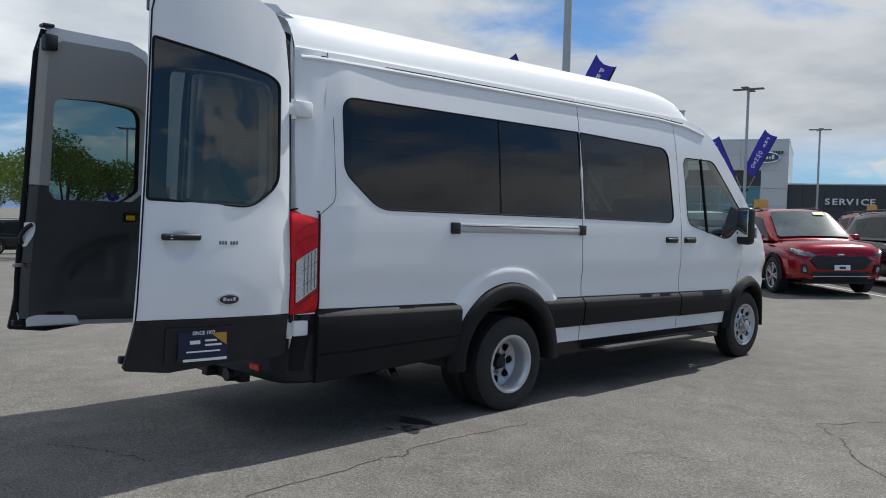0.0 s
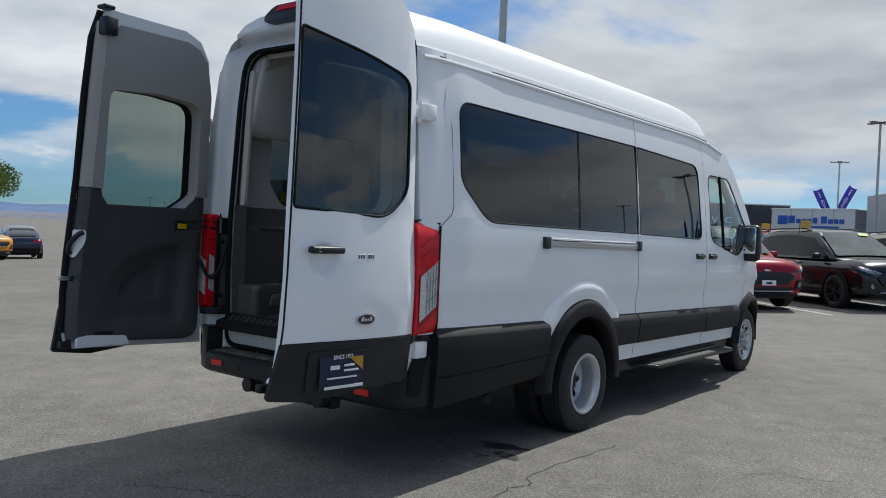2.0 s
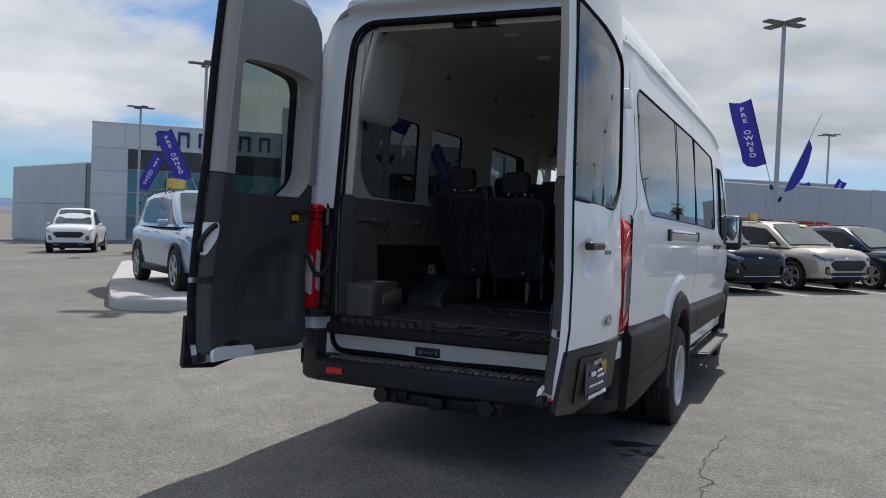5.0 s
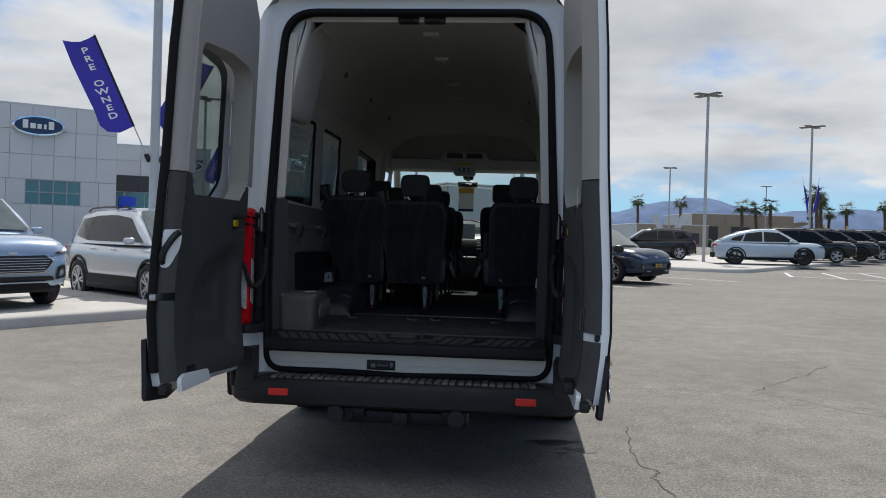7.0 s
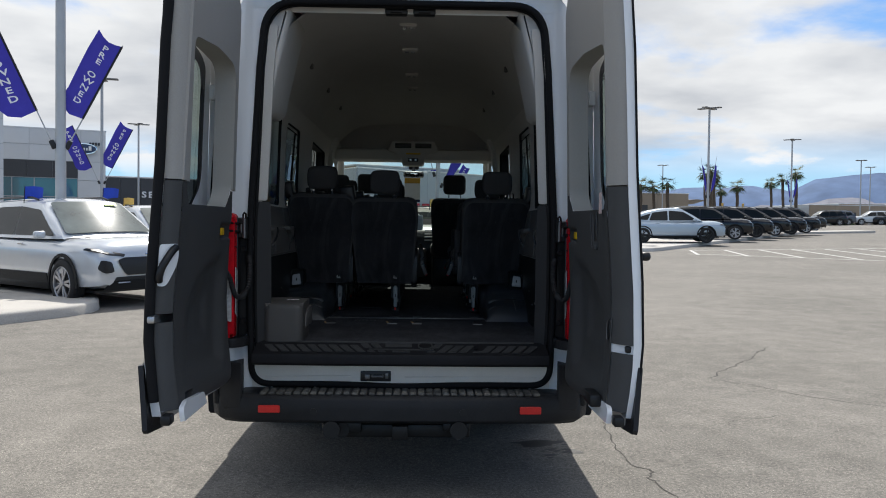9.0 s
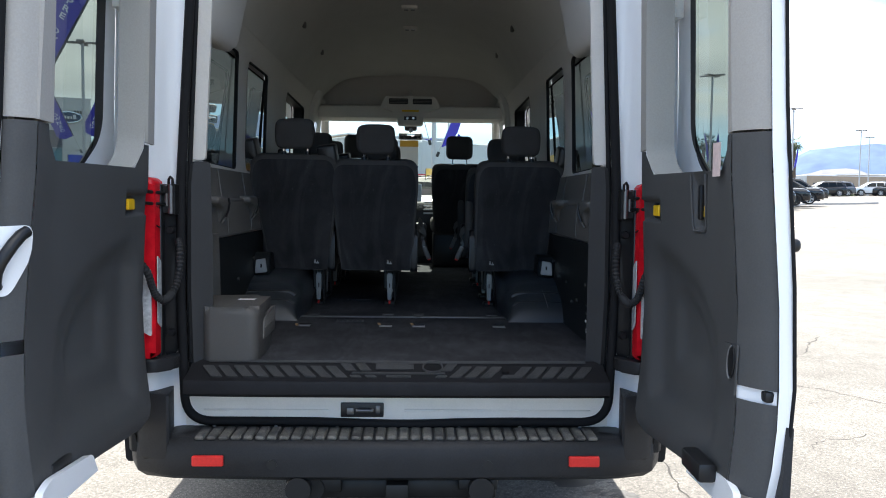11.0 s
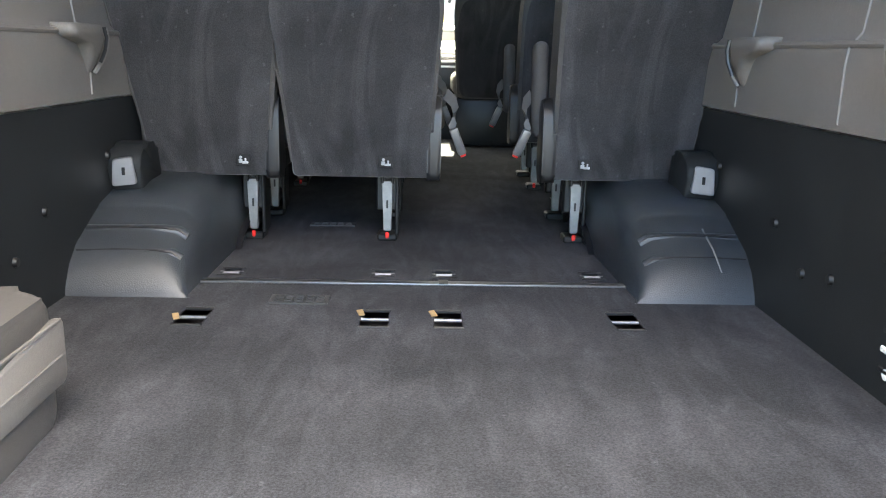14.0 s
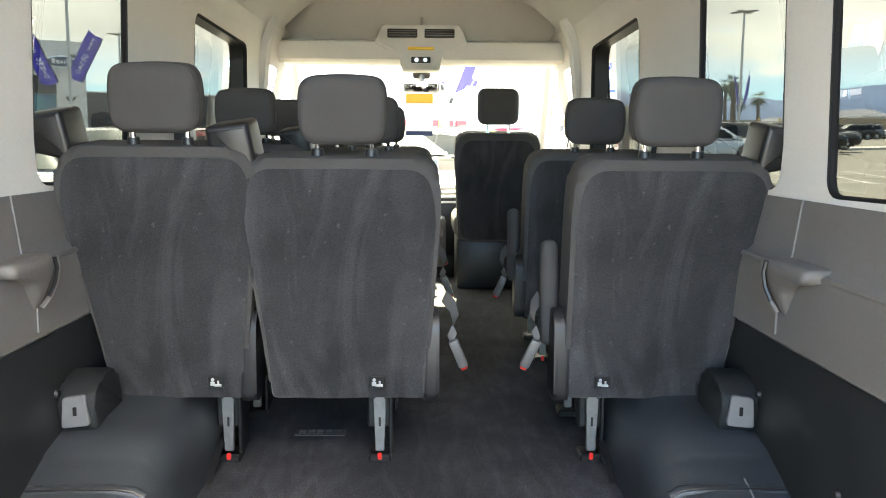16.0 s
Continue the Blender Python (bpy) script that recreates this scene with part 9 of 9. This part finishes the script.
def tree(x, y, h, spread, seed):
    rnd = random.Random(seed)
    t = thing("tree", "light green feathery tree with a spreading crown", "tree", m=far_up(x, y))
    bm = [tube([(0, 0, -0.1), (0.05, 0.03, h * 0.15), (0.0, 0.08, h * 0.32)], 0.13, 8)]
    cs = []
    for k in range(11):
        a = 2 * math.pi * k / 11 + rnd.uniform(-0.3, 0.3)
        e = Vector((math.cos(a) * spread * rnd.uniform(0.35, 0.95), math.sin(a) * spread * rnd.uniform(0.35, 0.95), h * rnd.uniform(0.5, 0.92)))
        bm.append(tube([(0, 0.06, h * 0.28), tuple(e * 0.5 + Vector((0, 0, h * 0.18))), tuple(e)], 0.045, 6))
        cs.append((tuple(e), spread * rnd.uniform(0.28, 0.45)))
    cs.append(((0, 0, h * 0.82), spread * 0.5))
    part("trunk", joined(*bm), M["bark"], t, sharp=60)
    part("crown", leaf_cloud(17000, cs, 0.055, seed), M["leaf"], t, sharp=180)


tree(-30.2, 9.2, 4.7, 2.6, 3)
tree(-33.5, 6.0, 4.4, 2.4, 4)


def palm_model(h, seed):
    rnd = random.Random(seed)
    t = thing("palm_tree", "tall fan palm with a rough brown trunk", "palm tree", "palms")
    pts = [(0.03 * math.sin(k), 0.02 * k, h * k / 12 - 0.1) for k in range(13)]
    part("trunk", tube(pts, 0.19, 10, rings=0.12), M["bark"], t, sharp=60)
    bm = bmesh.new()
    top = Vector(pts[-1])
    for k in range(34):
        a, up = rnd.uniform(0, 2 * math.pi), rnd.uniform(-0.9, 1.1)
        d = Vector((math.cos(a), math.sin(a), up)).normalized()
        side = d.cross(Vector((0, 0, 1))).normalized()
        ln = rnd.uniform(1.1, 1.6)
        for j in range(9):
            f = (j - 4) / 4
            tip = top + d * ln * (1 - 0.25 * abs(f)) + side * f * 0.75 + Vector((0, 0, -0.35 * ln * (1.0 - max(0, up)) * 0.8))
            mid = top + d * ln * 0.5 + side * f * 0.12
            q = side * 0.05
            bm.faces.new([bm.verts.new(mid - q), bm.verts.new(mid + q), bm.verts.new(tip)])
        q = side * 0.02
        bm.faces.new([bm.verts.new(top - q), bm.verts.new(top + q), bm.verts.new(top + d * ln * 0.55 + q), bm.verts.new(top + d * ln * 0.55 - q)])
    part("crown", bm, M["palm_leaf"], t, sharp=180)
    return t


pm = palm_model(6.8, 11)
pm.matrix_basis = far_up(17.6, 118.0)
pn = palm_model(5.2, 12)
pn.matrix_basis = far_up(27.7, 100.5)
for k, (x, y, s) in enumerate(((54.2, 115.3, 1.12), (56.1, 128.2, 1.0), (51.1, 112.4, 0.95), (37.5, 101.7, 0.92), (35.4, 99.2, 0.95), (32.5, 89.1, 0.9), (38.6, 106.0, 0.85), (74.0, 118.0, 1.0), (22.0, 110.0, 0.9), (95.0, 125.0, 1.0), (-182.0, 128.0, 0.62))):
    copy_thing(pm, far_up(x, y, None, 40 * k) @ Matrix.Scale(s, 4))
for k, (x, y) in enumerate(((41.5, 104.5), (30.7, 104.9), (30.0, 96.7), (44.0, 118.0), (-184.5, 127.0))):
    copy_thing(pn, far_up(x, y, None, 70 * k))
bush = []
rnd = random.Random(8)
for k in range(26):
    x = 20 + k * 4 + rnd.uniform(-1, 1)
    y = 108 + rnd.uniform(-5, 8)
    bush.append(((x, y, ground_z(x, y) + 0.5), rnd.uniform(0.6, 1.3)))
part("hedge", leaf_cloud(9000, bush, 0.22, 9), M["shrub"], None, sharp=180)
tagged(bpy.data.objects["hedge"], "row of low green shrubs before far buildings", "shrubs", kind="stuff")

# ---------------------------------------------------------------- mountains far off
# haze of the distance is put into both rock colours as blue
M["mountain"] = mat("hazed_rock", (0.11, 0.17, 0.29), 1.0, vary=0.25, scale=0.004, color2=(0.075, 0.12, 0.22), fine=0.15, fine_scale=0.02)
M["hill"] = mat("hazed_hill", (0.16, 0.165, 0.20), 1.0, vary=0.2, scale=0.01, fine=0.15, fine_scale=0.05)


def ridge(r, a0, a1, prof, seed, rough, thick):
    """A mountain range on an arc; prof: heading and height rows."""
    rows = [[], [], [], []]
    for k in range(221):
        a = a0 + (a1 - a0) * k / 220
        h = lerp(prof, a)
        n = noise.fractal(Vector((a * 0.35, seed, 0)), 0.9, 2.1, 6)
        h = max(6.0, h * (1 + rough * n))
        for row, (f, z) in zip(rows, ((0.0, -8.0), (0.25, h * 0.35), (0.6, h * (0.72 + 0.1 * noise.noise(Vector((a * 2.2, seed, 3))))), (1.0, h))):
            q = radians(a)
            d = r + thick * f + 30 * noise.noise(Vector((a * 1.5, seed, f * 4)))
            row.append((d * math.sin(q), d * math.cos(q), z))
    return grid(rows)


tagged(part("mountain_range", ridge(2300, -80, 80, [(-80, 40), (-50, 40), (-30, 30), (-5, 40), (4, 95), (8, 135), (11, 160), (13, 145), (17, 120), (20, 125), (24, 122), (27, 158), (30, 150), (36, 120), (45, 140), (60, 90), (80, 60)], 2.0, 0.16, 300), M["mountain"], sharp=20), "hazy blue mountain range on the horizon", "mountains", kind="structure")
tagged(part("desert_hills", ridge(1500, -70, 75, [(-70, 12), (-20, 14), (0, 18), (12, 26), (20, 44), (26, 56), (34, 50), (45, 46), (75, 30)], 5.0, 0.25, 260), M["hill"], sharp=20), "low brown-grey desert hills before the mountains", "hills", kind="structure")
